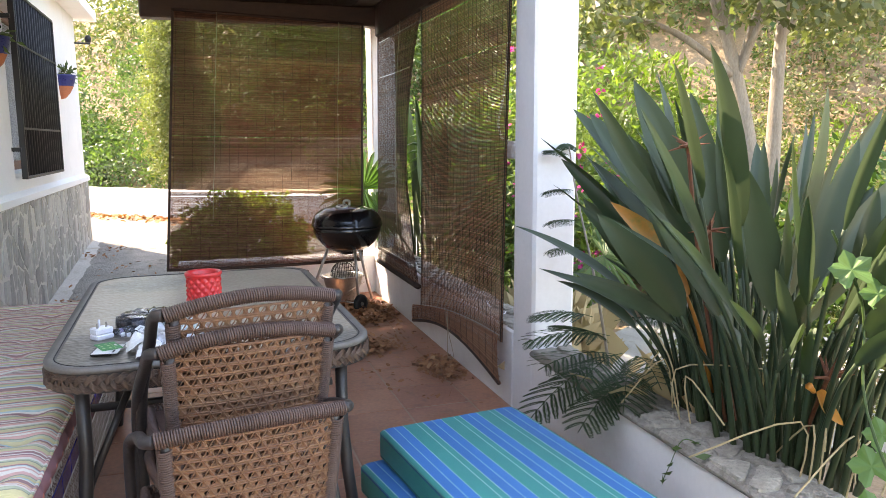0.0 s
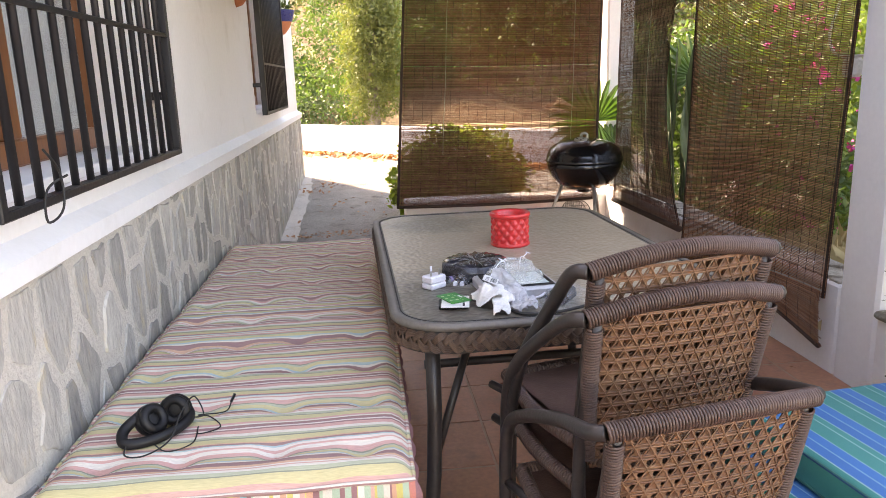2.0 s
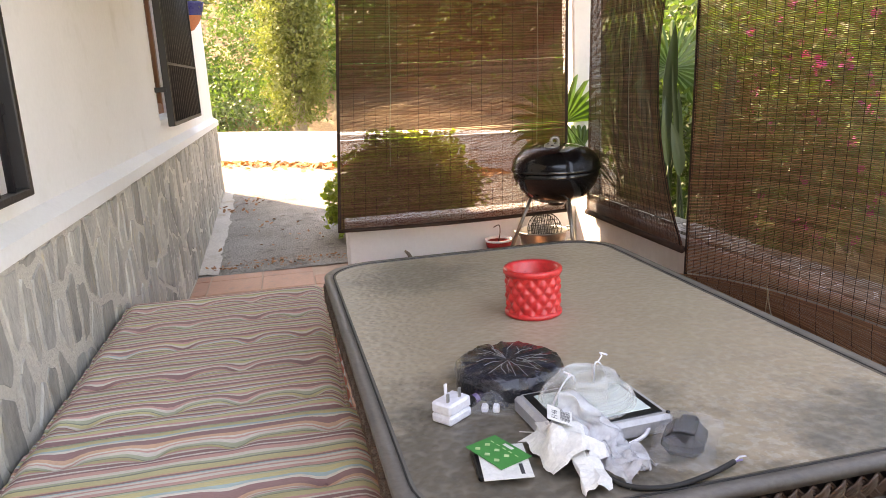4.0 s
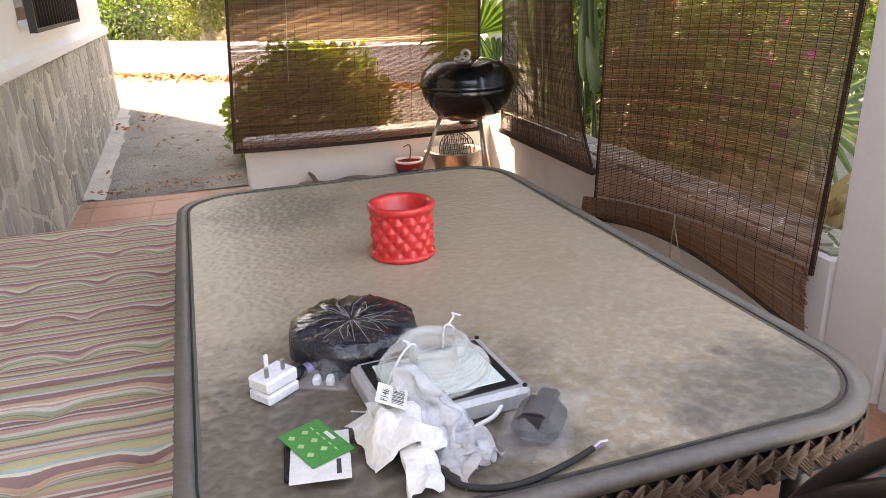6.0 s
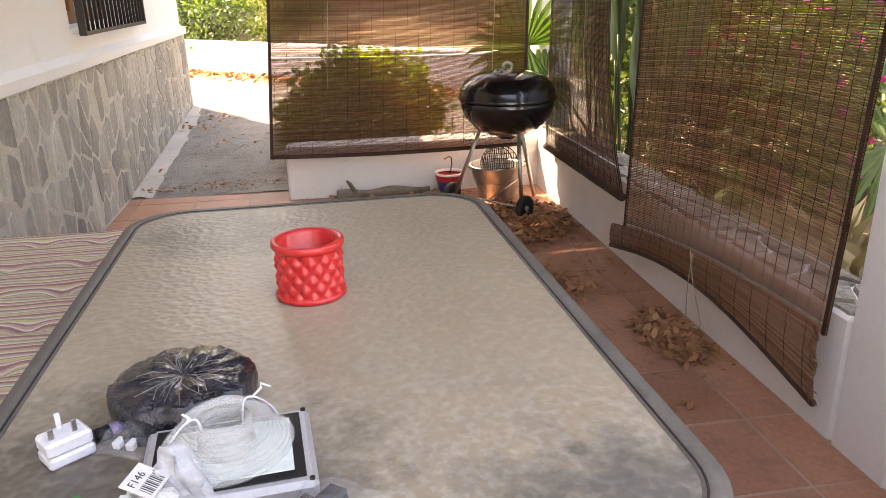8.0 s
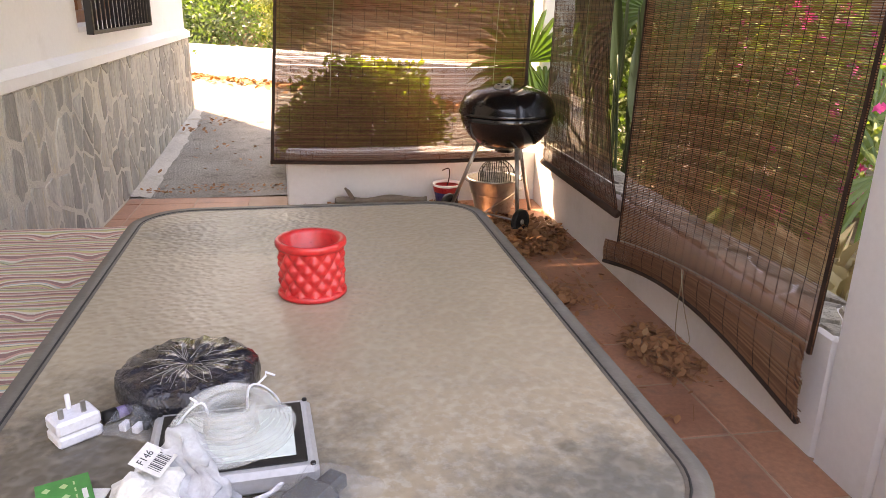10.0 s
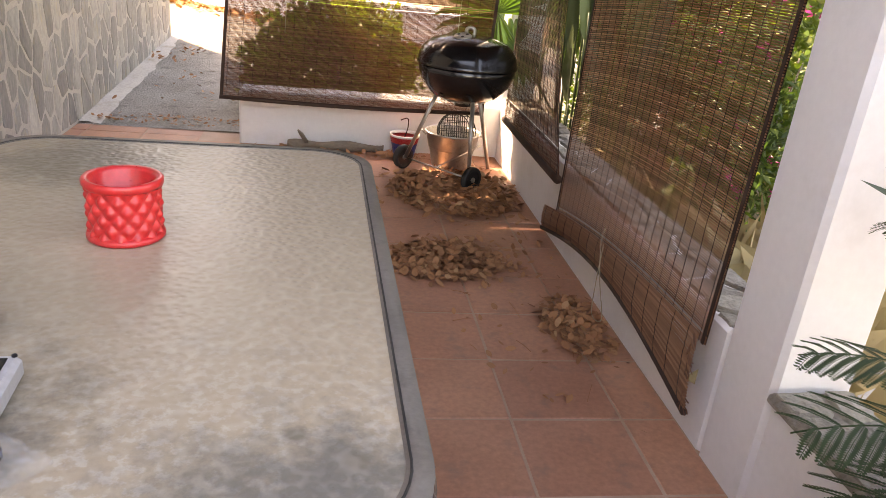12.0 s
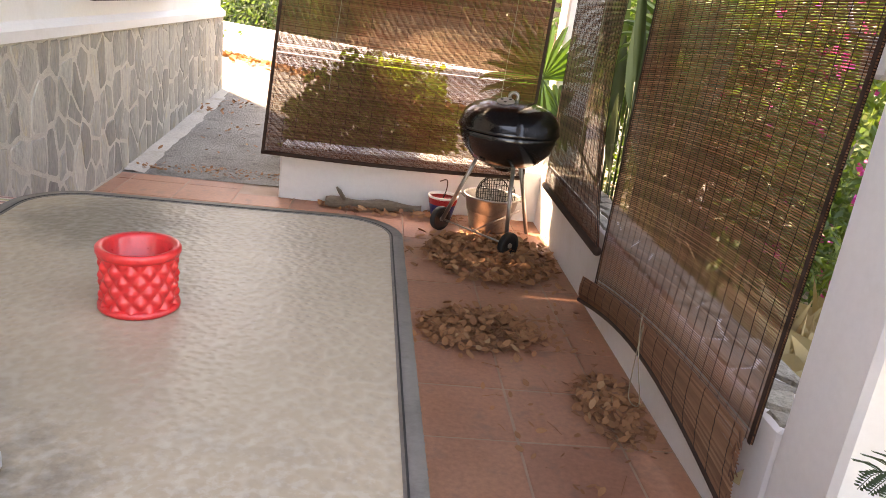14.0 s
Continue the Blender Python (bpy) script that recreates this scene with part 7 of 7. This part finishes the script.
# crumpled bubble film and the bagged black adapter
bf = thing("plastic_film", "crumpled translucent plastic film", "wrapping", (0.078, 2.522, TZ), -64)
part("film", crumple(lambda a, b: (-0.085 + 0.17 * a, -0.028 + 0.056 * b + 0.02 * math.sin(4 * a), 0.012 + 0.026 * max(0, 1 - 2.2 * a) + 0.045 * math.sin(math.pi * b) * (0.6 + 0.4 * math.sin(5 * a + 1))), 34, 16, 0.022, 5.5, 3), FROST, bf, "", True)
part("film_under", crumple(lambda a, b: (-0.08 + 0.16 * a, -0.038 + 0.076 * b, 0.008 + 0.034 * max(0, 1 - 1.9 * a) + 0.012 * math.sin(math.pi * b)), 30, 12, 0.012, 6, 13), FROST, bf, "", True)
ab = thing("bagged_adapter", "black power adapter in a clear plastic bag", "adapter", (0.213, 2.503, TZ), 52)
part("adapter", Mesh().block((-0.05, -0.032, 0.006), (0.03, 0.032, 0.044), 0.014), BLACK_PLASTIC, ab)
part("adapter_plug", Mesh().block((0.025, -0.014, 0.012), (0.06, 0.016, 0.034), 0.005), BLACK_PLASTIC, ab)
part("bag", crumple(lambda a, b: (-0.075 + 0.165 * a, -0.048 + 0.096 * b, 0.004 + 0.048 * math.sin(math.pi * a) ** 0.5 * math.sin(math.pi * b) ** 0.4), 26, 18, 0.012, 5, 31), FILM, ab, "", True)

# cables
bc = thing("black_cable", "cut black cable with bare white and violet ends", "cable", (0, 0, TZ + 0.005))
line = arc([(0.050, 2.55, 0.0), (0.052, 2.49, 0.0), (0.072, 2.427, 0.0), (0.13, 2.404, 0.0), (0.20, 2.413, 0.003), (0.252, 2.430, 0.006)], 7)
part("sheath", Mesh().tube(line, 0.0042, 8), RUBBER, bc, "", True)
part("bare_end", Mesh().tube([(0.252, 2.430, 0.006), (0.265, 2.436, 0.009), (0.277, 2.438, 0.007)], 0.0016, 5), WHITE_PLASTIC, bc)
part("bare_end", Mesh().tube([(0.252, 2.430, 0.006), (0.268, 2.433, 0.005)], 0.0016, 5), VIOLET, bc)
wc = thing("white_cable", "short white cable with metal tip", "cable", (0, 0, TZ + 0.005))
part("lead", Mesh().tube(arc([(0.10, 2.522, 0), (0.136, 2.535, 0.002), (0.163, 2.544, 0.006), (0.180, 2.560, 0.012)], 6), 0.0035, 7), WHITE_PLASTIC, wc, "", True)
part("tip", Mesh().tube([(0.180, 2.560, 0.012), (0.184, 2.566, 0.013)], 0.005, 8), STEEL, wc, "", True)

sl = thing("paper_sliver", "thin white sliver of paper lying on the table", "paper", (-0.007, 2.632, TZ + 0.001), -25)
part("strip", Mesh().block((-0.016, -0.0015, 0.0), (0.016, 0.0015, 0.001), 0.0003), PAPER, sl)

# ---- headphones on the mattress ----
hp = thing("headphones", "black over-ear headphones with thin cable on the mattress", "headphones", (-0.842, 2.365, 0.515), 25)
hp.matrix_world = pose(-0.842, 2.365, 0.515, 0, 0, 25) @ Matrix.Scale(0.78, 4)
for x, y, rz, tilt in ((-0.035, -0.005, 35, 62), (0.055, 0.035, -25, 78)):
    m4 = pose(x, y, 0.048, tilt, 0, rz)
    cup = part("ear_cup", Mesh().lathe([(0.0005, -0.030), (0.026, -0.029), (0.044, -0.018), (0.050, -0.004), (0.050, 0.012), (0.044, 0.020), (0.0005, 0.018)], 28, m=m4), BLACK_PLASTIC, hp, "", True)
    part("ear_pad", Mesh().tube([m4 @ Vector((0.035 * math.cos(a * 0.3927), 0.035 * math.sin(a * 0.3927), 0.022)) for a in range(16)], 0.016, 8, True), BLACK_PLASTIC, cup, "padded ear cushion", True)
band = arc([(-0.06, 0.0, 0.07), (-0.115, -0.03, 0.045), (-0.12, -0.075, 0.024), (-0.05, -0.085, 0.018), (0.03, -0.06, 0.022), (0.085, -0.01, 0.03), (0.085, 0.03, 0.05)], 6)
part("headband", Mesh().tube(band, 0.017, 10), BLACK_PLASTIC, hp, "", True)
part("jack", Mesh().tube([(0.235, 0.05, 0.02), (0.245, 0.065, 0.024), (0.255, 0.08, 0.03)], 0.005, 8), BLACK_PLASTIC, hp, "", True)
part("cable_loop", Mesh().tube(arc([(-0.11, -0.08, 0.03), (-0.13, -0.12, 0.008), (-0.08, -0.15, 0.006), (0.0, -0.12, 0.02), (0.05, -0.06, 0.07), (0.10, 0.0, 0.09), (0.125, 0.03, 0.06), (0.13, 0.0, 0.02), (0.09, -0.02, 0.03)], 6), 0.0025, 5), RUBBER, hp, "", True)
part("cable", Mesh().tube(arc([(-0.05, -0.05, 0.01), (-0.02, -0.16, 0.006), (0.06, -0.15, 0.006), (0.10, -0.05, 0.006), (0.09, -0.10, 0.006), (0.16, -0.09, 0.006), (0.15, 0.0, 0.008), (0.12, 0.03, 0.01), (0.20, 0.0, 0.012), (0.235, 0.05, 0.02)], 6), 0.0022, 5), RUBBER, hp, "", True)

# ---- floor tiles ----
TW, TL = 0.360, 0.3475
tile_mesh = Mesh().block((0.003, 0.003, -0.02), (TW - 0.004, TL - 0.004, 0.0), 0.003).data("floor_tile", TERRACOTTA)
rng = random.Random(12)
half = {}
x0s = [1.18 - TW * k for k in range(-2, 8)]
for x in x0s:
    for j in range(-11, 10):
        y = 3.66 + TL * j
        if y + TL < 0 or y > 6.93:
            continue
        xa, xb = max(x, HX), min(x + TW, RX)
        yb = min(y + TL, 6.95 if xb <= 0.06 else 6.69)
        if xb - xa < 0.03 or yb - y < 0.03:
            continue
        if xb - xa < TW - 0.001 or yb - y < TL - 0.001:
            key = (round(xb - xa, 3), round(yb - y, 3))
            if key not in half:
                half[key] = Mesh().block((0.003, 0.003, -0.02), (key[0] - 0.004, key[1] - 0.004, 0.0), 0.003).data("floor_tile", TERRACOTTA)
            me = half[key]
        else:
            me = tile_mesh
        ob = new("floor_tile", me)
        ob.parent = floor
        ob.matrix_world = pose(xa, y, rng.uniform(-0.0012, 0.0012), rng.uniform(-0.15, 0.15), rng.uniform(-0.15, 0.15), 0)

# ---- stone slabs of the dado ----
rng = random.Random(5)
seeds = []
y = 1.0
while y < WY1:
    z = 0.0
    col = rng.uniform(0.10, 0.19)
    while z < 0.93:
        hgt = rng.uniform(0.14, 0.36)
        seeds.append((y + rng.uniform(-0.06, 0.06), (z + hgt / 2 + rng.uniform(-0.05, 0.05)) * 1.0))
        z += hgt
    y += col
for (sy, sz), poly in cell_polygons([(a, b * 0.62) for a, b in seeds], (1.0, 0.0), (WY1, 0.935 * 0.62)):
    poly = [(p[0], p[1] / 0.62) for p in poly]
    m, (cy, cz) = slab_piece(poly, rng.uniform(0.008, 0.032) if sy < 5.2 else rng.uniform(0.004, 0.016), rng.uniform(0.002, 0.008), rng)
    ob = new("stone_slab", m.data("stone_slab", STONE))
    ob.parent = dado
    ob.matrix_world = Matrix(((0, 0, 1, HX - 0.004), (1, 0, 0, cy), (0, 1, 0, cz), (0, 0, 0, 1)))

# ---- capping stones of the garden walls ----
for (xa, xb, ya, yb, zt, parent, step) in ((RX + 0.005, RX + 0.215, 3.51, 6.67, 0.41, bpy.data.objects["wall_garden"], 0.15), (RX - 0.02, RX + 0.20, 0.2, 3.25, 0.372, bpy.data.objects["wall_garden"], 0.13)):
    seeds = []
    y = ya
    while y < yb:
        for xx in (0.28, 0.75):
            seeds.append((xa + (xb - xa) * xx + rng.uniform(-0.04, 0.04), y + rng.uniform(-0.05, 0.05)))
        y += step
    for s, poly in cell_polygons(seeds, (xa, ya), (xb, yb)):
        m, (cx, cy) = slab_piece(poly, rng.uniform(0.002, 0.006), rng.uniform(0.008, 0.020), rng)
        ob = new("capping_stone", m.data("capping_stone", CAPSTONE))
        ob.parent = parent
        ob.matrix_world = pose(cx, cy, zt, rng.uniform(-1.5, 1.5), rng.uniform(-1.5, 1.5), 0)
